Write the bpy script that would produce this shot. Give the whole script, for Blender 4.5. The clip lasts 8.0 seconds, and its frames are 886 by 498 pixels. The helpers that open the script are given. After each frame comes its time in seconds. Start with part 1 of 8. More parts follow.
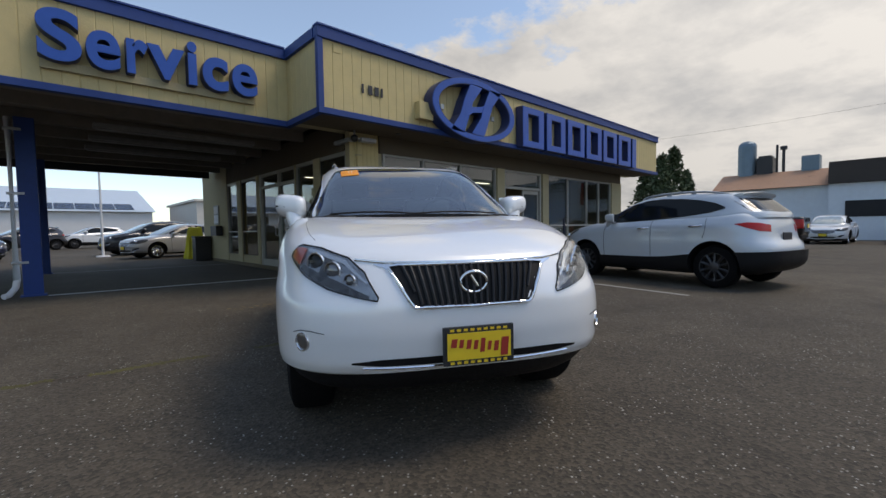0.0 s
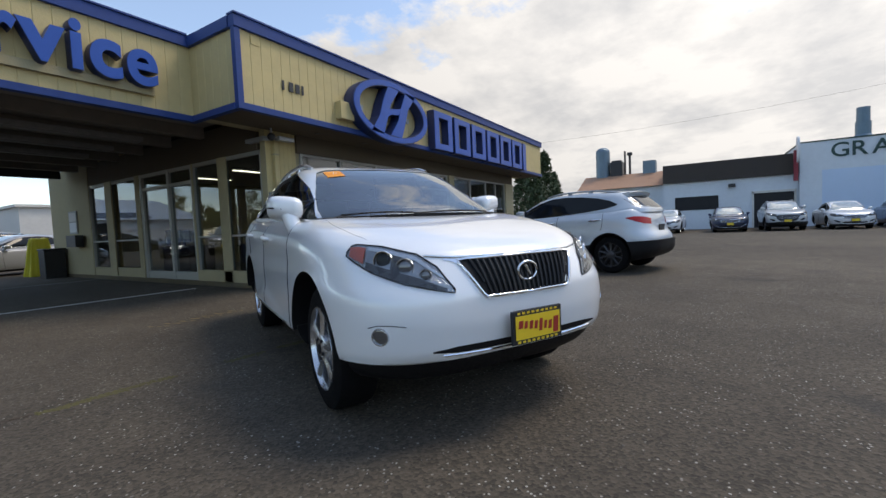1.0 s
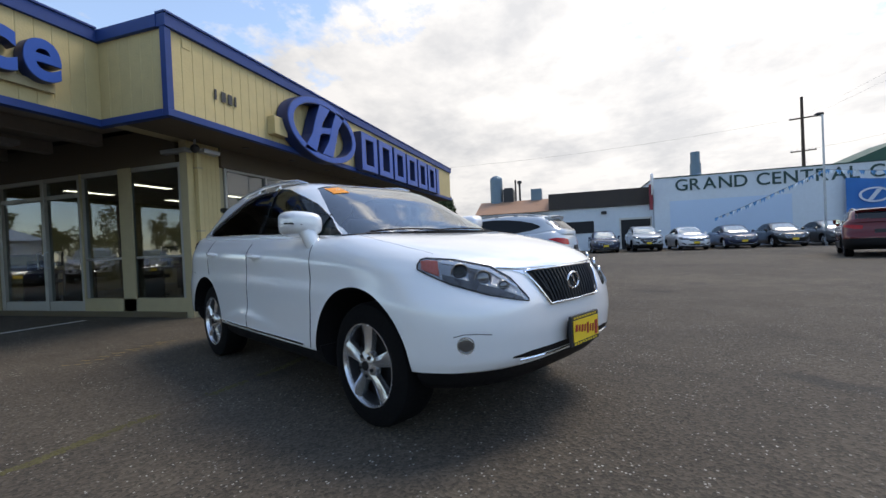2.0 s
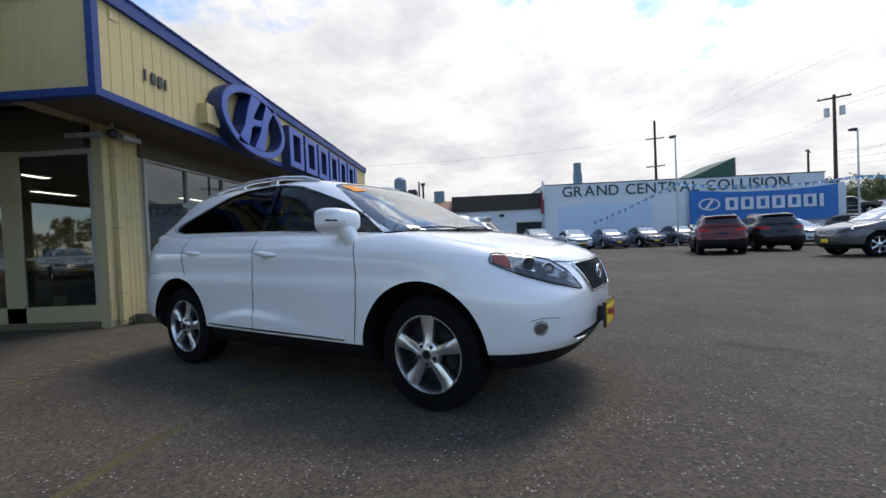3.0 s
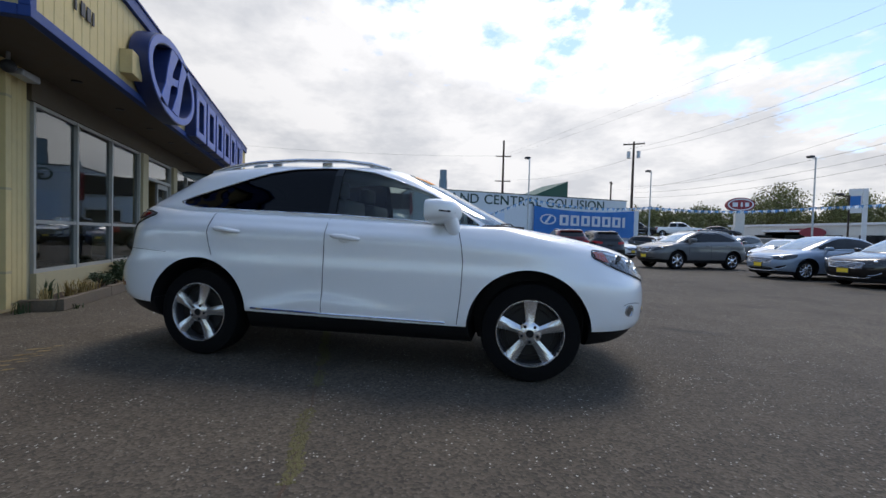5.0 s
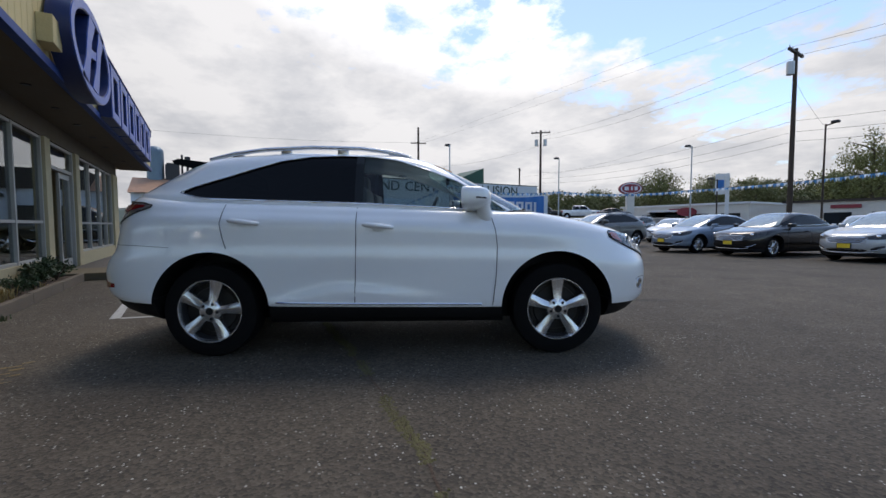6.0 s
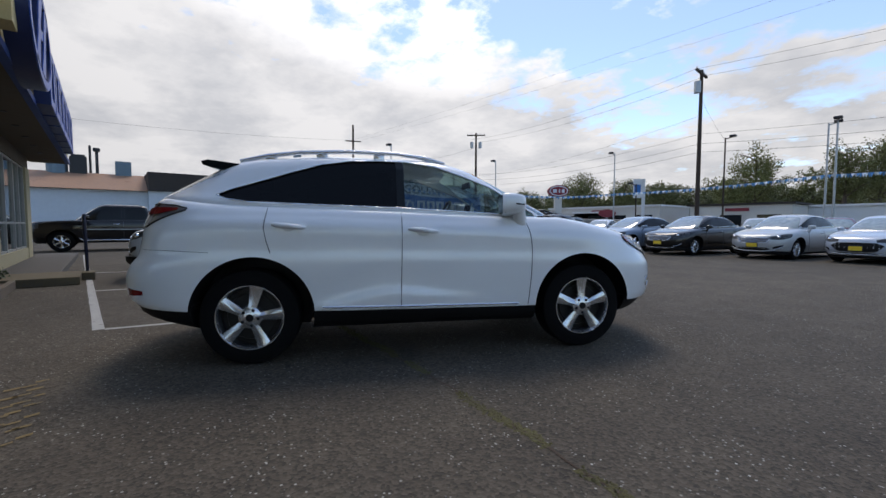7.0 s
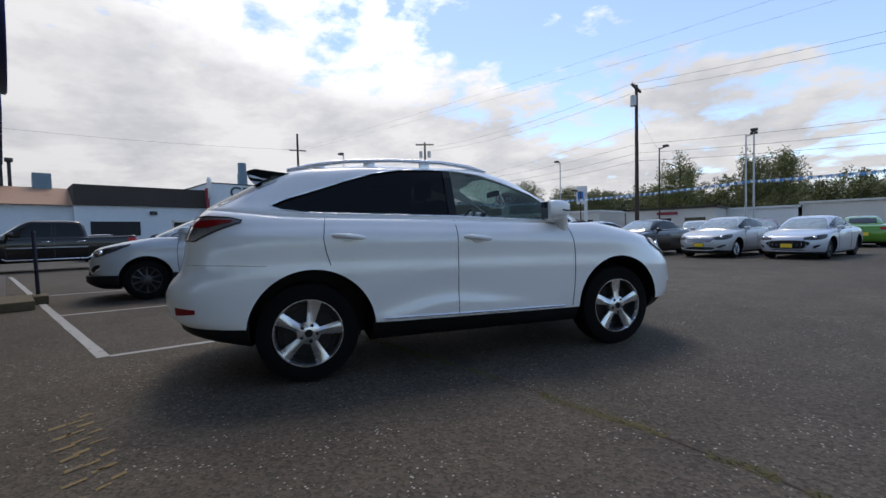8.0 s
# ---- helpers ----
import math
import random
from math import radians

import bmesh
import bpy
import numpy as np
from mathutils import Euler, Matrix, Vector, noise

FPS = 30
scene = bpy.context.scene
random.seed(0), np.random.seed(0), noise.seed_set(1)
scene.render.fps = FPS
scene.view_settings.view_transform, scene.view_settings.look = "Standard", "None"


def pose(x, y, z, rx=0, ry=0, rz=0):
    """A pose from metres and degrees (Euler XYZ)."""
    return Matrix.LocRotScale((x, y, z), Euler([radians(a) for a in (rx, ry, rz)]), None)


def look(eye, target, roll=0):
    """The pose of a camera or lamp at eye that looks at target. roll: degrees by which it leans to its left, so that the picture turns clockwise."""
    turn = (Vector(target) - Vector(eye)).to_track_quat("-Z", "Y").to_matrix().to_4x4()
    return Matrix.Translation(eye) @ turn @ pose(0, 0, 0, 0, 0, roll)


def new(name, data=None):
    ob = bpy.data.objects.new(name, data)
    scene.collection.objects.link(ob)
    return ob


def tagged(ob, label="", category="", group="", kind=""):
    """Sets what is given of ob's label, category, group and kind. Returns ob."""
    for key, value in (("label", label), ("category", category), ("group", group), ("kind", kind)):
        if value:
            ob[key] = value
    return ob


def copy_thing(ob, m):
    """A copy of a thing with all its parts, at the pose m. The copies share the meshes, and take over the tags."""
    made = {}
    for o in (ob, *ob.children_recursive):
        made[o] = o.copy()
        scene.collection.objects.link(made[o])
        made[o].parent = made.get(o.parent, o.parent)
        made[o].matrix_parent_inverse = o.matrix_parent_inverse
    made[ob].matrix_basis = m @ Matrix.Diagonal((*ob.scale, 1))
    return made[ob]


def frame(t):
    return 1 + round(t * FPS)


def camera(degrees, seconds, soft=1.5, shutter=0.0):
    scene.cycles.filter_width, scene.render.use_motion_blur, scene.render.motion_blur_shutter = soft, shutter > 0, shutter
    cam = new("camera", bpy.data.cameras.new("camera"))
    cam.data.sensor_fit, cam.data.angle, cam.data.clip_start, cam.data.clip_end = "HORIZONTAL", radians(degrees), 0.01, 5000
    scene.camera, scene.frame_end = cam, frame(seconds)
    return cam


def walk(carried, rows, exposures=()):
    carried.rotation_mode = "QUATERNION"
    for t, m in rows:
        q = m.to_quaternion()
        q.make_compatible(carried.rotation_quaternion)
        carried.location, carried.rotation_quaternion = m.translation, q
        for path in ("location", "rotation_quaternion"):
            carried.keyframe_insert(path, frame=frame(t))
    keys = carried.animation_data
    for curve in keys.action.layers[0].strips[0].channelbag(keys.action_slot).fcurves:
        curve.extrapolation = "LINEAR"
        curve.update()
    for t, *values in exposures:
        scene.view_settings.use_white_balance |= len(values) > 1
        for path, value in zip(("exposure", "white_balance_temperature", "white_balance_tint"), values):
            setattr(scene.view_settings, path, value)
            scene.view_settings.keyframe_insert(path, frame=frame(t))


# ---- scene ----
cam = camera(92.4, 8.0)
PATH = [
    (0, (-0.222, 0.276, 1.061), (1.129, 1.748, 0.965), -0.9),
    (0.5, (-0.565, 0.538, 1.065), (0.951, 1.834, 0.936), -1.1),
    (1, (-0.912, 0.806, 1.066), (0.783, 1.862, 0.958), -2.6),
    (1.5, (-1.177, 1.173, 1.055), (0.654, 1.977, 1.001), -3.2),
    (2, (-1.415, 1.579, 1.062), (0.494, 2.174, 1.038), -2.6),
    (2.2, (-1.496, 1.735, 1.081), (0.447, 2.203, 1.041), -2.8),
    (3.3, (-1.852, 2.796, 1.072), (0.148, 2.805, 1.040), -1.4),
    (3.5, (-1.846, 2.968, 1.067), (0.153, 2.912, 1.038), -0.4),
    (4, (-1.874, 3.434, 1.080), (0.115, 3.227, 1.063), -0.1),
    (4.5, (-1.939, 3.890, 1.067), (0.019, 3.485, 1.033), -0.3),
    (4.7, (-1.939, 4.060, 1.060), (-0.001, 3.569, 1.020), 0.3),
    (5.8, (-1.748, 5.059, 1.051), (0.042, 4.170, 0.943), 1.6),
    (6, (-1.667, 5.225, 1.035), (0.076, 4.250, 0.924), -0.1),
    (6.5, (-1.459, 5.634, 1.064), (0.220, 4.553, 0.984), -0.7),
    (7, (-1.316, 6.051, 1.074), (0.246, 4.807, 0.961), 0.1),
    (7.5, (-1.027, 6.402, 1.089), (0.455, 5.061, 1.011), -0.5),
    (8, (-0.758, 6.724, 1.072), (0.633, 5.289, 0.998), -1.3),
]
EXPOSURE = ((0, 0.08, 7220, 12), (1.0, 0.36, 7050, 12), (2.0, 0.45, 6900, 12), (3.5, 0.36, 6620, 12), (4.5, 0.31, 6580, 12), (6.0, 0.11, 6660, 13), (8.0, 0.04, 6620, 13))
walk(cam, [(t, look(eye, target, roll)) for t, eye, target, roll in PATH], EXPOSURE)

# ---- world, sun and exposure ----
SUN_AZ, SUN_EL = -42.0, 58.0      # degrees: from +x towards +y, and above the horizon


def sun_dir():
    a, e = radians(SUN_AZ), radians(SUN_EL)
    return Vector((math.cos(a) * math.cos(e), math.sin(a) * math.cos(e), math.sin(e)))


world = bpy.data.worlds.new("cloudy_sky")
scene.world = world
world.use_nodes = True
wn, wl = world.node_tree.nodes, world.node_tree.links
wn.clear()


def wnode(kind, **values):
    n = wn.new(kind)
    for k, v in values.items():
        if k in ("operation", "blend_type", "data_type", "noise_dimensions", "interpolation_type", "sky_type"):
            if k == "operation":
                n.operation = v
            elif k == "blend_type":
                n.blend_type = v
            elif k == "data_type":
                n.data_type = v
            elif k == "noise_dimensions":
                n.noise_dimensions = v
            elif k == "sky_type":
                n.sky_type = v
        else:
            n.inputs[k].default_value = v
    return n


sky = wnode("ShaderNodeTexSky", sky_type="NISHITA")
sky.sun_disc = False
sky.sun_elevation = radians(SUN_EL)
sky.sun_rotation = radians(90 - SUN_AZ)
sky.air_density, sky.dust_density, sky.ozone_density = 1.0, 0.25, 3.0
coord = wnode("ShaderNodeTexCoord")
split = wnode("ShaderNodeSeparateXYZ")
wl.new(coord.outputs["Generated"], split.inputs[0])
# project the direction on a flat cloud deck, so that clouds grow smaller towards the horizon
lift = wnode("ShaderNodeMath", operation="ADD")
lift.inputs[1].default_value = 0.22
up = wnode("ShaderNodeMath", operation="MAXIMUM")
up.inputs[1].default_value = 0.0
wl.new(split.outputs[2], up.inputs[0])
wl.new(up.outputs[0], lift.inputs[0])
flat = wnode("ShaderNodeVectorMath", operation="DIVIDE")
comb = wnode("ShaderNodeCombineXYZ")
for k in range(3):
    wl.new(lift.outputs[0], comb.inputs[k])
wl.new(coord.outputs["Generated"], flat.inputs[0])
wl.new(comb.outputs[0], flat.inputs[1])
n_big = wnode("ShaderNodeTexNoise", Scale=1.5, Detail=10.0, Roughness=0.54, Distortion=0.0)
n_small = wnode("ShaderNodeTexNoise", Scale=5.2, Detail=9.0, Roughness=0.60, Distortion=0.0)
n_lee = wnode("ShaderNodeTexNoise", Scale=5.2, Detail=9.0, Roughness=0.60, Distortion=0.0)
n_shade = wnode("ShaderNodeTexNoise", Scale=2.2, Detail=6.0, Roughness=0.48, Distortion=0.0)
shift = wnode("ShaderNodeVectorMath", operation="ADD")
shift.inputs[1].default_value = (3.4, 7.9, 1.7)
lee = wnode("ShaderNodeVectorMath", operation="ADD")
lee.inputs[1].default_value = sun_dir() * 0.06
wl.new(flat.outputs[0], shift.inputs[0])
wl.new(flat.outputs[0], lee.inputs[0])
for n in (n_big, n_small):
    wl.new(flat.outputs[0], n.inputs["Vector"])
wl.new(shift.outputs[0], n_shade.inputs["Vector"])
wl.new(lee.outputs[0], n_lee.inputs["Vector"])
# the deck is closed towards the horizon and breaks up higher, most of all behind the building
side = wnode("ShaderNodeVectorMath", operation="DOT_PRODUCT")
side.inputs[1].default_value = (-0.40, -0.13, 1.38)
high = wnode("ShaderNodeVectorMath", operation="MINIMUM")
high.inputs[1].default_value = (9, 9, 0.44)
wl.new(coord.outputs["Generated"], high.inputs[0])
wl.new(high.outputs[0], side.inputs[0])
mixn = wnode("ShaderNodeMath", operation="MULTIPLY_ADD")
mixn.inputs[1].default_value = 0.56
wl.new(n_small.outputs["Fac"], mixn.inputs[0])
wl.new(n_big.outputs["Fac"], mixn.inputs[2])
cov = wnode("ShaderNodeMath", operation="MULTIPLY_ADD")
cov.inputs[1].default_value = -0.86
wl.new(side.outputs["Value"], cov.inputs[0])
wl.new(mixn.outputs[0], cov.inputs[2])
# clear blue low in the north and west
north = wnode("ShaderNodeVectorMath", operation="DOT_PRODUCT")
north.inputs[1].default_value = (-0.57, 0.82, 0.0)
wl.new(coord.outputs["Generated"], north.inputs[0])
clear = wn.new("ShaderNodeMapRange")
clear.inputs["From Min"].default_value, clear.inputs["From Max"].default_value = 0.25, 0.75
clear.inputs["To Min"].default_value, clear.inputs["To Max"].default_value = 0.0, 0.62
wl.new(north.outputs["Value"], clear.inputs["Value"])
thin = wnode("ShaderNodeMath", operation="SUBTRACT")
wl.new(cov.outputs[0], thin.inputs[0])
wl.new(clear.outputs[0], thin.inputs[1])
ramp = wn.new("ShaderNodeValToRGB")
ramp.color_ramp.elements[0].position, ramp.color_ramp.elements[1].position = 0.46, 0.57
wl.new(thin.outputs[0], ramp.inputs["Fac"])
# puffs are lighter on the side that faces the sun, greyer where the deck is thick
relief = wnode("ShaderNodeMath", operation="SUBTRACT")
wl.new(n_small.outputs["Fac"], relief.inputs[0])
wl.new(n_lee.outputs["Fac"], relief.inputs[1])
puff = wnode("ShaderNodeMath", operation="MULTIPLY_ADD")
puff.inputs[1].default_value = 0.44
wl.new(relief.outputs[0], puff.inputs[0])
wl.new(n_shade.outputs["Fac"], puff.inputs[2])
shade = wn.new("ShaderNodeValToRGB")
e = shade.color_ramp.elements
e[0].position, e[0].color = 0.32, (0.70, 0.735, 0.785, 1)
e[1].position, e[1].color = 0.60, (0.98, 1.0, 1.02, 1)
wl.new(puff.outputs[0], shade.inputs["Fac"])
# clouds glow round the veiled sun; those opposite it are lit from the front
glow = wnode("ShaderNodeVectorMath", operation="DOT_PRODUCT")
glow.inputs[1].default_value = sun_dir()
wl.new(coord.outputs["Generated"], glow.inputs[0])


def gain_of(a0, a1, b0, b1):
    n = wn.new("ShaderNodeMapRange")
    n.inputs["From Min"].default_value, n.inputs["From Max"].default_value = a0, a1
    n.inputs["To Min"].default_value, n.inputs["To Max"].default_value = b0, b1
    wl.new(glow.outputs["Value"], n.inputs["Value"])
    return n.outputs[0]


veil = wnode("ShaderNodeMath", operation="ADD")
wl.new(gain_of(0.30, 0.70, 0.62, 0.83), veil.inputs[0])
wl.new(gain_of(0.74, 1.0, 0.0, 1.8), veil.inputs[1])
lit = wnode("ShaderNodeMath", operation="ADD")
wl.new(veil.outputs[0], lit.inputs[0])
wl.new(gain_of(0.25, -0.05, 0.0, 0.9), lit.inputs[1])
cloud = wnode("ShaderNodeVectorMath", operation="SCALE")
wl.new(shade.outputs["Color"], cloud.inputs[0])
wl.new(lit.outputs[0], cloud.inputs["Scale"])
blue = wnode("ShaderNodeVectorMath", operation="SCALE")
blue.inputs["Scale"].default_value = 0.175
wl.new(sky.outputs[0], blue.inputs[0])
haze = wnode("ShaderNodeVectorMath", operation="ADD")
haze.inputs[1].default_value = (0.075, 0.080, 0.068)
wl.new(blue.outputs[0], haze.inputs[0])
both = wnode("ShaderNodeMix", data_type="RGBA")
wl.new(ramp.outputs["Color"], both.inputs["Factor"])
wl.new(haze.outputs[0], both.inputs["A"])
wl.new(cloud.outputs[0], both.inputs["B"])
back = wnode("ShaderNodeBackground", Strength=1.0)
wout = wnode("ShaderNodeOutputWorld")
wl.new(both.outputs["Result"], back.inputs["Color"])
wl.new(back.outputs[0], wout.inputs[0])

sun = new("sun", bpy.data.lights.new("sun", "SUN"))
sun.data.energy, sun.data.angle, sun.data.color = 1.45, radians(22), (1.0, 0.92, 0.80)
sun.matrix_world = look(Vector((0, 0, 30)) + sun_dir() * 20, (0, 0, 30))


# ---- materials ----
def mat(name, color, rough=0.5, metal=0.0, vary=0.12, grain=6.0, bump=0.0, bump_scale=40.0, coat=0.0, spec=0.5, stain=None, object_colour=False, island=0.0):
    """A painted or solid surface: colour varied at two scales, gloss varied, fine relief."""
    m = bpy.data.materials.new(name)
    m.use_nodes = True
    nt = m.node_tree
    b = nt.nodes["Principled BSDF"]
    tc = nt.nodes.new("ShaderNodeTexCoord")
    big, fine = nt.nodes.new("ShaderNodeTexNoise"), nt.nodes.new("ShaderNodeTexNoise")
    big.inputs["Scale"].default_value, big.inputs["Detail"].default_value = grain * 0.2, 5
    fine.inputs["Scale"].default_value, fine.inputs["Detail"].default_value = grain * 3, 6
    for n in (big, fine):
        nt.links.new(tc.outputs["Object"], n.inputs["Vector"])
    add = nt.nodes.new("ShaderNodeMath")
    nt.links.new(big.outputs["Fac"], add.inputs[0])
    nt.links.new(fine.outputs["Fac"], add.inputs[1])
    rng = nt.nodes.new("ShaderNodeMapRange")
    rng.inputs["From Min"].default_value, rng.inputs["From Max"].default_value = 0.6, 1.4
    rng.inputs["To Min"].default_value, rng.inputs["To Max"].default_value = 1 - vary, 1 + vary
    nt.links.new(add.outputs[0], rng.inputs["Value"])
    sc = nt.nodes.new("ShaderNodeVectorMath")
    sc.operation = "SCALE"
    if object_colour:
        info = nt.nodes.new("ShaderNodeObjectInfo")
        nt.links.new(info.outputs["Color"], sc.inputs[0])
    else:
        sc.inputs[0].default_value = color
    nt.links.new(rng.outputs[0], sc.inputs["Scale"])
    last = sc.outputs[0]
    if stain:
        s_col, s_pos, s_scale = stain
        sn = nt.nodes.new("ShaderNodeTexNoise")
        sn.inputs["Scale"].default_value, sn.inputs["Detail"].default_value, sn.inputs["Roughness"].default_value = s_scale, 8, 0.65
        nt.links.new(tc.outputs["Object"], sn.inputs["Vector"])
        sr = nt.nodes.new("ShaderNodeValToRGB")
        sr.color_ramp.elements[0].position, sr.color_ramp.elements[1].position = s_pos, s_pos + 0.14
        nt.links.new(sn.outputs["Fac"], sr.inputs["Fac"])
        mx = nt.nodes.new("ShaderNodeMix")
        mx.data_type = "RGBA"
        mx.inputs["B"].default_value = (*s_col, 1)
        nt.links.new(sr.outputs["Color"], mx.inputs["Factor"])
        nt.links.new(last, mx.inputs["A"])
        last = mx.outputs["Result"]
    if island:
        info = nt.nodes.new("ShaderNodeObjectInfo")
        ir = nt.nodes.new("ShaderNodeMapRange")
        ir.inputs["To Min"].default_value, ir.inputs["To Max"].default_value = 1 - island, 1 + island
        nt.links.new(info.outputs["Random"], ir.inputs["Value"])
        s2 = nt.nodes.new("ShaderNodeVectorMath")
        s2.operation = "SCALE"
        nt.links.new(last, s2.inputs[0])
        nt.links.new(ir.outputs[0], s2.inputs["Scale"])
        last = s2.outputs[0]
    nt.links.new(last, b.inputs["Base Color"])
    rr = nt.nodes.new("ShaderNodeMapRange")
    rr.inputs["From Min"].default_value, rr.inputs["From Max"].default_value = 0.6, 1.4
    rr.inputs["To Min"].default_value, rr.inputs["To Max"].default_value = (rough, rough) if coat == 1.0 else (max(rough * 0.8, 0.01), min(rough * 1.2, 1))
    nt.links.new(add.outputs[0], rr.inputs["Value"])
    nt.links.new(rr.outputs[0], b.inputs["Roughness"])
    b.inputs["Metallic"].default_value = metal
    b.inputs["Coat Weight"].default_value = coat
    b.inputs["Coat Roughness"].default_value = 0.04
    b.inputs["Specular IOR Level"].default_value = spec
    if bump:
        bn = nt.nodes.new("ShaderNodeTexNoise")
        bn.inputs["Scale"].default_value, bn.inputs["Detail"].default_value = bump_scale, 6
        nt.links.new(tc.outputs["Object"], bn.inputs["Vector"])
        bb = nt.nodes.new("ShaderNodeBump")
        bb.inputs["Strength"].default_value, bb.inputs["Distance"].default_value = bump, 0.02
        nt.links.new(bn.outputs["Fac"], bb.inputs["Height"])
        nt.links.new(bb.outputs[0], b.inputs["Normal"])
    return m


def glass(name, tint, rough=0.0, ior=1.5):
    """A thin pane: tinted see-through with a mirror gloss that grows at grazing angles."""
    m = bpy.data.materials.new(name)
    m.use_nodes = True
    nt = m.node_tree
    nt.nodes.clear()
    out = nt.nodes.new("ShaderNodeOutputMaterial")
    tr, gl, mx = nt.nodes.new("ShaderNodeBsdfTransparent"), nt.nodes.new("ShaderNodeBsdfGlossy"), nt.nodes.new("ShaderNodeMixShader")
    f0 = ((ior - 1) / (ior + 1)) ** 2
    lw, pw, fr = nt.nodes.new("ShaderNodeLayerWeight"), nt.nodes.new("ShaderNodeMath"), nt.nodes.new("ShaderNodeMath")
    lw.inputs["Blend"].default_value = 0.5
    pw.operation, pw.inputs[1].default_value = "POWER", 5.0
    fr.operation, fr.inputs[1].default_value, fr.inputs[2].default_value = "MULTIPLY_ADD", 1 - f0, f0
    nt.links.new(lw.outputs["Facing"], pw.inputs[0])
    nt.links.new(pw.outputs[0], fr.inputs[0])
    tr.inputs["Color"].default_value = (*tint, 1)
    gl.inputs["Roughness"].default_value = rough
    gl.inputs["Color"].default_value = (0.95, 0.97, 1, 1)
    nt.links.new(fr.outputs[0], mx.inputs[0])
    nt.links.new(tr.outputs[0], mx.inputs[1])
    nt.links.new(gl.outputs[0], mx.inputs[2])
    nt.links.new(mx.outputs[0], out.inputs["Surface"])
    return m


def asphalt_material():
    m = bpy.data.materials.new("worn_asphalt")
    m.use_nodes = True
    nt = m.node_tree
    b = nt.nodes["Principled BSDF"]
    L = nt.links.new
    tc = nt.nodes.new("ShaderNodeTexCoord")

    def noise_tex(scale, detail=5, rough=0.6, distort=0.0):
        n = nt.nodes.new("ShaderNodeTexNoise")
        n.inputs["Scale"].default_value, n.inputs["Detail"].default_value = scale, detail
        n.inputs["Roughness"].default_value, n.inputs["Distortion"].default_value = rough, distort
        L(tc.outputs["Object"], n.inputs["Vector"])
        return n.outputs["Fac"]

    def ramp_of(src, p0, c0, p1, c1):
        r = nt.nodes.new("ShaderNodeValToRGB")
        r.color_ramp.elements[0].position, r.color_ramp.elements[0].color = p0, (*c0, 1)
        r.color_ramp.elements[1].position, r.color_ramp.elements[1].color = p1, (*c1, 1)
        L(src, r.inputs["Fac"])
        return r.outputs["Color"]

    def mix(fac, a, c, mode="MIX"):
        n = nt.nodes.new("ShaderNodeMix")
        n.data_type, n.blend_type = "RGBA", mode
        if isinstance(fac, float):
            n.inputs["Factor"].default_value = fac
        else:
            L(fac, n.inputs["Factor"])
        for key, v in (("A", a), ("B", c)):
            if isinstance(v, tuple):
                n.inputs[key].default_value = (*v, 1)
            else:
                L(v, n.inputs[key])
        return n.outputs["Result"]

    broad = ramp_of(noise_tex(0.16, 6, 0.6, 0.4), 0.36, (0.065, 0.055, 0.0425), 0.66, (0.099, 0.0835, 0.064))
    mid = ramp_of(noise_tex(1.3, 7, 0.65, 0.5), 0.35, (0.84, 0.83, 0.82), 0.68, (1.17, 1.16, 1.13))
    base = mix(1.0, broad, mid, "MULTIPLY")
    # aggregate: small stones of differing lightness, a few nearly white
    v = nt.nodes.new("ShaderNodeTexVoronoi")
    v.inputs["Scale"].default_value = 62
    L(tc.outputs["Object"], v.inputs["Vector"])
    stone = nt.nodes.new("ShaderNodeSeparateColor")
    L(v.outputs["Color"], stone.inputs[0])
    tone = ramp_of(stone.outputs[0], 0.0, (0.62, 0.62, 0.62), 1.0, (1.42, 1.40, 1.36))
    base = mix(1.0, base, tone, "MULTIPLY")
    bright = ramp_of(stone.outputs[1], 0.915, (0, 0, 0), 0.93, (1, 1, 1))
    core = ramp_of(v.outputs["Distance"], 0.30, (1, 1, 1), 0.42, (0, 0, 0))
    spark = mix(1.0, bright, core, "MULTIPLY")
    patchy = ramp_of(noise_tex(2.1, 4), 0.40, (0.08, 0.08, 0.08), 0.66, (1, 1, 1))
    spark = mix(1.0, spark, patchy, "MULTIPLY")
    base = mix(spark, base, (0.50, 0.48, 0.42))
    # oil stains and damp-looking blotches
    oil = ramp_of(noise_tex(0.75, 3, 0.5, 0.8), 0.66, (0, 0, 0), 0.74, (0.55, 0.55, 0.55))
    base = mix(oil, base, (0.028, 0.027, 0.026))
    L(base, b.inputs["Base Color"])
    b.inputs["Roughness"].default_value = 0.86
    b.inputs["Specular IOR Level"].default_value = 0.32
    hb = nt.nodes.new("ShaderNodeBump")
    hb.inputs["Strength"].default_value, hb.inputs["Distance"].default_value = 0.45, 0.010
    L(v.outputs["Distance"], hb.inputs["Height"])
    hb2 = nt.nodes.new("ShaderNodeBump")
    hb2.inputs["Strength"].default_value, hb2.inputs["Distance"].default_value = 0.35, 0.02
    L(noise_tex(28, 6), hb2.inputs["Height"])
    L(hb.outputs[0], hb2.inputs["Normal"])
    L(hb2.outputs[0], b.inputs["Normal"])
    return m


def worn_paint(name, color, gone=0.5):
    """Road paint with bare patches, through which the asphalt's grey shows."""
    m = mat(name, color, 0.8, vary=0.2, grain=9, bump=0.3, bump_scale=60, stain=((0.07, 0.066, 0.06), gone, 7.0))
    return m


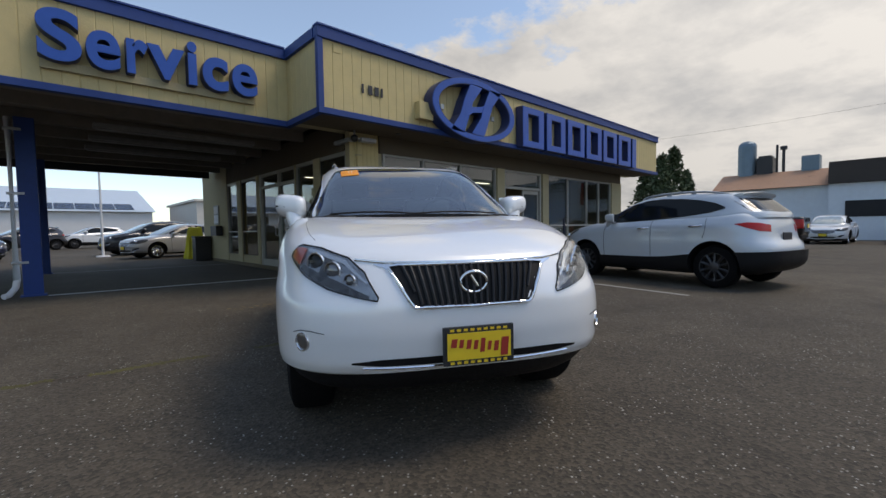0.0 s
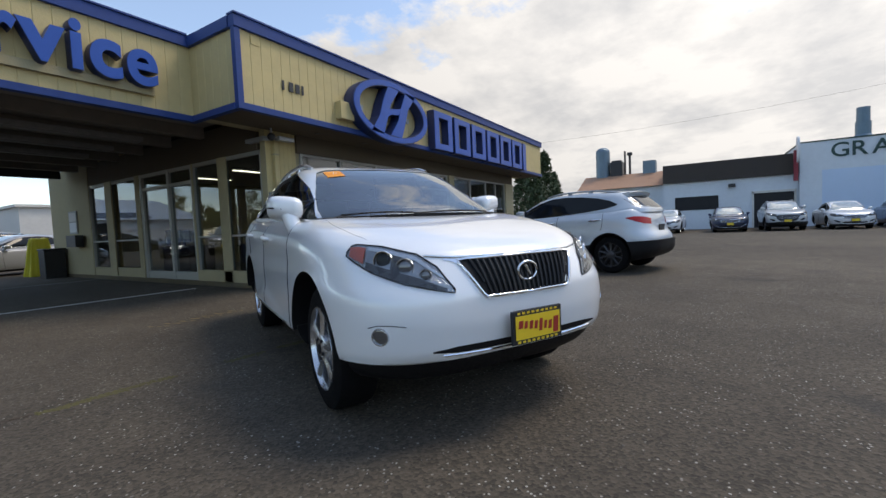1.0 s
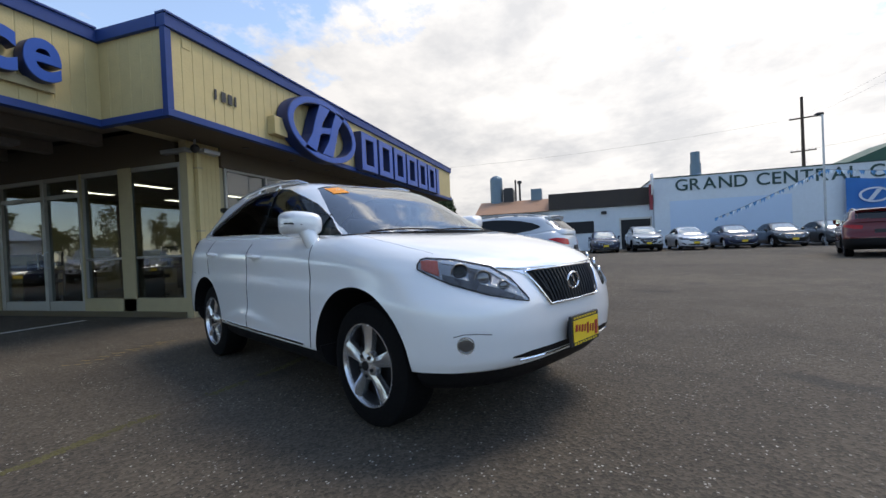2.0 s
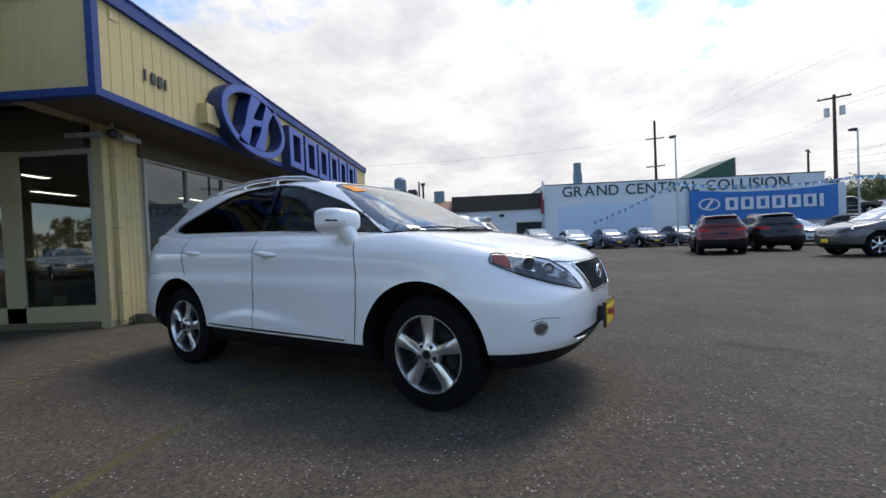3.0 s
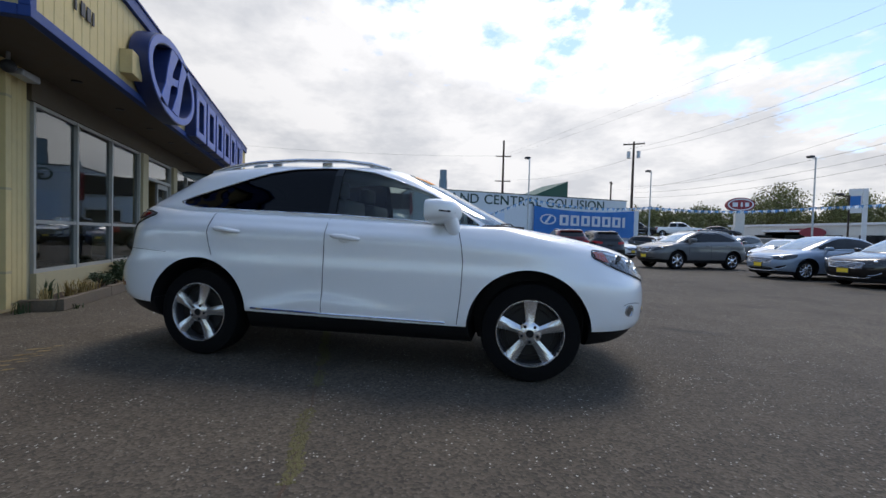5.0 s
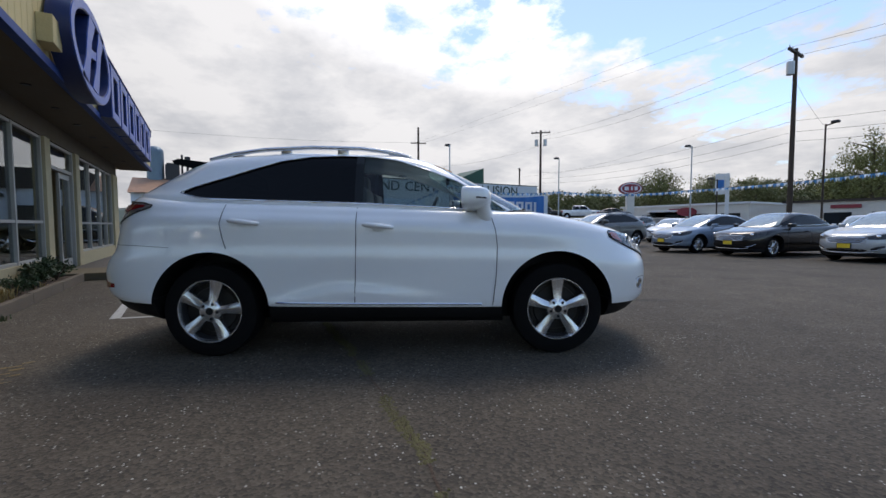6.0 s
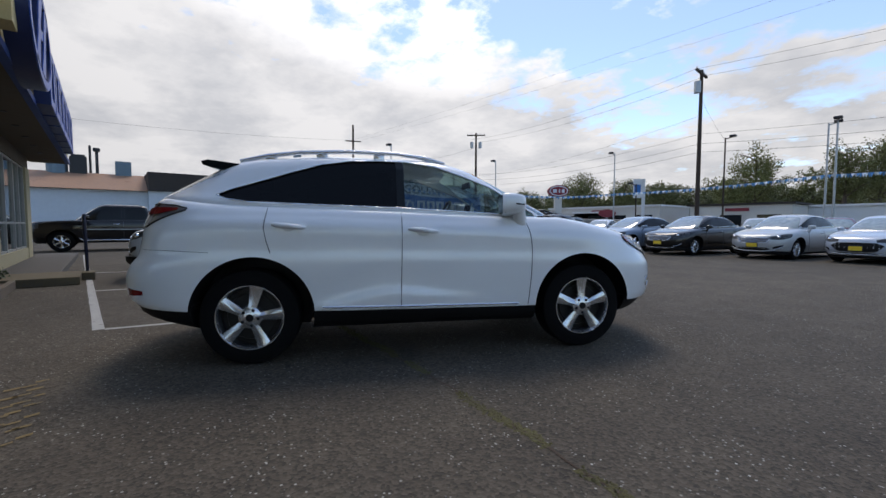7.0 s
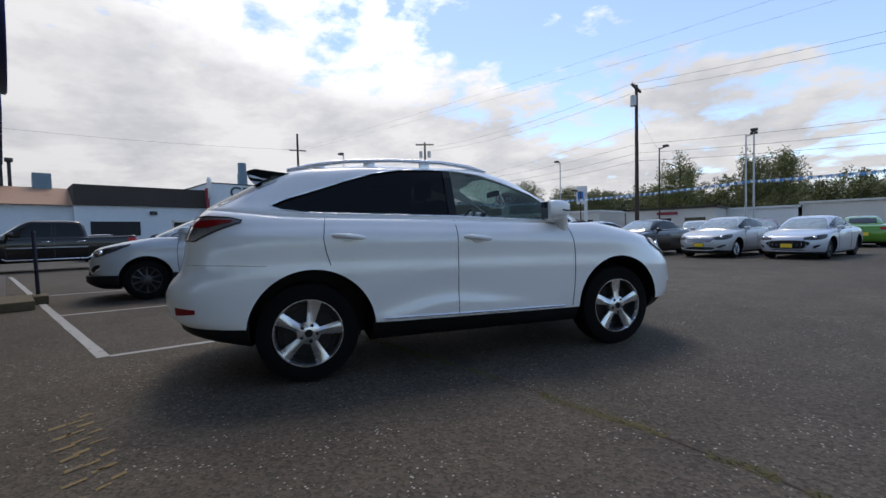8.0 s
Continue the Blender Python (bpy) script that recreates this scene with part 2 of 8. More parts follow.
ASPHALT = asphalt_material()
PAINT = mat("car_paint", (0.8, 0.8, 0.8), 0.35, metal=0.2, spec=0.15, vary=0.015, grain=2, coat=1.0, object_colour=True)
PEARL = mat("pearl_white_paint", (0.86, 0.875, 0.885), 0.30, metal=0.12, vary=0.012, grain=2, coat=1.0)
CLAD = mat("black_plastic", (0.007, 0.007, 0.008), 0.6, spec=0.25, vary=0.2, grain=20)
RUBBER = mat("tyre_rubber", (0.006, 0.006, 0.0065), 0.85, spec=0.12, vary=0.2, grain=20, bump=0.2, bump_scale=90)
ALLOY = mat("alloy", (0.72, 0.73, 0.75), 0.24, metal=0.9, vary=0.06)
DISC = mat("shaded_brake_steel", (0.022, 0.021, 0.020), 0.5, metal=0.6)
CHROME = mat("chrome", (0.86, 0.87, 0.88), 0.08, metal=1.0, vary=0.02)
DARKCHROME = mat("dark_grille", (0.014, 0.014, 0.016), 0.38, metal=0.0, spec=0.35)
SEAM = mat("seam_shadow_gap", (0.09, 0.095, 0.105), 0.8, spec=0.1)
CABIN = mat("dark_cabin_trim", (0.018, 0.018, 0.018), 0.7, vary=0.2)
LEATHER = mat("grey_leather", (0.045, 0.042, 0.040), 0.5, vary=0.15, bump=0.2)
CLEARGLASS = glass("clear_auto_glass", (0.48, 0.54, 0.53))
TINTGLASS = glass("privacy_glass", (0.012, 0.012, 0.013), ior=1.32)
SCREENGLASS = glass("windshield_glass", (0.36, 0.54, 0.52), rough=0.0, ior=2.9)
# pale uneven green stands in for sky mirrored in the parked cars' windscreens
SCREENSKY = mat("windscreen_with_painted_sky", (0.23, 0.275, 0.25), 0.04, vary=0.45, grain=2.2, spec=1.0, coat=1.0)
WHEELDARK = mat("dark_alloy_and_barrel_shade", (0.07, 0.072, 0.078), 0.35, metal=0.6)
DARKGLASS = mat("dark_window_glass", (0.010, 0.012, 0.013), 0.03, vary=0.05, spec=0.28)
LAMPCOVER = glass("lamp_cover", (0.85, 0.87, 0.88))
LAMPHOUSE = mat("lamp_housing", (0.66, 0.67, 0.68), 0.18, metal=0.85)
LAMPBASE = mat("lamp_base", (0.36, 0.365, 0.37), 0.14, metal=0.95, vary=0.55, grain=30, bump=0.5, bump_scale=45)
LAMPDARK = mat("lamp_bezel", (0.06, 0.062, 0.066), 0.28, metal=0.4)
AMBER = mat("amber_reflector", (0.36, 0.055, 0.022), 0.2, coat=0.8)
REDLAMP = mat("red_lamp_lens", (0.42, 0.008, 0.008), 0.2, coat=0.15, spec=0.3)
DEEPRED = mat("deep_red_lens", (0.20, 0.006, 0.008), 0.15, coat=0.3, spec=0.3)
SMOKELAMP = mat("smoked_lamp_lens", (0.17, 0.155, 0.155), 0.10, coat=1.0, vary=0.3, grain=14)
WHITELAMP = mat("clear_lamp_lens", (0.55, 0.57, 0.6), 0.12, coat=1.0)
FOGLENS = mat("fog_lamp_lens", (0.16, 0.165, 0.17), 0.08, metal=0.7, coat=1.0, vary=0.4, grain=40)
PLATEYEL = mat("yellow_plate", (0.80, 0.56, 0.03), 0.45, vary=0.05)
PLATERED = mat("red_script", (0.35, 0.03, 0.02), 0.5)
STICKER = mat("orange_sticker", (0.85, 0.30, 0.02), 0.6)
STICKERWHITE = mat("sticker_white", (0.8, 0.78, 0.72), 0.6)
BEIGE = mat("beige_siding", (0.54, 0.435, 0.21), 0.75, vary=0.10, grain=2.2, bump=0.25, bump_scale=35, stain=((0.33, 0.25, 0.11), 0.66, 1.1))
BEIGEDARK = mat("beige_wall", (0.39, 0.335, 0.20), 0.8, vary=0.10, grain=2, bump=0.2, bump_scale=45, stain=((0.30, 0.25, 0.14), 0.68, 0.9))
BLUETRIM = mat("blue_trim", (0.020, 0.052, 0.20), 0.55, spec=0.3, vary=0.12, grain=4, stain=((0.05, 0.10, 0.22), 0.68, 3))
SIGNBLUE = mat("blue_sign_face", (0.020, 0.085, 0.37), 0.4, spec=0.35, vary=0.08, grain=3)
SIGNSIDE = mat("blue_sign_return", (0.013, 0.028, 0.11), 0.4, vary=0.1)
SOFFIT = mat("brown_soffit", (0.10, 0.077, 0.050), 0.85, vary=0.15, grain=2, bump=0.15)
CANOPY = mat("canopy_underside", (0.19, 0.165, 0.138), 0.85, vary=0.2, grain=2)
# canopy light troughs in an uneven mid grey
TROUGH = mat("grey_light_trough", (0.21, 0.20, 0.185), 0.6, vary=0.25, grain=3)
POSTPAINT = mat("dark_navy_paint", (0.012, 0.015, 0.035), 0.55, vary=0.2)
STEEL = mat("galvanised_steel", (0.42, 0.44, 0.46), 0.45, metal=0.7, vary=0.15)
ALU = mat("window_aluminium", (0.34, 0.335, 0.30), 0.5, metal=0.15, vary=0.08)
SHOPGLASS = glass("shop_glass", (0.62, 0.66, 0.66), ior=1.75)
CONCRETE = mat("concrete", (0.22, 0.20, 0.175), 0.85, vary=0.18, grain=5, bump=0.3, stain=((0.17, 0.155, 0.135), 0.62, 2.2))
PAVING = mat("worn_dark_paving", (0.078, 0.070, 0.060), 0.9, vary=0.25, grain=4, bump=0.3, stain=((0.06, 0.055, 0.05), 0.58, 1.5))
KERBYEL = mat("worn_kerb_paint", (0.115, 0.090, 0.050), 0.85, vary=0.25, grain=8, bump=0.3, stain=((0.10, 0.085, 0.065), 0.55, 4))
TIMBER = mat("weathered_timber", (0.12, 0.095, 0.068), 0.85, vary=0.3, grain=12, bump=0.4)
SOIL = mat("bark_mulch", (0.065, 0.042, 0.027), 0.95, vary=0.4, grain=25, bump=0.8, bump_scale=50)
LEAF = mat("dark_green_leaf", (0.030, 0.056, 0.016), 0.55, vary=0.35, grain=1.5, island=0.12)
LEAFFAR = mat("tree_leaf", (0.165, 0.172, 0.058), 0.65, vary=0.45, grain=0.35, island=0.15)
NEEDLE = mat("conifer_needle", (0.052, 0.078, 0.032), 0.7, vary=0.4, grain=0.8)
DRYGRASS = mat("dry_grass", (0.30, 0.22, 0.08), 0.8, vary=0.3, grain=8)
MOSS = mat("moss", (0.096, 0.086, 0.034), 0.95, vary=0.4, grain=18, bump=0.6, bump_scale=80)
BARK = mat("bark", (0.10, 0.075, 0.055), 0.9, vary=0.3, grain=6, bump=0.5)
POLEWOOD = mat("creosoted_pole", (0.055, 0.038, 0.028), 0.85, vary=0.25, grain=5, bump=0.3)
WIRE = mat("overhead_wire", (0.05, 0.05, 0.055), 0.6)
WHITEWALL = mat("white_blockwork", (0.62, 0.67, 0.72), 0.8, vary=0.06, grain=1.5, bump=0.15, stain=((0.40, 0.46, 0.54), 0.66, 0.5))
PANELWHITE = mat("pale_blue_panel", (0.50, 0.62, 0.78), 0.6, vary=0.03)
ROOFDARK = mat("dark_shingle", (0.045, 0.036, 0.030), 0.9, vary=0.3, grain=4, bump=0.5)
ROOFRUST = mat("rusty_metal_roof", (0.36, 0.20, 0.12), 0.7, vary=0.2, grain=2, stain=((0.20, 0.10, 0.06), 0.6, 0.8))
GREENMETAL = mat("green_metal", (0.025, 0.085, 0.055), 0.6, vary=0.12)
LETTER = mat("dark_green_letter", (0.022, 0.06, 0.055), 0.6)
BANNERBLUE = mat("blue_banner_cloth", (0.03, 0.16, 0.46), 0.75, vary=0.06, grain=1.2)
BANNERWHITE = mat("white_banner_print", (0.62, 0.66, 0.72), 0.75)
VENTBLUE = mat("weathered_duct", (0.14, 0.20, 0.25), 0.5, metal=0.5, vary=0.2)
# near-black colour stands for the unlit inside of windows and bays
DARKVOID = mat("painted_dark_interior", (0.02, 0.02, 0.022), 0.9)
LANEWHITE = mat("lane_line_white", (0.66, 0.65, 0.61), 0.7, vary=0.18, grain=9, bump=0.1, stain=((0.40, 0.38, 0.34), 0.64, 3))
LINEWHITE = worn_paint("worn_white_line", (0.38, 0.37, 0.345), 0.57)
LINEYELLOW = worn_paint("worn_yellow_marking", (0.22, 0.15, 0.055), 0.50)
YELLOWMAT = mat("yellow_cover", (0.62, 0.55, 0.03), 0.6, vary=0.12, grain=6, bump=0.4)
SIGNRED = mat("red_sign", (0.22, 0.016, 0.03), 0.5)
WHITEPLAIN = mat("white_paint", (0.68, 0.69, 0.70), 0.6, vary=0.05)
GREYWALL = mat("grey_wall", (0.60, 0.58, 0.54), 0.8, vary=0.08, grain=1.5)
SOLAR = mat("solar_panel", (0.05, 0.07, 0.14), 0.2, coat=0.4)
PENNANTBLUE = mat("blue_pennant", (0.10, 0.30, 0.58), 0.6, vary=0.2)
PENNANTSILVER = mat("silver_pennant", (0.70, 0.76, 0.80), 0.4, vary=0.2)
FLOORTILE = mat("showroom_floor", (0.22, 0.20, 0.18), 0.3, vary=0.12)
BLACKMETAL = mat("black_metal", (0.02, 0.021, 0.025), 0.5)
TUBE = bpy.data.materials.new("fluorescent_tube")
TUBE.use_nodes = True
TUBE.node_tree.nodes["Principled BSDF"].inputs["Emission Color"].default_value = (1, 0.93, 0.75, 1)
TUBE.node_tree.nodes["Principled BSDF"].inputs["Emission Strength"].default_value = 4.0


# ---- building blocks ----
def part(name, bm, material, parent=None, label="", smooth=False):
    me = bpy.data.meshes.new(name)
    bmesh.ops.recalc_face_normals(bm, faces=bm.faces)
    if smooth:
        for f in bm.faces:
            f.smooth = True
    bm.to_mesh(me)
    bm.free()
    me.materials.append(material)
    if smooth:
        me.set_sharp_from_angle(angle=radians(smooth if smooth > 1 else 40))
    ob = new(name, me)
    if parent is not None:
        ob.parent = parent
    if label:
        ob["label"] = label
    return ob


def root(name, m=None, label="", category="", group="", kind=""):
    ob = new(name)
    ob.empty_display_size = 0.2
    if m is not None:
        ob.matrix_world = m
    return tagged(ob, label, category, group, kind)


def box(bm, x0, x1, y0, y1, z0, z1, bevel=0.0, m=None):
    r = bmesh.ops.create_cube(bm, size=1.0)
    vs = r["verts"]
    for v in vs:
        v.co = Vector((x0 + (v.co.x + 0.5) * (x1 - x0), y0 + (v.co.y + 0.5) * (y1 - y0), z0 + (v.co.z + 0.5) * (z1 - z0)))
    if bevel:
        es = list({e for v in vs for e in v.link_edges})
        out = bmesh.ops.bevel(bm, geom=es, offset=bevel, segments=2, profile=0.6, affect="EDGES")
        vs = list({v for f in out["faces"] for v in f.verts} | {v for v in vs if v.is_valid})
    if m is not None:
        for v in vs:
            v.co = m @ v.co
    return bm


def boxes(*args, bevel=0.0):
    bm = bmesh.new()
    for a in args:
        box(bm, *a, bevel=bevel)
    return bm


def cyl(bm, p0, p1, r0, r1=None, seg=12, caps=True):
    p0, p1 = Vector(p0), Vector(p1)
    r1 = r0 if r1 is None else r1
    q = (p1 - p0).to_track_quat("Z", "Y")
    rings = []
    for p, r in ((p0, r0), (p1, r1)):
        rings.append([bm.verts.new(p + q @ Vector((r * math.cos(2 * math.pi * k / seg), r * math.sin(2 * math.pi * k / seg), 0))) for k in range(seg)])
    for k in range(seg):
        bm.faces.new((rings[0][k], rings[0][(k + 1) % seg], rings[1][(k + 1) % seg], rings[1][k]))
    if caps:
        bm.faces.new(rings[0][::-1])
        bm.faces.new(rings[1])
    return bm


def tube(bm, pts, r, seg=8, closed=False):
    pts = [Vector(p) for p in pts]
    n = len(pts)
    rings = []
    for i, p in enumerate(pts):
        a = pts[i - 1] if i or closed else p
        b = pts[(i + 1) % n] if i < n - 1 or closed else p
        d = (b - a).normalized()
        s = d.cross(Vector((0, 0, 1)))
        if s.length < 1e-3:
            s = d.cross(Vector((0, 1, 0)))
        s.normalize()
        t = s.cross(d)
        rr = r[i] if isinstance(r, (list, tuple)) else r
        rings.append([bm.verts.new(p + s * rr * math.cos(2 * math.pi * k / seg) + t * rr * math.sin(2 * math.pi * k / seg)) for k in range(seg)])
    for i in range(n if closed else n - 1):
        a, b = rings[i], rings[(i + 1) % n]
        for k in range(seg):
            bm.faces.new((a[k], a[(k + 1) % seg], b[(k + 1) % seg], b[k]))
    if not closed:
        bm.faces.new(rings[0][::-1])
        bm.faces.new(rings[-1])
    return bm


def lathe(bm, profile, seg=40, m=None):
    """Spins (y, r) pairs about the y axis."""
    rings = []
    for y, r in profile:
        rings.append([bm.verts.new((r * math.cos(2 * math.pi * k / seg), y, r * math.sin(2 * math.pi * k / seg))) for k in range(seg)])
    made = [v for g in rings for v in g]
    for a, b in zip(rings, rings[1:]):
        for k in range(seg):
            bm.faces.new((a[k], a[(k + 1) % seg], b[(k + 1) % seg], b[k]))
    if m is not None:
        for v in made:
            v.co = m @ v.co
    return bm


def slab(bm, outline, to3d, thick):
    """A plate from a closed outline of 2D points; to3d(a, b, d) places it, d running from 0 to thick."""
    lo = [bm.verts.new(to3d(a, b, 0.0)) for a, b in outline]
    hi = [bm.verts.new(to3d(a, b, thick)) for a, b in outline]
    n = len(outline)
    bm.faces.new(lo[::-1])
    bm.faces.new(hi)
    for i in range(n):
        bm.faces.new((lo[i], lo[(i + 1) % n], hi[(i + 1) % n], hi[i]))
    return bm


def ball(bm, c, r, seg=12, rings=8, m=None):
    out = bmesh.ops.create_uvsphere(bm, u_segments=seg, v_segments=rings, radius=1.0)
    for v in out["verts"]:
        v.co = Vector((c[0] + v.co.x * r[0], c[1] + v.co.y * r[1], c[2] + v.co.z * r[2]))
        if m is not None:
            v.co = m @ v.co
    return bm


def pchip(xs, ys, x):
    """Smooth, overshoot-free interpolation through points with rising xs."""
    xs, ys = np.asarray(xs, float), np.asarray(ys, float)
    h = np.diff(xs)
    d = np.diff(ys) / h
    m = np.zeros(len(xs))
    m[0], m[-1] = d[0], d[-1]
    for i in range(1, len(xs) - 1):
        if d[i - 1] * d[i] > 0:
            w1, w2 = 2 * h[i] + h[i - 1], h[i] + 2 * h[i - 1]
            m[i] = (w1 + w2) / (w1 / d[i - 1] + w2 / d[i])
    x = np.clip(x, xs[0], xs[-1])
    i = np.clip(np.searchsorted(xs, x) - 1, 0, len(h) - 1)
    t = (x - xs[i]) / h[i]
    return ys[i] * (1 + 2 * t) * (1 - t) ** 2 + m[i] * h[i] * t * (1 - t) ** 2 + ys[i + 1] * t * t * (3 - 2 * t) + m[i + 1] * h[i] * t * t * (t - 1)


def solid_cut(bm, cutters):
    """Cuts closed meshes out of a closed mesh and gives the rest back as a new bmesh."""
    me = bpy.data.meshes.new("cut_base")
    bmesh.ops.triangulate(bm, faces=[f for f in bm.faces if len(f.verts) > 4])
    bmesh.ops.recalc_face_normals(bm, faces=bm.faces)
    bm.to_mesh(me)
    bm.free()
    base = new("cut_base", me)
    temp = []
    for c in cutters:
        bmesh.ops.recalc_face_normals(c, faces=c.faces)
        cm = bpy.data.meshes.new("cutter")
        c.to_mesh(cm)
        c.free()
        co = new("cutter", cm)
        temp.append(co)
        mod = base.modifiers.new("cut", "BOOLEAN")
        mod.operation, mod.solver, mod.object = "DIFFERENCE", "EXACT", co
    deps = bpy.context.evaluated_depsgraph_get()
    done = bpy.data.meshes.new_from_object(base.evaluated_get(deps))
    out = bmesh.new()
    out.from_mesh(done)
    for ob in (base, *temp):
        data = ob.data
        bpy.data.objects.remove(ob)
        bpy.data.meshes.remove(data)
    bpy.data.meshes.remove(done)
    return out


def text_mesh(word, size, depth, spacing=1.0, bevel=0.0, heavy=0.0):
    """A word in the built-in font as a bmesh in the x, y plane, thick along z."""
    cu = bpy.data.curves.new("word", "FONT")
    cu.body, cu.size, cu.extrude, cu.space_character, cu.bevel_depth = word, size, depth / 2, spacing, bevel
    cu.offset = heavy
    ob = new("word", cu)
    deps = bpy.context.evaluated_depsgraph_get()
    me = bpy.data.meshes.new_from_object(ob.evaluated_get(deps))
    bm = bmesh.new()
    bm.from_mesh(me)
    bpy.data.objects.remove(ob)
    bpy.data.curves.remove(cu)
    bpy.data.meshes.remove(me)
    return bm


# ---- vehicles ----
from mathutils import interpolate
# A level is one line round the car: front x, front z, z at three places along the side, rear x, rear z, half width.
# x runs forward from the front axle, y to the car's left.
def loft(levels, xmf, xmr, nf, nr, sub, kf, ks, kr):
    lv = np.array(levels, float)
    n = len(lv)
    u = np.linspace(0, n - 1, (n - 1) * sub + 1)
    nfs = pchip(np.arange(n), nf, u) if isinstance(nf, (list, tuple)) else [nf] * len(u)
    lv = np.array([pchip(np.arange(n), lv[:, c], u) for c in range(8)]).T
    bm = bmesh.new()
    rings = []
    for (xf, zf, z1, z2, z3, xr, zr, w), nf in zip(lv, nfs):
        half = []
        for k in range(kf + 1):
            a = math.pi / 2 * k / kf
            half.append((xmf + (xf - xmf) * math.cos(a) ** (2 / nf), w * math.sin(a) ** (2 / nf)))
        for k in range(1, ks):
            half.append((xmf + (xmr - xmf) * k / ks, w))
        for k in range(kr + 1):
            a = math.pi / 2 * (1 - k / kr)
            half.append((xmr + (xr - xmr) * math.cos(a) ** (2 / nr), w * math.sin(a) ** (2 / nr)))
        xs = np.array([p[0] for p in half])
        zs = pchip([xr, xmr, (xmr + xmf) / 2, xmf, xf], [zr, z3, z2, z1, zf], xs)
        pts = [(x, y, z) for (x, y), z in zip(half, zs)]
        pts += [(x, -y, z) for x, y, z in pts[-2:0:-1]]
        rings.append([bm.verts.new(p) for p in pts])
    for a, b in zip(rings, rings[1:]):
        m = len(a)
        for k in range(m):
            bm.faces.new((a[k], a[(k + 1) % m], b[(k + 1) % m], b[k]))
    bm.faces.new(rings[0][::-1])
    bm.faces.new(rings[-1])
    bmesh.ops.recalc_face_normals(bm, faces=bm.faces)
    return bm


def side_ray(s):
    return lambda a, b: (Vector((a, s * 4, b)), Vector((0, -s, 0)))


def front_ray(a, b):
    return Vector((5, a, b)), Vector((-1, 0, 0))


def rear_ray(a, b):
    return Vector((-9, a, b)), Vector((1, 0, 0))


def top_ray(a, b):
    return Vector((a, b, 4)), Vector((0, 0, -1))


def diag_ray(phi, s):
    c, q = math.cos(radians(phi)), math.sin(radians(phi))

    def f(a, b):
        return Vector((-q * a + c * 6 - 1.4 * (1 if phi > 90 else 0), s * (c * a + q * 6), b)), Vector((-c, -s * q, 0))

    def key(x, y):
        x = x + 1.4 * (1 if phi > 90 else 0)
        return -q * x + c * y
    return f, key


def cast(tree, ray, a, b, off):
    o, d = ray(a, b)
    hit = tree.ray_cast(o, d)
    return None if hit[0] is None else hit[0] - d * off


def skin(tree, ray, upper, lower, off, cols=16, rows=6, thick=0.0, a_range=None):
    """A panel that follows the surface between two border lines given as (a, b) pairs."""
    upper, lower = sorted(upper), sorted(lower)
    a0, a1 = a_range or (max(upper[0][0], lower[0][0]), min(upper[-1][0], lower[-1][0]))
    grid = []
    for i in range(cols + 1):
        a = a0 + (a1 - a0) * i / cols
        hi, lo = np.interp(a, *zip(*upper)), np.interp(a, *zip(*lower))
        col, last = [], None
        for j in range(rows + 1):
            b = lo + (hi - lo) * j / rows
            p = cast(tree, ray, a, b, off)
            if p is None:
                p = cast(tree, ray, a * 0.985, b, off) or last
            if p is None and grid:
                p = grid[-1][j].copy()
            last = p
            col.append(p)
        if any(p is None for p in col):
            good = [p for p in col if p is not None]
            if not good:
                continue
            col = [p if p is not None else good[0].copy() for p in col]
        grid.append(col)
    bm = bmesh.new()
    vs = [[bm.verts.new(p) for p in col] for col in grid]
    for i in range(len(vs) - 1):
        for j in range(rows):
            bm.faces.new((vs[i][j], vs[i + 1][j], vs[i + 1][j + 1], vs[i][j + 1]))
    bmesh.ops.remove_doubles(bm, verts=bm.verts, dist=1e-5)
    if thick:
        bmesh.ops.recalc_face_normals(bm, faces=bm.faces)
        bmesh.ops.solidify(bm, geom=list(bm.faces), thickness=thick)
    return bm


def trace(tree, ray, pts, off, r, seg=6, closed=False, step=0.05):
    """A thin bead along a line on the surface."""
    fine = []
    n = len(pts)
    for i in range(n if closed else n - 1):
        p, q = Vector(pts[i]), Vector(pts[(i + 1) % n])
        k = max(1, int((q - p).length / step))
        fine += [p.lerp(q, j / k) for j in range(k)]
    if not closed:
        fine.append(Vector(pts[-1]))
    line = [c for c in (cast(tree, ray, p[0], p[1], off) for p in fine) if c is not None]
    bm = bmesh.new()
    if len(line) > 2:
        tube(bm, line, r, seg, closed)
    return bm


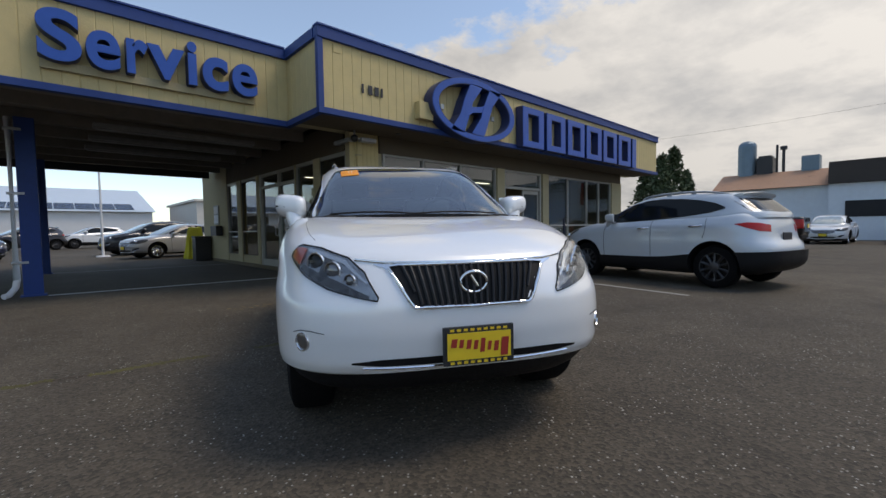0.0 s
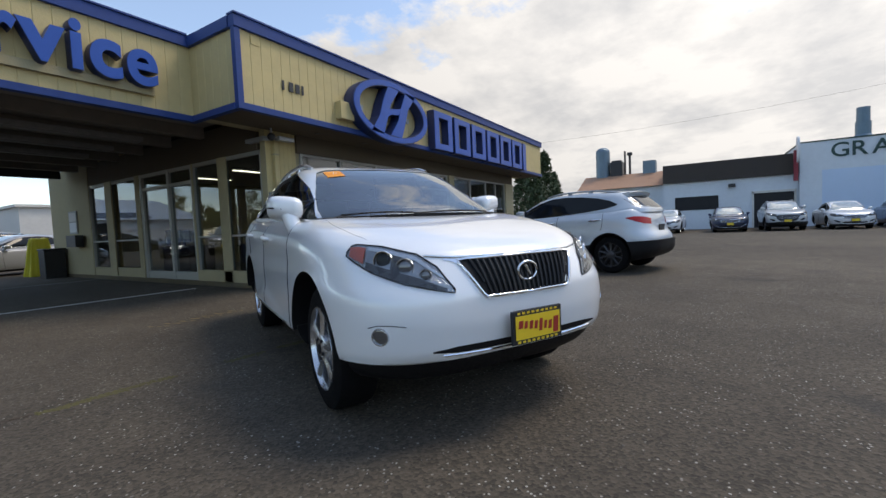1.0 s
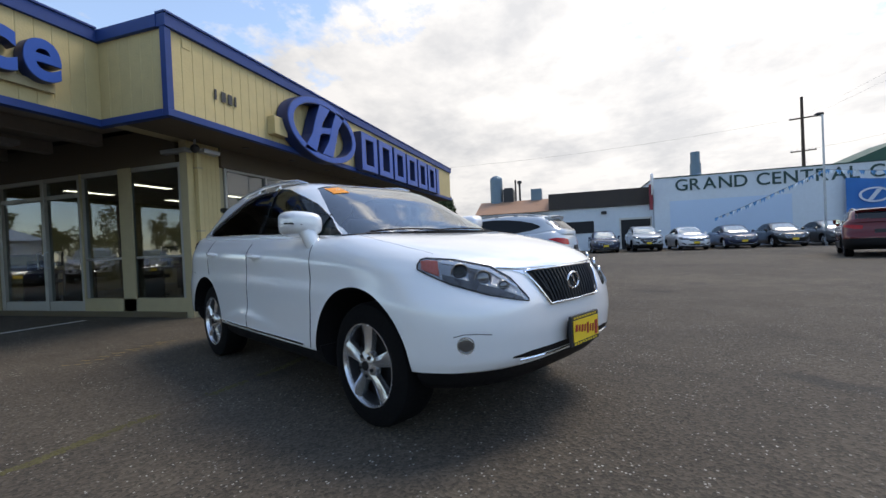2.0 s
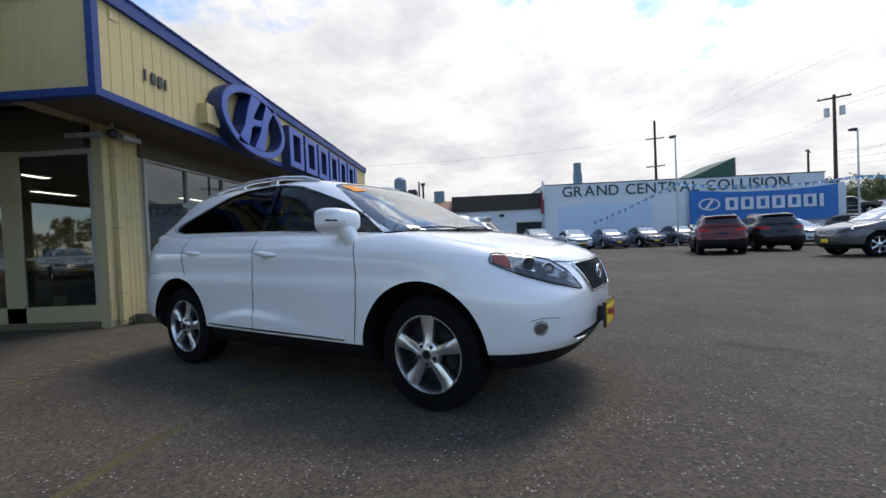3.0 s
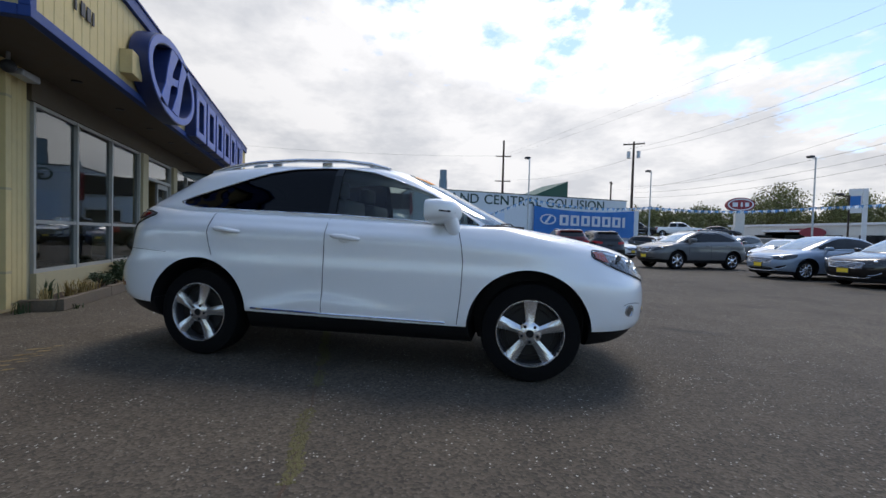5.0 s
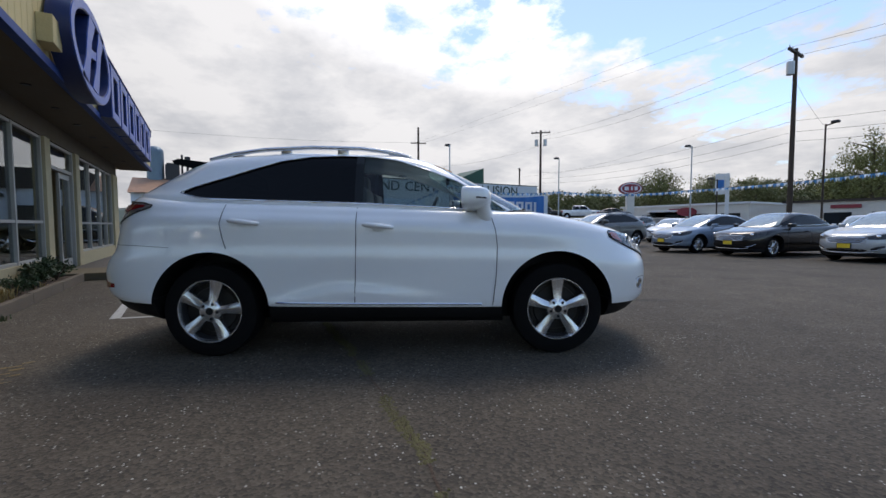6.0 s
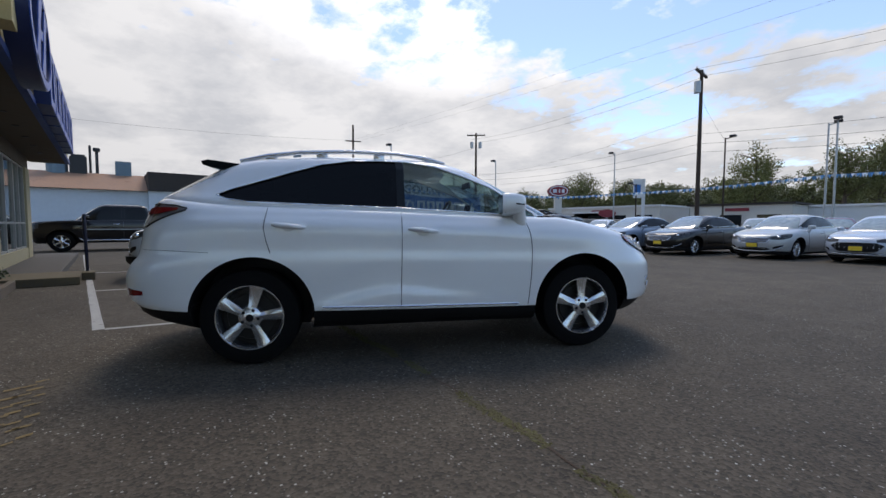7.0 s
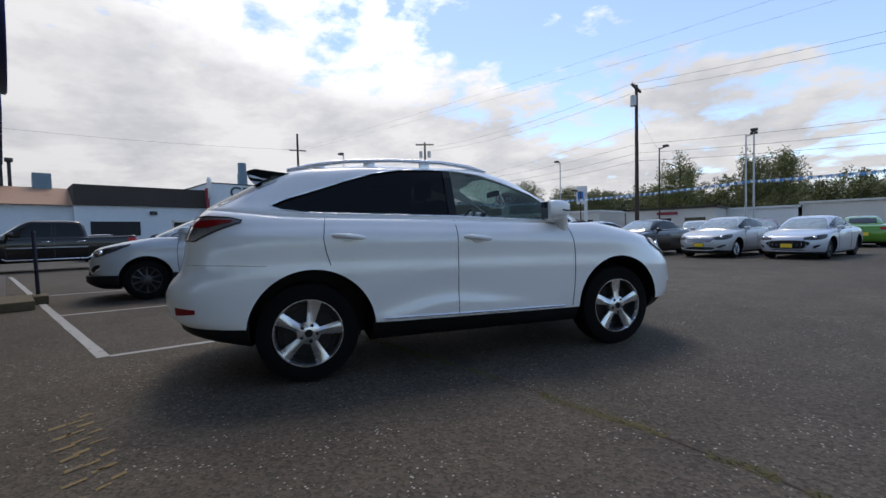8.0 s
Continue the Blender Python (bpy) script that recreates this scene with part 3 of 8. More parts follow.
def wheel_parts(parent, x, s, S):
    R, rr, w, face = S["wheel_r"], S["rim_r"], S.get("tyre_w", 0.225), S["track"]
    turn = pose(x, s * face, R, 0, 0, 0 if s > 0 else 180)
    seg = 56 if S["hero"] else 30
    n = S.get("spokes", 5)
    lean = radians(12) if S["hero"] and x < -1 else 0.0      # the rear wheels stopped at another angle
    spokes = []
    bm = bmesh.new()
    # rim barrel and lip, seen from outside at +y
    lathe(bm, [(-0.024, rr * 0.935), (-0.004, rr * 0.955), (0.006, rr * 0.975), (0.006, rr * 1.0), (-0.012, rr * 1.015), (-w + 0.02, rr * 0.98)], seg)
    lathe(bm, [(-0.035, 0.092), (-0.004, 0.084), (0.008, 0.062), (0.010, 0.0)], 30)
    for k in range(n):
        a = 2 * math.pi * k / n + math.pi / 2 + lean
        h0, h1 = S.get("spoke_w", (0.026, 0.045))
        rot = Matrix.Rotation(-a, 4, "Y")
        cross = []
        bs = bmesh.new()
        for d, hw, y in ((0.045, h0, 0.004), (rr * 0.45, (h0 + h1) * 0.46, -0.010), (rr * 0.75, h1 * 0.95, -0.012), (rr * 0.955, h1 * 1.12, -0.006)):
            cross.append([bs.verts.new(turn @ rot @ Vector((d, yy, zz))) for yy, zz in ((y - 0.04, -hw), (y - 0.004, -hw), (y + 0.008, -hw * 0.25), (y + 0.004, hw * 0.35), (y - 0.006, hw), (y - 0.04, hw))])
        for p, q in zip(cross, cross[1:]):
            for i in range(6):
                bs.faces.new((p[i], p[(i + 1) % 6], q[(i + 1) % 6], q[i]))
        spokes.append(bs)
    for v in bm.verts:
        v.co = turn @ v.co
    rim = part("wheel", bm, S.get("rim_mat", ALLOY), parent, "silver alloy wheel", smooth=30)
    # barrel in dark alloy: the shade inside the rim is put into its colour
    barrel = lathe(bmesh.new(), [(-w + 0.02, rr * 0.93), (-0.05, rr * 0.90), (-0.0245, rr * 0.934)], seg)
    for v in barrel.verts:
        v.co = turn @ v.co
    part("barrel", barrel, WHEELDARK, rim, smooth=40)
    for bs in spokes:
        part("spoke", bs, S.get("rim_mat", ALLOY), rim, smooth=30)
    bm = bmesh.new()
    prof = [(-w, rr * 0.985), (-w - 0.006, rr + (R - rr) * 0.45), (-w + 0.012, R * 0.965), (-w + 0.04, R * 0.997), (-w / 2, R), (-0.04, R * 0.997), (-0.012, R * 0.965), (0.008, rr + (R - rr) * 0.45), (0.002, rr * 0.99)]
    lathe(bm, prof, seg)
    for v in bm.verts:
        v.co = turn @ v.co
    part("tyre", bm, RUBBER, rim, smooth=40)
    # brake disc, widened and near black to paint the shade between the spokes
    bm = bmesh.new()
    lathe(bm, [(-0.075, 0.0), (-0.075, rr * 0.72), (-0.085, rr * 0.74), (-0.088, rr * 0.90), (-0.10, rr * 0.90), (-0.10, 0.0)], 30)
    for v in bm.verts:
        v.co = turn @ v.co
    part("brake_disc", bm, DISC, rim, smooth=40)
    if S["hero"]:
        for k in range(5):
            a = 2 * math.pi * (k + 0.5) / 5 + math.pi / 2 - lean
            c = Vector((0.060 * math.cos(a), 0, 0.060 * math.sin(a)))
            part("lug_nut", cyl(bmesh.new(), turn @ (c + Vector((0, -0.03, 0))), turn @ (c + Vector((0, 0.013, 0))), 0.0145, 0.012, 6), CLAD, rim)
        bm = bmesh.new()
        cyl(bm, (0, 0.008, 0), (0, 0.016, 0), 0.030, 0.026, 20)
        for v in bm.verts:
            v.co = turn @ v.co
        part("hub_cap", bm, CLAD, rim, "dark hub cap")
    return rim


def mirror_mesh(bm, S, s):
    mx, my, mz = S["mirror"]
    k = S.get("mirror_k", 1.0)
    out = bmesh.ops.create_uvsphere(bm, u_segments=20, v_segments=14, radius=1.0)
    for v in out["verts"]:
        x, y, z = v.co
        q = 1.0 / max(1e-6, (abs(x) ** 4 + abs(y) ** 4 + abs(z) ** 4) ** (1 / 4))
        x, y, z = x * q, y * q, z * q
        x = min(x, 0.96) if x > 0 else max(x, -0.62)
        taper = 0.95 - 0.05 * max(0.0, y) - 0.10 * max(0.0, x)
        v.co = (mx + 0.115 * k * x - 0.03 * k * y, s * (my + 0.098 * k * y), mz + 0.082 * k * z * taper + 0.012 * k * y + (0.012 * k * x if z < 0 else 0.0))
    tube(bm, [(mx + 0.105 * k, s * (my - 0.075 * k), mz - 0.210 * k), (mx + 0.092 * k, s * (my - 0.052 * k), mz - 0.165 * k), (mx + 0.074 * k, s * (my - 0.03 * k), mz - 0.10 * k), (mx + 0.050 * k, s * (my - 0.01 * k), mz - 0.02 * k)], [0.046 * k, 0.050 * k, 0.050 * k, 0.054 * k], 12)
    return bm


def remember(bm):
    """The smooth surface before openings are cut: its tree, faces and vertex normals."""
    from mathutils.bvhtree import BVHTree
    bm.normal_update()
    return BVHTree.FromBMesh(bm), [([v.co.copy() for v in f.verts], [v.normal.copy() for v in f.verts]) for f in bm.faces]


def smooth_as(ob, memory):
    """Gives what is left of the surface the shading of the uncut one."""
    tree, faces = memory
    me = ob.data
    out = [(0.0, 0.0, 0.0)] * len(me.loops)
    for p in me.polygons:
        for li in p.loop_indices:
            co = me.vertices[me.loops[li].vertex_index].co
            hit, n, i, d = tree.find_nearest(co)
            if hit is None or d > 0.004 or len(faces[i][0]) > 4:
                continue
            w = interpolate.poly_3d_calc(faces[i][0], hit)
            m = sum((a * b for a, b in zip(faces[i][1], w)), Vector()).normalized()
            if m.dot(p.normal) > 0.75:
                out[li] = m[:]
    me.normals_split_custom_set(out)


def sculpt_flank(bm):
    """A rising crease low on the doors, with the sill flaring out below it, and a soft shoulder under the windows."""
    ease = lambda q: 0.0 if q <= 0 else 1.0 if q >= 1 else q * q * (3 - 2 * q)
    for v in bm.verts:
        x, z = v.co.x, v.co.z
        if abs(v.co.y) < 0.6 or not -3.2 < x < 0.3:
            continue
        line = np.interp(x, (-2.25, -1.95, -1.70, -1.20, -0.62), (0.470, 0.545, 0.600, 0.545, 0.480))
        along = ease((x + 2.30) / 0.15) * ease((-0.70 - x) / 0.9)
        d = 0.014 * along * ease((line - z) / 0.05) - 0.004 * along * ease(1 - abs(z - line - 0.07) / 0.14)
        d += 0.004 * ease(1 - abs(z - 1.045 - 0.02 * (-x - 1.5)) / 0.08) * ease((-0.45 - x) / 0.5)
        v.co.y += d if v.co.y > 0 else -d


def build_car(name, S, colour=None, label="", category="car", group=""):
    """A car as an Empty with its parts; the same lines serve every body, the spec S gives its shape."""
    from mathutils.bvhtree import BVHTree
    hero = S["hero"]
    if hero:
        S = dict(S)
        S["body"] = [(*l[:7], l[7] * 1.008) for l in S["body"]]
        S["cabin"] = [(*l[:7], l[7] * S["gwide"]) for l in S["cabin"]]
    paint = PEARL if hero else PAINT
    car = root(name, None, label, category, group)
    sub, k3 = (4, (22, 26, 18)) if hero else (2, (14, 14, 12))
    painted = []
    wb, R = S["wb"], S["wheel_r"]

    axles = (S.get("arch_dx", (0.0, 0.0))[0], -wb + S.get("arch_dx", (0.0, 0.0))[1])

    def arches(r, inner):
        cut = []
        for x in axles:
            for s in (1, -1):
                c = bmesh.new()
                cyl(c, (x, s * inner, R + 0.02), (x, s * 1.5, R + 0.02), r, r, 64 if hero else 30)
                cut.append(c)
        return cut

    low = loft(S["body"], S["xmf"], S["xmr"], S.get("nf", 3.0), S.get("nr", 3.2), sub, *k3)
    cab = loft(S["cabin"], S["gmf"], S["gmr"], S.get("gnf", 5.0), S.get("gnr", 4.0), sub, *k3)
    if hero:
        sculpt_flank(low)
    t_low, t_cab = BVHTree.FromBMesh(low), BVHTree.FromBMesh(cab)
    memory = remember(low)
    low = solid_cut(low, arches(S["arch_r"], 0.50))
    body = part("body", low, paint, car, smooth=38)
    smooth_as(body, memory)
    painted.append(body)
    body.data.materials.append(CLAD)
    for f in body.data.polygons:
        c = f.center
        for x in axles:
            radial = Vector((c.x - x, 0, c.z - R - 0.02)).normalized()
            if (abs(math.hypot(c.x - x, c.z - R - 0.02) - S["arch_r"]) < 0.012 and abs(f.normal.dot(radial)) > 0.9) or (abs(abs(c.y) - 0.50) < 0.004 and abs(f.normal.y) > 0.9):
                f.material_index = 1
    lo_lv = [[v for v in l] for l in S["clad"]]
    clad = solid_cut(loft(lo_lv, S["xmf"], S["xmr"], S.get("nf_clad", 3.5), S.get("nr", 3.2), 2, *k3), arches(S["arch_r"] - 0.012, 0.45))
    part("lower_cladding", clad, CLAD, car, "black plastic lower trim", smooth=38)

    # windows
    up, dn = S["dlo_up"], S["dlo_dn"]
    ws_u, ws_l = S["ws_up"], S["ws_dn"]
    rw_u, rw_l = S["rw_up"], S["rw_dn"]
    if hero:
        shell = cab
        bmesh.ops.recalc_face_normals(shell, faces=shell.faces)
        inner = loft([[l[0] - 0.045, l[1] - 0.03, l[2] - 0.03, l[3] - 0.03, l[4] - 0.03, l[5] + 0.05, l[6] - 0.03, max(l[7] - 0.04, 0.02)] for l in S["cabin"]], S["gmf"], S["gmr"], 5.0, 4.0, 2, *k3)
        for v in inner.verts:
            if v.co.z < 1.17:
                v.co.z -= 0.12
        cutters = [inner]
        memory = remember(shell)
        xs = np.linspace(up[0][0] + 0.015, up[-1][0] - 0.02, 40)
        hi, lo = np.interp(xs, *zip(*up)), np.interp(xs, *zip(*dn))
        outline = [(x, z) for x, z in zip(xs, hi)] + [(x, z) for x, z in zip(xs[::-1], lo[::-1])]
        for s in (1, -1):
            c = bmesh.new()
            slab(c, outline, lambda a, b, d, s=s: (a, s * (0.40 + d), b), 0.8)
            cutters.append(c)
        ys = np.linspace(-0.715, 0.715, 30)
        hi, lo = np.interp(np.abs(ys), *zip(*ws_u)), np.interp(np.abs(ys), *zip(*ws_l))
        c = bmesh.new()
        slab(c, [(y, z) for y, z in zip(ys, hi)] + [(y, z) for y, z in zip(ys[::-1], lo[::-1])], lambda a, b, d: (-1.3 + d, a, b), 1.6)
        cutters.append(c)
        shell = solid_cut(shell, cutters)
        painted.append(part("cabin_shell", shell, paint, car, smooth=38))
        smooth_as(painted[-1], memory)
    else:
        painted.append(part("cabin_shell", cab, paint, car, smooth=38))

    mirror_y = lambda pts: [(-a, b) for a, b in pts]
    w_off = -0.012 if hero else 0.004
    wu = sorted(mirror_y(ws_u)[:-1] + list(ws_u)) if ws_u[0][0] > 0 else sorted(set(mirror_y(ws_u) + list(ws_u)))
    wd = sorted(set(mirror_y(ws_l) + list(ws_l)))
    part("windshield", skin(t_cab, front_ray, wu, wd, w_off, 26, 10), SCREENGLASS if hero else SCREENSKY, car, "raked windshield", smooth=60)
    ru, rd = sorted(set(mirror_y(rw_u) + list(rw_u))), sorted(set(mirror_y(rw_l) + list(rw_l)))
    part("rear_window", skin(t_cab, rear_ray, ru, rd, 0.004, 16, 6), DARKGLASS, car, smooth=60)
    for s in (1, -1):
        ray = side_ray(s)
        if hero:
            part("rear_glass_edge", skin(t_cab, ray, [(-3.42, 1.318), (-3.25, 1.412), (-3.04, 1.522)], [(-3.42, 1.300), (-3.25, 1.352), (-3.04, 1.455)], 0.004, 14, 3), DARKGLASS, car, smooth=60)
        for a0, a1, dark in S["panes"]:
            m = DARKGLASS if not hero else (TINTGLASS if dark else CLEARGLASS)
            part("side_window", skin(t_cab, ray, up, dn, w_off, 22 if hero else 12, 6, a_range=(a0, a1)), m, car, "dark side window" if dark else "", smooth=60)
        for x in S.get("pillars", ()):
            z1, z0 = np.interp(x, *zip(*up)), np.interp(x, *zip(*dn))
            part("door_pillar", skin(t_cab, ray, [(x - 0.035, z1 - 0.002), (x + 0.03, z1 - 0.002)], [(x - 0.035, z0 + 0.002), (x + 0.03, z0 + 0.002)], 0.003 if hero else 0.006, 4, 6, 0.006), DARKGLASS, car)
        ring = list(up) + list(dn)[::-1]
        part("window_trim", trace(t_cab, ray, list(dn), 0.004, 0.006 if hero else 0.008, 6), CHROME if S.get("chrome", True) else CLAD, car, "thin bright strip below the windows", smooth=60)
        part("window_seal", trace(t_cab, ray, list(up), 0.003 if hero else 0.002, 0.0045 if hero else 0.0075, 6), CHROME if hero else CLAD, car, smooth=60)
        # doors: gaps and handles
        for line in S["seams"]:
            part("door_gap", trace(t_low, ray, line, 0.0018, 0.0034 if hero else 0.005, 5), SEAM, car)
        for hx, hz in S["handles"]:
            y = cast(t_low, ray, hx, hz, 0.0)
            if y is None:
                continue
            bm = bmesh.new()
            L = 0.115
            pts = [Vector((hx - L, y.y - s * 0.004, hz + 0.012)), Vector((hx - L * 0.7, y.y + s * 0.026, hz + 0.01)), Vector((hx, y.y + s * 0.034, hz + 0.004)), Vector((hx + L * 0.7, y.y + s * 0.026, hz - 0.006)), Vector((hx + L, y.y - s * 0.004, hz - 0.01))]
            tube(bm, pts, [0.012, 0.018, 0.020, 0.018, 0.012], 8)
            h = part("door_handle", bm, CHROME if S.get("chrome_handles") else paint, car, smooth=60)
            if not S.get("chrome_handles"):
                painted.append(h)
            if hero:
                bm = bmesh.new()
                ball(bm, (hx, y.y - s * 0.002, hz - 0.016), (0.060, 0.010, 0.030), 16, 10)
                part("handle_cup", bm, paint, h, smooth=60)
        m = part("side_mirror", mirror_mesh(bmesh.new(), S, s), paint, car, smooth=60)
        painted.append(m)
        mx, my, mz = S["mirror"]
        k = S.get("mirror_k", 1.0)
        bm = bmesh.new()
        box(bm, mx - 0.078 * k, mx - 0.070 * k, s * my - 0.08 * k, s * my + 0.08 * k, mz - 0.06 * k, mz + 0.07 * k)
        part("mirror_glass", bm, CHROME, m)
        # front and rear lamps
        for key, phi in (("headlamp", S.get("phi_f", 40)), ("taillamp", S.get("phi_r", 130))):
            f, kk = diag_ray(phi, s)
            hu = sorted((kk(x, y), z) for x, y, z in S[key][0])
            hl = sorted((kk(x, y), z) for x, y, z in S[key][1])
            if key == "headlamp":
                house = part("headlamp", skin(t_low, f, hu, hl, 0.003, 22, 8, 0.004), LAMPBASE if hero else LAMPDARK, car, "clear headlamp", smooth=50)
                if hero:
                    hero_headlamp(house, t_low, f, kk, hu, hl, s)
                else:
                    bm = bmesh.new()
                    x, y, z = S["bulb"]
                    c = cast(t_low, f, kk(x, y), z, 0.006)
                    if c is not None:
                        ball(bm, c, (0.05, 0.05, 0.05), 12, 8)
                        part("lens", bm, CHROME, house, smooth=60)
            else:
                t = part("taillamp", skin(t_low, f, hu, hl, 0.006, 14, 6, 0.006), SMOKELAMP if hero else REDLAMP, car, "red and clear tail lamp" if hero else "red tail lamp", smooth=50)
                if hero:
                    a0, a1 = hu[0][0], hu[-1][0]
                    mid = [(a0 + (a1 - a0) * q, np.interp(a0 + (a1 - a0) * q, *zip(*hu)) * 0.84 + np.interp(a0 + (a1 - a0) * q, *zip(*hl)) * 0.16) for q in (0.10, 0.4, 0.7, 0.92)]
                    lowr = [(a, z - w_) for (a, z), w_ in zip(mid, (0.016, 0.050, 0.050, 0.036))]
                    part("red_lens", skin(t_low, f, mid, lowr, 0.016, 12, 3, 0.004), DEEPRED, t, "red lens band", smooth=50)
                    part("lamp_rim", trace(t_low, f, hu + hl[::-1], 0.006, 0.006, 6, True, 0.03), LAMPDARK, t)

    # front
    gu, gl = S["grille"]
    gu2, gl2 = sorted(set(mirror_y(gu) + list(gu))), sorted(set(mirror_y(gl) + list(gl)))
    g = part("grille", skin(t_low, front_ray, gu2, gl2, 0.002, 20, 5), CLAD, car, "dark grille", smooth=60)
    ns = S.get("slats", 0)
    for i in range(ns):
        y = (i - (ns - 1) / 2) * S["slat_gap"]
        zt, zb = np.interp(abs(y), *zip(*gu)) - 0.006, np.interp(abs(y), *zip(*gl)) + 0.006
        if zt - zb < 0.05:
            continue
        lean = 0.86
        pts = [c for c in (cast(t_low, front_ray, y * (lean + (1 - lean) * q), zb + (zt - zb) * q, 0.008) for q in (0.0, 0.33, 0.66, 1.0)) if c is not None]
        part("grille_slat", tube(bmesh.new(), pts, 0.0072, 6), DARKCHROME, g)
    for i in range(S.get("bars", 0)):
        q = (i + 0.5) / S["bars"]
        z0, z1 = gl[0][1], gu[0][1]
        z = z0 + (z1 - z0) * q
        half = gl[-1][0] + (gu[-1][0] - gl[-1][0]) * q - 0.02
        part("grille_bar", trace(t_low, front_ray, [(-half, z), (half, z)], 0.008, S.get("bar_r", 0.0065), 6), LAMPHOUSE, g)
    ring = [(-a, b) for a, b in reversed(gu)] + list(gu)[1:] + list(reversed(gl)) + [(-a, b) for a, b in gl][1:]
    part("grille_surround", trace(t_low, front_ray, ring, 0.006, 0.008, 6, True, 0.03), S.get("surround", CHROME), g, S.get("surround_label", "chrome grille surround"), smooth=60)
    iu, il = S["intake"]
    part("air_intake", skin(t_low, front_ray, sorted(set(mirror_y(iu) + list(iu))), sorted(set(mirror_y(il) + list(il))), 0.003, 18, 2), CLAD, car, smooth=60)
    for s in (1, -1):
        if S.get("scoop"):
            su, sl = ([(s * y, z) for y, z in l][::s] for l in S["scoop"])
            sc = part("bumper_scoop", skin(t_low, front_ray, su, sl, 0.004, 8, 3), CLAD, car, "black bumper scoop", smooth=60)
            part("scoop_trim", trace(t_low, front_ray, sl, 0.006, 0.009, 6), LAMPHOUSE, sc, "bright strip")
    if S.get("lip"):
        part("bumper_lip", trace(t_low, front_ray, S["lip"], 0.006, 0.011, 6), LAMPHOUSE, car, "bright strip along the lower bumper", smooth=60)
    px, pz = S["plate"]
    front = cast(t_low, front_ray, 0.0, pz, 0.0)
    bm = bmesh.new()
    stand = 0.040 if hero else 0.0
    front = front + Vector((stand, 0, 0))
    if hero:
        box(bm, front.x - stand - 0.01, front.x + 0.005, px - 0.10, px + 0.10, pz - 0.05, pz + 0.05)
    box(bm, front.x + 0.004, front.x + 0.022, px - 0.165, px + 0.165, pz - 0.085, pz + 0.085, 0.004)
    holder = part("plate_frame", bm, BLACKMETAL, car, "black plate frame")
    bm = bmesh.new()
    box(bm, front.x + 0.0235, front.x + 0.027, px - 0.148, px + 0.148, pz - 0.060, pz + 0.058)
    pl = part("dealer_plate", bm, PLATEYEL, holder, "yellow dealer plate with unreadable red script")
    if hero:
        bm = bmesh.new()
        x0, x1 = front.x + 0.0275, front.x + 0.030
        for i, (y, w, h) in enumerate(((-0.118, 0.040, 0.082), (-0.078, 0.026, 0.044), (-0.046, 0.022, 0.040), (-0.014, 0.026, 0.062), (0.018, 0.024, 0.040), (0.050, 0.026, 0.040), (0.084, 0.024, 0.036), (0.118, 0.032, 0.038))):
            slab(bm, [(-y - w / 2, pz - h / 2 + 0.004 * i - 0.012), (-y + w / 2 - 0.006, pz - h / 2 + 0.004 * i - 0.012), (-y + w / 2, pz + h / 2 + 0.004 * i - 0.012), (-y - w / 2 + 0.006, pz + h / 2 + 0.004 * i - 0.012)], lambda a, b, d: (x0 + d, px + a, b), 0.002)
        part("script", bm, PLATERED, pl)
        for zz, hh in ((pz + 0.071, 0.016), (pz - 0.073, 0.018)):
            bm = bmesh.new()
            for i in range(9):
                y = -0.125 + i * 0.031
                box(bm, front.x + 0.022, front.x + 0.024, px + y - 0.009, px + y + 0.009, zz - hh * 0.32, zz + hh * 0.32)
            part("frame_print", bm, PLATEYEL, holder)
    # rear plate and badge
    rear = cast(t_low, rear_ray, 0.0, S["rear_plate"], 0.0)
    bm = bmesh.new()
    box(bm, rear.x - 0.02, rear.x - 0.004, -0.15, 0.15, S["rear_plate"] - 0.075, S["rear_plate"] + 0.075)
    part("rear_plate", bm, PLATEYEL if not hero and S.get("yellow_rear", True) else BLACKMETAL, car)
    for x in (0.0, -wb):
        for s in (1, -1):
            wheel_parts(car, x, s, S)
    # dark wheel wells behind the wheels
    for x in (0.0, -wb):
        bm = bmesh.new()
        r = S["arch_r"] - 0.02
        slab(bm, [(x + r * math.cos(radians(a)), max(0.24, R + 0.015 + r * math.sin(radians(a)))) for a in range(-18, 199, 9)], lambda a, b, d: (a, -0.56 + d, b), 1.12)
        part("wheel_well", bm, CLAD, car)
    if S.get("rails"):
        for s in (1, -1):
            bm = bmesh.new()
            tube(bm, [(x, s * y, z) for x, y, z in S["rails"]], [0.012] + [0.019] * (len(S["rails"]) - 2) + [0.012], 8)
            for x in S["rail_feet"]:
                z = np.interp(-x, [-p[0] for p in S["rails"]], [p[2] for p in S["rails"]])
                box(bm, x - 0.045, x + 0.045, s * 0.548 - 0.012, s * 0.548 + 0.012, z - 0.075, z - 0.006, 0.006)
            part("roof_rail", bm, ALLOY if hero else STEEL, car, "silver roof rail", smooth=50)
    if S.get("spoiler"):
        x0, x1, z, hw = S["spoiler"]
        bm = bmesh.new()
        rows = []
        for j in range(9):
            q = -1 + 2 * j / 8
            y = hw * q
            cx = 0.06 * q * q
            rows.append([bm.verts.new(p) for p in ((x1 + 0.02, y, z - 0.028 - 0.03 * q * q), (x0 + 0.05 + cx, y, z + 0.004 - 0.03 * q * q), (x0 + cx, y, z - 0.010 - 0.03 * q * q), (x0 + 0.015 + cx, y, z - 0.040 - 0.03 * q * q), (x1 - 0.09, y, z - 0.085 - 0.03 * q * q), (x1 - 0.13, y, z - 0.14 - 0.03 * q * q), (x1 + 0.02, y, z - 0.15 - 0.03 * q * q))])
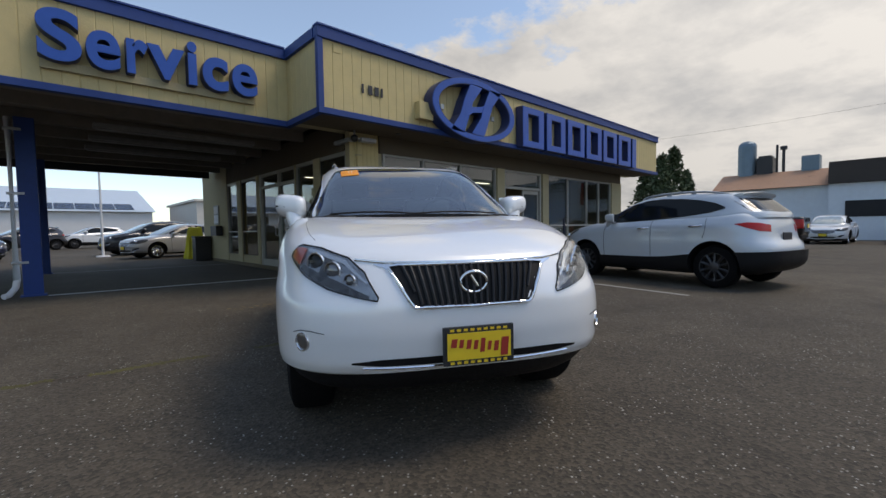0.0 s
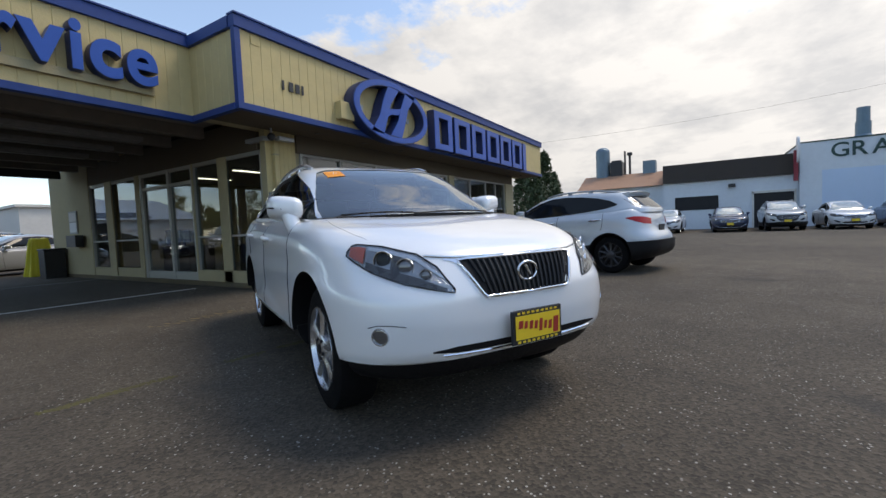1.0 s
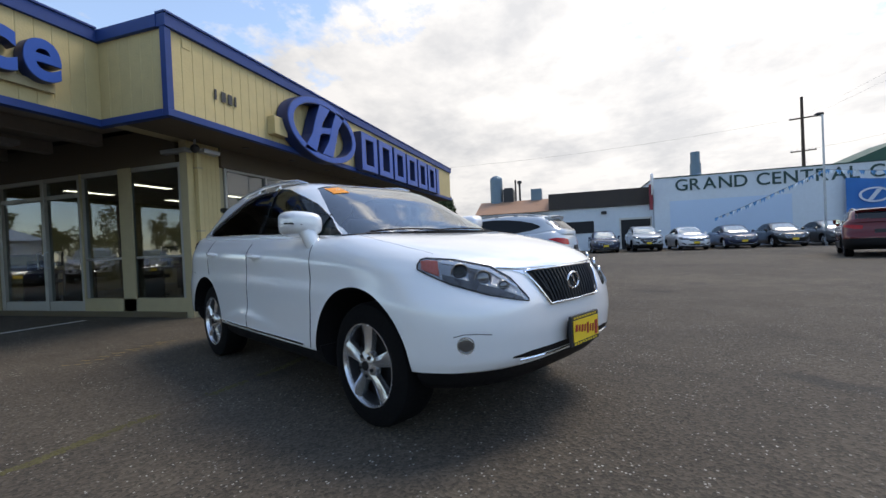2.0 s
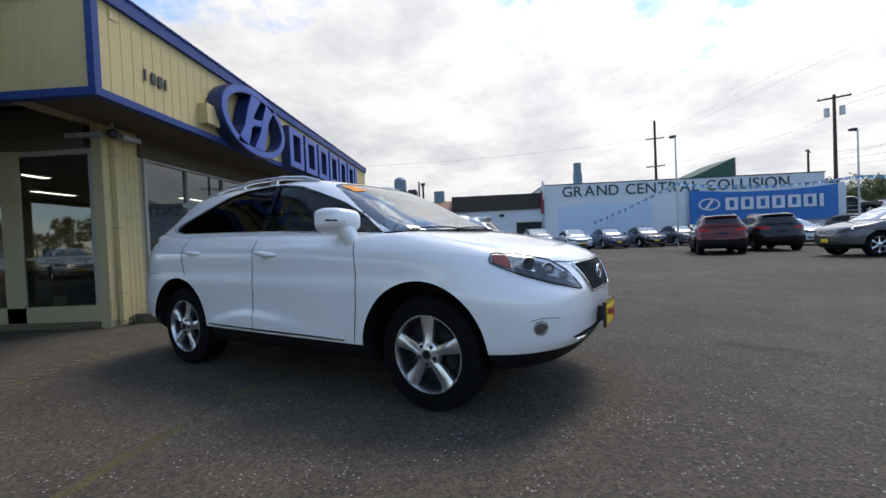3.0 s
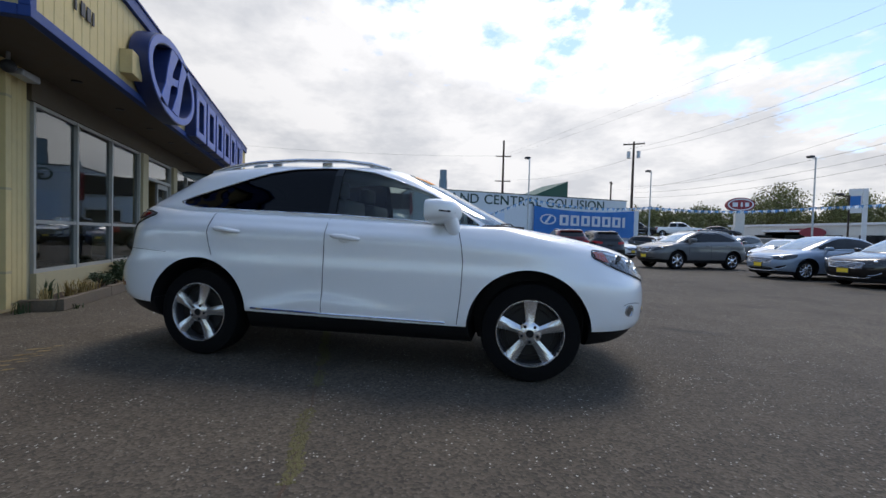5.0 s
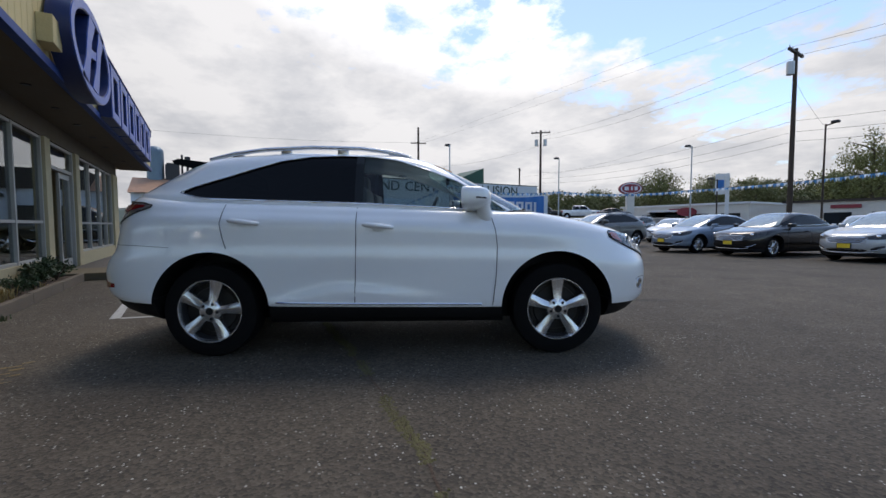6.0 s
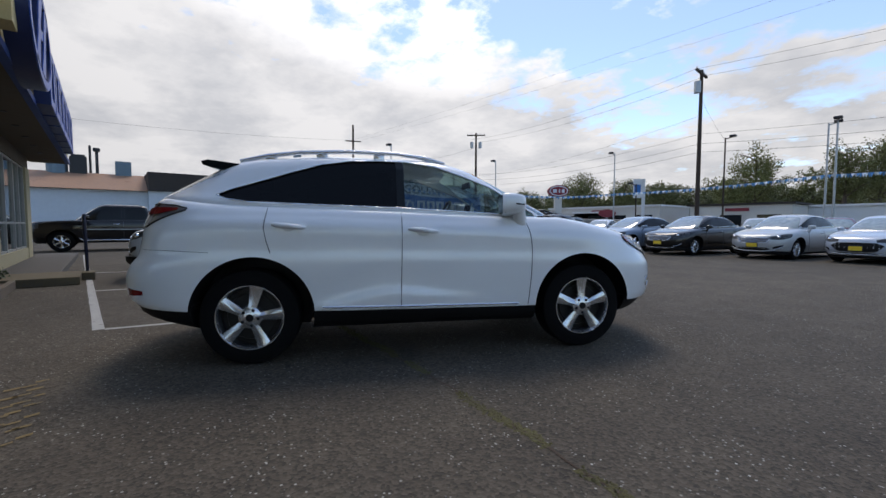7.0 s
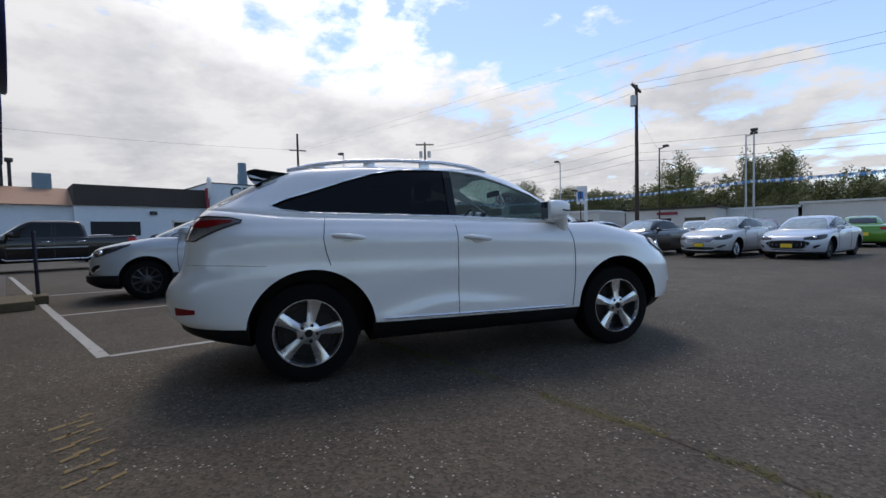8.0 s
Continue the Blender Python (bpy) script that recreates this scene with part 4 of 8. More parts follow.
        for a, b in zip(rows, rows[1:]):
            for i in range(7):
                bm.faces.new((a[i], a[(i + 1) % 7], b[(i + 1) % 7], b[i]))
        bm.faces.new(rows[0])
        bm.faces.new(rows[-1][::-1])
        sp = part("rear_spoiler", bm, DARKGLASS if hero else paint, car, "dark rear spoiler" if hero else "", smooth=40)
        if not hero:
            painted.append(sp)
    if hero:
        hero_details(car, t_low, t_cab, S)
    for ob in painted:
        ob.color = (*(colour or (0.7, 0.7, 0.7)), 1)
    return car


def recolour(car, colour):
    """Gives one car's painted parts a colour of their own."""
    for ob in car.children_recursive:
        if ob.data and ob.data.materials and ob.data.materials[0] == PAINT:
            ob.color = (*colour, 1)


def hero_headlamp(house, tree, f, kk, hu, hl, s):
    a0, a1 = hu[0][0], hu[-1][0]

    def frac(q, v):
        a = a0 + (a1 - a0) * q
        return a, np.interp(a, *zip(*hl)) * (1 - v) + np.interp(a, *zip(*hu)) * v
    # bright reflector bowls behind the cover
    for q, v, r, kind in ((0.62, 0.52, 0.048, "projector"), (0.42, 0.50, 0.044, "beam"), (0.24, 0.45, 0.030, "beam")):
        a, b = frac(q, v)
        o, d = f(a, b)
        c = cast(tree, f, a, b, 0.006)
        m = Matrix.Translation(c) @ (-d).to_track_quat("Y", "Z").to_matrix().to_4x4()
        bm = bmesh.new()
        lathe(bm, [(0.0, r * 1.06), (0.008, r * 1.03), (0.008, r * 0.95), (-0.004, r * 0.84), (-0.01, r * 0.4)], 28, m)
        ring = part("reflector", bm, CHROME, house, smooth=40)
        bm = bmesh.new()
        ball(bm, (0, 0.0, 0), (r * 0.80, 0.016, r * 0.80), 18, 10, m)
        part("lens", bm, DARKGLASS if kind == "projector" else FOGLENS, ring, smooth=60)
    # amber side reflector towards the outer end
    us = [frac(q, 0.88) for q in (0.81, 0.89, 0.965)]
    ls = [frac(q, 0.18) for q in (0.81, 0.89, 0.965)]
    part("amber_reflector", skin(tree, f, us, ls, 0.0125, 8, 4, 0.003), AMBER, house, "orange side reflector", smooth=60)
    # bright strip along the top and inner end
    us = [frac(q, 0.93) for q in (0.10, 0.35, 0.6, 0.78)]
    ls = [frac(q, 0.80) for q in (0.10, 0.35, 0.6, 0.78)]
    part("light_strip", skin(tree, f, us, ls, 0.0095, 14, 2, 0.002), LAMPHOUSE, house, smooth=60)
    part("lamp_cover", skin(tree, f, hu, hl, 0.024, 24, 8), LAMPCOVER, house, "clear lamp cover", smooth=60)
    us = [frac(q, 0.30) for q in (0.06, 0.3, 0.55, 0.78)]
    ls = [frac(q, 0.04) for q in (0.06, 0.3, 0.55, 0.78)]
    part("bezel", skin(tree, f, us, ls, 0.0098, 14, 2, 0.002), LAMPDARK, house, smooth=60)
    us, ls = [frac(q, 0.80) for q in (0.46, 0.50, 0.545)], [frac(q, 0.22) for q in (0.46, 0.50, 0.545)]
    part("bezel", skin(tree, f, us, ls, 0.0099, 4, 3, 0.002), LAMPDARK, house, smooth=60)
    part("lamp_rim", trace(tree, f, hu + hl[::-1], 0.006, 0.0035, 6, True, 0.03), CLAD, house)


def hero_details(car, t_low, t_cab, S):
    # hood gap, cowl and wipers
    hood = [(-0.20, 0.745), (0.05, 0.76), (0.30, 0.735), (0.44, 0.70)]
    for s in (1, -1):
        part("hood_gap", trace(t_low, top_ray, [(x, s * y) for x, y in hood], -0.0006, 0.0016, 5, False, 0.04), SEAM, car)
    bm = bmesh.new()
    for j in range(15):
        y = -0.70 + 1.4 * j / 14
        x = -0.075 - 0.20 * (abs(y) / 0.7) ** 2.6
        box(bm, x - 0.10, x + 0.02, y - 0.055, y + 0.055, 1.10, 1.163 - 0.012 * abs(y), 0.003)
    part("cowl_grille", bm, CLAD, car, "black cowl below the windshield")
    for y0, y1 in ((0.55, -0.08), (-0.05, -0.62)):
        bm = bmesh.new()
        pts = []
        for q in np.linspace(0, 1, 8):
            y = y0 + (y1 - y0) * q
            p = cast(t_cab, front_ray, y, 1.168 + 0.012 * math.sin(math.pi * q), 0.012)
            pts.append(p)
        tube(bm, pts, 0.006, 6)
        part("wiper", bm, CLAD, car)
    # chrome strip below the front, chrome sill strips
    part("bumper_strip", trace(t_low, front_ray, [(-0.50, 0.452), (-0.2, 0.442), (0.2, 0.442), (0.50, 0.452)], 0.002, 0.006, 6, False, 0.03), CHROME, car, "chrome strip under the bumper")
    for s in (1, -1):
        part("sill_strip", trace(t_low, side_ray(s), [(-0.62, 0.424), (-1.58, 0.436), (-2.20, 0.446)], 0.004, 0.0085, 6), CHROME, car, "chrome sill strip")
        part("bumper_gap", trace(t_low, side_ray(s), [(-3.52, 0.890), (-3.25, 0.885), (-3.00, 0.870)], 0.0003, 0.002, 5), SEAM, car)
        # fog lamp, with its scoop's shade drawn as a dark line above it
        f, kk = diag_ray(46, s)
        a, b = kk(0.68, 0.735), 0.560
        o, d = f(a, b)
        c, face = t_low.ray_cast(o, d)[:2]
        if face.dot(d) > 0:
            face = -face
        m = Matrix.Translation(c) @ (face * 0.6 - d * 0.4).normalized().to_track_quat("Y", "Z").to_matrix().to_4x4()
        part("scoop_edge", trace(t_low, f, [(a - 0.13, 0.606), (a - 0.06, 0.614), (a + 0.01, 0.613), (a + 0.06, 0.600)], 0.0005, 0.0026, 5, False, 0.03), SEAM, car)
        bm = bmesh.new()
        lathe(bm, [(-0.004, 0.046), (0.006, 0.043), (0.006, 0.038), (-0.004, 0.034)], 28, m)
        fog = part("fog_lamp", bm, ALLOY, car, "round fog lamp", smooth=40)
        bm = bmesh.new()
        ball(bm, (0, -0.001, 0), (0.037, 0.005, 0.037), 18, 10, m)
        part("lens", bm, FOGLENS, fog, smooth=60)
        # rear reflector
        f, kk = diag_ray(125, s)
        ru = [(kk(-3.60, 0.72), 0.602), (kk(-3.46, 0.84), 0.590)]
        rl = [(kk(-3.60, 0.72), 0.545), (kk(-3.46, 0.84), 0.560)]
        part("rear_reflector", skin(t_low, f, sorted(ru), sorted(rl), 0.006, 8, 2, 0.004), DEEPRED, car)
        # mirror lamp strip
        mx, my, mz = S["mirror"]
        bm = bmesh.new()
        tube(bm, [(mx + 0.116, s * (my - 0.05), mz - 0.018), (mx + 0.105, s * (my + 0.04), mz - 0.010), (mx + 0.070, s * (my + 0.095), mz - 0.002), (mx + 0.0, s * (my + 0.110), mz + 0.002)], 0.007, 6)
        part("mirror_strip", bm, DARKCHROME, car, "clear turn lamp strip in the mirror", smooth=60)
    # bright line along the hood edge from lamp to lamp, widening into wings beside the grille
    part("grille_line", trace(t_low, front_ray, [(-0.52, 0.925), (-0.40, 0.912), (0.0, 0.908), (0.40, 0.912), (0.52, 0.925)], 0.004, 0.0065, 6, False, 0.03), CHROME, car, "chrome line along the hood edge", smooth=60)
    for s in (1, -1):
        wu, wd = [(s * 0.372, 0.902), (s * 0.40, 0.905), (s * 0.44, 0.908)], [(s * 0.372, 0.872), (s * 0.40, 0.890), (s * 0.44, 0.902)]
        part("grille_wing", skin(t_low, front_ray, wu, wd, 0.004, 10, 2, 0.004), CHROME, car, "chrome wing beside the grille", smooth=60)
    # badge on the grille: a plain ring with a bar
    c = cast(t_low, front_ray, 0.0, 0.818, 0.020)
    bm = bmesh.new()
    tube(bm, [(c.x, 0.063 * math.cos(t), 0.818 + 0.047 * math.sin(t)) for t in np.linspace(0, 2 * math.pi, 33)[:-1]], 0.0075, 8, True)
    badge = part("badge", bm, CHROME, car, "chrome oval badge", smooth=60)
    bm = bmesh.new()
    tube(bm, [(c.x, -0.016, 0.850), (c.x, 0.018, 0.798)], 0.008, 8)
    part("badge_bar", bm, CHROME, badge, smooth=60)
    # sticker inside the top corner of the windshield
    su, sl = [(-0.52, 1.553), (-0.38, 1.568)], [(-0.53, 1.492), (-0.38, 1.508)]
    st = part("sticker", skin(t_cab, front_ray, su, sl, -0.004, 4, 2), STICKER, car, "orange year sticker reading 11")
    bm = text_mesh("11", 0.045, 0.002)
    p = cast(t_cab, front_ray, -0.45, 1.53, 0.0)
    m = Matrix.Translation(p + Vector((0.006, -0.018, -0.012))) @ Euler((radians(58), 0, radians(90))).to_matrix().to_4x4()
    for v in bm.verts:
        v.co = m @ v.co
    part("year_digits", bm, STICKERWHITE, st)
    # cabin
    bm = bmesh.new()
    box(bm, -0.95, -0.20, -0.66, 0.66, 0.95, 1.165, 0.03)
    part("dashboard", bm, CABIN, car)
    bm = bmesh.new()
    tube(bm, [(-1.02 + 0.08 * math.sin(t), 0.36 + 0.18 * math.cos(t), 1.16 + 0.17 * math.sin(t)) for t in np.linspace(0, 2 * math.pi, 25)[:-1]], 0.015, 8, True)
    cyl(bm, (-1.02, 0.36, 1.16), (-0.9, 0.36, 1.10), 0.06, 0.04, 12)
    box(bm, -1.03, -1.0, 0.20, 0.52, 1.145, 1.175, 0.005)
    part("steering_wheel", bm, CABIN, car, smooth=50)
    for y in (0.36, -0.36):
        bm = bmesh.new()
        box(bm, -1.72, -1.55, y - 0.24, y + 0.24, 0.95, 1.36, 0.05)
        seat = part("front_seat", bm, LEATHER, car, "grey leather front seat", smooth=60)
        bm = bmesh.new()
        box(bm, -1.77, -1.66, y - 0.13, y + 0.13, 1.38, 1.54, 0.04)
        for q in (-0.05, 0.05):
            cyl(bm, (-1.71, y + q, 1.30), (-1.71, y + q, 1.40), 0.007, None, 6)
        part("headrest", bm, LEATHER, seat, smooth=60)
    bm = bmesh.new()
    box(bm, -2.72, -2.52, -0.60, 0.60, 0.95, 1.34, 0.05)
    part("rear_seat", bm, LEATHER, car, smooth=60)
    bm = bmesh.new()
    box(bm, -0.86, -0.83, -0.13, 0.13, 1.44, 1.50, 0.01)
    part("cabin_mirror", bm, CABIN, car)
    bm = bmesh.new()
    box(bm, -3.30, -0.22, -0.74, 0.74, 0.90, 1.155, 0.02)
    part("cabin_floor", bm, CABIN, car)


CROSSOVER = dict(
    hero=True, wb=2.74, wheel_r=0.368, rim_r=0.247, track=0.860, tyre_w=0.235, arch_r=0.447, arch_dx=(-0.018, 0.036), nf=(3.7, 3.7, 3.7, 3.7, 3.6, 3.2, 2.85, 2.7, 2.7, 2.8, 2.9, 3.0), gwide=1.03, xmf=-0.30, xmr=-2.90, gmf=-1.70, gmr=-2.55,
    body=[(0.845, 0.420, 0.400, 0.410, 0.43, -3.68, 0.470, 0.920), (0.874, 0.47, 0.45, 0.46, 0.47, -3.73, 0.51, 0.926), (0.884, 0.53, 0.54, 0.55, 0.55, -3.755, 0.57, 0.928),
          (0.893, 0.61, 0.65, 0.66, 0.67, -3.765, 0.66, 0.928), (0.890, 0.71, 0.76, 0.78, 0.79, -3.735, 0.745, 0.928), (0.868, 0.80, 0.87, 0.89, 0.90, -3.668, 0.83, 0.920),
          (0.840, 0.87, 0.955, 0.985, 1.00, -3.635, 0.94, 0.920), (0.808, 0.925, 1.020, 1.065, 1.085, -3.615, 1.05, 0.907), (0.69, 0.985, 1.075, 1.115, 1.145, -3.58, 1.15, 0.878),
          (0.40, 1.060, 1.105, 1.150, 1.185, -3.54, 1.22, 0.855), (0.08, 1.120, 1.128, 1.172, 1.210, -3.51, 1.26, 0.832), (-0.13, 1.150, 1.140, 1.182, 1.222, -3.48, 1.285, 0.810)],
    cabin=[(-0.10, 1.09, 1.10, 1.12, 1.15, -3.50, 1.20, 0.795), (-0.16, 1.165, 1.185, 1.19, 1.21, -3.48, 1.28, 0.792), (-0.43, 1.31, 1.31, 1.31, 1.32, -3.40, 1.335, 0.745), (-0.70, 1.455, 1.45, 1.455, 1.45, -3.20, 1.445, 0.690),
           (-0.93, 1.555, 1.555, 1.56, 1.545, -3.04, 1.530, 0.645), (-1.12, 1.612, 1.612, 1.620, 1.600, -2.97, 1.565, 0.590), (-1.30, 1.646, 1.646, 1.655, 1.628, -2.91, 1.590, 0.480), (-1.48, 1.664, 1.667, 1.678, 1.645, -2.82, 1.612, 0.30), (-1.60, 1.672, 1.674, 1.685, 1.655, -2.72, 1.632, 0.08)],
    clad=[(0.60, 0.27, 0.26, 0.26, 0.26, -3.40, 0.33, 0.78), (0.72, 0.30, 0.29, 0.30, 0.31, -3.56, 0.36, 0.84), (0.81, 0.37, 0.35, 0.37, 0.39, -3.67, 0.42, 0.885), (0.86, 0.46, 0.43, 0.44, 0.46, -3.70, 0.545, 0.905)],
    dlo_up=[(-2.978, 1.302), (-2.865, 1.350), (-2.65, 1.421), (-2.435, 1.494), (-2.216, 1.562), (-1.99, 1.600), (-1.75, 1.610), (-1.525, 1.604), (-1.29, 1.570), (-1.06, 1.497), (-0.80, 1.400), (-0.56, 1.270), (-0.385, 1.150)],
    dlo_dn=[(-2.978, 1.296), (-2.90, 1.268), (-2.74, 1.245), (-1.525, 1.208), (-0.85, 1.172), (-0.385, 1.142)],
    panes=[(-2.96, -1.605, True), (-1.56, -0.655, False), (-0.625, -0.41, False)], pillars=(-1.583, -0.64),
    ws_up=[(0.0, 1.600), (0.50, 1.576), (0.575, 1.545), (0.648, 1.40), (0.715, 1.22), (0.725, 1.18)], ws_dn=[(0.0, 1.125), (0.5, 1.130), (0.725, 1.160)],
    rw_up=[(0.0, 1.535), (0.60, 1.515), (0.655, 1.49)], rw_dn=[(0.0, 1.28), (0.70, 1.30), (0.745, 1.315)],
    seams=[[(-0.545, 1.115), (-0.515, 1.0), (-0.50, 0.88), (-0.508, 0.65), (-0.534, 0.415)], [(-1.588, 1.175), (-1.590, 0.9), (-1.60, 0.425)], [(-2.60, 1.20), (-2.618, 1.05), (-2.60, 0.95), (-2.572, 0.86)]],
    handles=[(-1.42, 1.030), (-2.44, 1.062)], mirror=(-0.675, 0.895, 1.245), mirror_k=1.12,
    headlamp=([(0.84, 0.415, 0.765), (0.78, 0.48, 0.872), (0.70, 0.545, 0.935), (0.56, 0.67, 0.978), (0.45, 0.765, 0.992), (0.43, 0.785, 0.985), (0.41, 0.795, 0.955)],
              [(0.84, 0.415, 0.750), (0.79, 0.49, 0.768), (0.70, 0.60, 0.800), (0.56, 0.71, 0.855), (0.47, 0.775, 0.905), (0.41, 0.795, 0.935)]),
    taillamp=([(-3.15, 0.845, 1.195), (-3.25, 0.83, 1.215), (-3.43, 0.76, 1.228), (-3.56, 0.58, 1.225)], [(-3.15, 0.845, 1.180), (-3.25, 0.83, 1.145), (-3.40, 0.79, 1.085), (-3.46, 0.75, 1.055), (-3.60, 0.58, 1.06)]),
    grille=([(0.0, 0.902), (0.33, 0.900), (0.375, 0.896)], [(0.0, 0.712), (0.27, 0.716), (0.29, 0.735), (0.375, 0.885)]), slats=21, slat_gap=0.035,
    intake=([(0.0, 0.490), (0.42, 0.492), (0.55, 0.478)], [(0.0, 0.452), (0.42, 0.458), (0.55, 0.470)]), plate=(0.0, 0.545), rear_plate=0.86,
    rails=[(-1.18, 0.555, 1.612), (-1.34, 0.56, 1.650), (-1.60, 0.56, 1.680), (-2.0, 0.56, 1.688), (-2.4, 0.56, 1.668), (-2.65, 0.55, 1.635), (-2.86, 0.545, 1.590)], rail_feet=(-1.32, -1.75, -2.22, -2.62),
    spoiler=(-3.19, -2.84, 1.610, 0.62))


def scaled(S, sx, sy, sz, **changes):
    """A body of other length, width and height drawn from the same kind of lines."""
    def lev(rows):
        return [(a * sx, b * sz, c * sz, d * sz, e * sz, f * sx, g * sz, h * sy) for a, b, c, d, e, f, g, h in rows]

    def xz(rows):
        return [(a * sx, b * sz) for a, b in rows]

    def yz(rows):
        return [(a * sy, b * sz) for a, b in rows]
    T = dict(S)
    T.update(hero=False, wb=S["wb"] * sx, xmf=S["xmf"] * sx, xmr=S["xmr"] * sx, gmf=S["gmf"] * sx, gmr=S["gmr"] * sx, body=lev(S["body"]), cabin=lev(S["cabin"]), clad=lev(S["clad"]),
             dlo_up=xz(S["dlo_up"]), dlo_dn=xz(S["dlo_dn"]), panes=[(a * sx, b * sx, d) for a, b, d in S["panes"]], pillars=tuple(p * sx for p in S["pillars"]),
             ws_up=yz(S["ws_up"]), ws_dn=yz(S["ws_dn"]), rw_up=yz(S["rw_up"]), rw_dn=yz(S["rw_dn"]), seams=[xz(l) for l in S["seams"]], handles=xz(S["handles"]),
             mirror=(S["mirror"][0] * sx, S["mirror"][1] * sy, S["mirror"][2] * sz), track=S["track"] * sy,
             headlamp=tuple([(a * sx, b * sy, c * sz) for a, b, c in l] for l in S["headlamp"]), taillamp=tuple([(a * sx, b * sy, c * sz) for a, b, c in l] for l in S["taillamp"]),
             grille=tuple(yz(l) for l in S["grille"]), intake=tuple(yz(l) for l in S["intake"]), plate=(0.0, S["plate"][1] * sz), rear_plate=S["rear_plate"] * sz)
    if S.get("rails"):
        T.update(rails=[(a * sx, b * sy, c * sz) for a, b, c in S["rails"]], rail_feet=tuple(a * sx for a in S["rail_feet"]))
    if S.get("spoiler"):
        a, b, c, d = S["spoiler"]
        T["spoiler"] = (a * sx, b * sx, c * sz, d * sy)
    T.update(arch_dx=(0.0, 0.0), nf=3.3)
    T["bulb"] = (0.56 * sx, 0.66 * sy, 0.90 * sz)
    T.update(changes)
    return T


SUV = scaled(CROSSOVER, 0.955, 0.985, 0.975, wheel_r=0.355, rim_r=0.235, arch_r=0.415, spokes=10, rim_mat=WHEELDARK, yellow_rear=False, spoke_w=(0.014, 0.018), slats=0, bars=3, chrome=False, chrome_handles=True,
             clad=[(0.70, 0.22, 0.22, 0.22, 0.22, -3.36, 0.26, 0.80), (0.80, 0.27, 0.26, 0.26, 0.28, -3.52, 0.32, 0.89), (0.905, 0.36, 0.38, 0.40, 0.46, -3.635, 0.45, 0.928), (0.91, 0.46, 0.47, 0.48, 0.60, -3.645, 0.63, 0.930)],
             taillamp=([(-3.12, 0.86, 1.065), (-3.30, 0.83, 1.085), (-3.47, 0.74, 1.075), (-3.58, 0.58, 1.04)], [(-3.12, 0.86, 1.055), (-3.30, 0.83, 0.995), (-3.47, 0.75, 0.945), (-3.58, 0.58, 0.93)]))


def short_tail(S, cut):
    """Draws the rear overhang in by cut metres."""
    pull = lambda x: x + cut * min(1.0, max(0.0, (-x - S["wb"]) / 0.9))
    S["body"] = [(a, b, c, d, e, f + cut, g, h) for a, b, c, d, e, f, g, h in S["body"]]
    S["cabin"] = [(a, b, c, d, e, f + cut, g, h) for a, b, c, d, e, f, g, h in S["cabin"]]
    S["clad"] = [(a, b, c, d, e, f + cut, g, h) for a, b, c, d, e, f, g, h in S["clad"]]
    S["taillamp"] = tuple([(x + cut, y, z) for x, y, z in l] for l in S["taillamp"])
    S["xmr"] += cut * 0.5
    S["gmr"] += cut * 0.5
    if S.get("spoiler"):
        a, b, c, d = S["spoiler"]
        S["spoiler"] = (a + cut, b + cut, c, d)
    S["dlo_up"], S["dlo_dn"] = [(x + cut * 0.6 if x < -2.5 else x, z) for x, z in S["dlo_up"]], [(x + cut * 0.6 if x < -2.5 else x, z) for x, z in S["dlo_dn"]]
    return S


short_tail(SUV, 0.20)
# an upright tailgate, a long roof and a belt line that rises to the rear
SUV.update(cabin=[(-0.10, 1.06, 1.07, 1.10, 1.13, -3.24, 1.16, 0.79), (-0.16, 1.14, 1.155, 1.16, 1.19, -3.22, 1.24, 0.785), (-0.43, 1.28, 1.28, 1.28, 1.29, -3.14, 1.31, 0.745), (-0.72, 1.42, 1.42, 1.42, 1.42, -3.02, 1.42, 0.70),
                  (-0.95, 1.515, 1.52, 1.525, 1.515, -2.92, 1.50, 0.655), (-1.12, 1.565, 1.575, 1.585, 1.57, -2.87, 1.545, 0.60), (-1.30, 1.60, 1.612, 1.622, 1.60, -2.82, 1.575, 0.48), (-1.46, 1.618, 1.63, 1.64, 1.615, -2.74, 1.595, 0.30), (-1.58, 1.625, 1.637, 1.648, 1.62, -2.66, 1.605, 0.08)],
           dlo_up=[(-2.72, 1.335), (-2.55, 1.415), (-2.3, 1.475), (-2.0, 1.515), (-1.6, 1.54), (-1.3, 1.525), (-1.02, 1.455), (-0.75, 1.34), (-0.52, 1.21), (-0.40, 1.13)],
           dlo_dn=[(-2.72, 1.325), (-2.5, 1.265), (-2.1, 1.215), (-1.5, 1.165), (-0.85, 1.13), (-0.40, 1.115)], panes=[(-2.70, -1.52, True), (-1.47, -0.60, True)], pillars=(-1.495,),
           headlamp=([(0.80, 0.40, 0.845), (0.72, 0.52, 0.895), (0.60, 0.64, 0.935), (0.40, 0.77, 0.985), (0.20, 0.83, 1.010)], [(0.81, 0.40, 0.775), (0.74, 0.54, 0.775), (0.60, 0.69, 0.805), (0.40, 0.80, 0.885), (0.20, 0.85, 0.985)]), bulb=(0.62, 0.67, 0.86),
           grille=([(0.0, 0.86), (0.40, 0.85), (0.52, 0.80)], [(0.0, 0.50), (0.30, 0.51), (0.42, 0.60), (0.52, 0.78)]), bars=4, bar_r=0.010, scoop=([(0.52, 0.58), (0.62, 0.64), (0.72, 0.66)], [(0.52, 0.52), (0.62, 0.53), (0.72, 0.60)]), spoiler=(-2.98, -2.74, 1.590, 0.56), arch_dx=(0.0, 0.0))
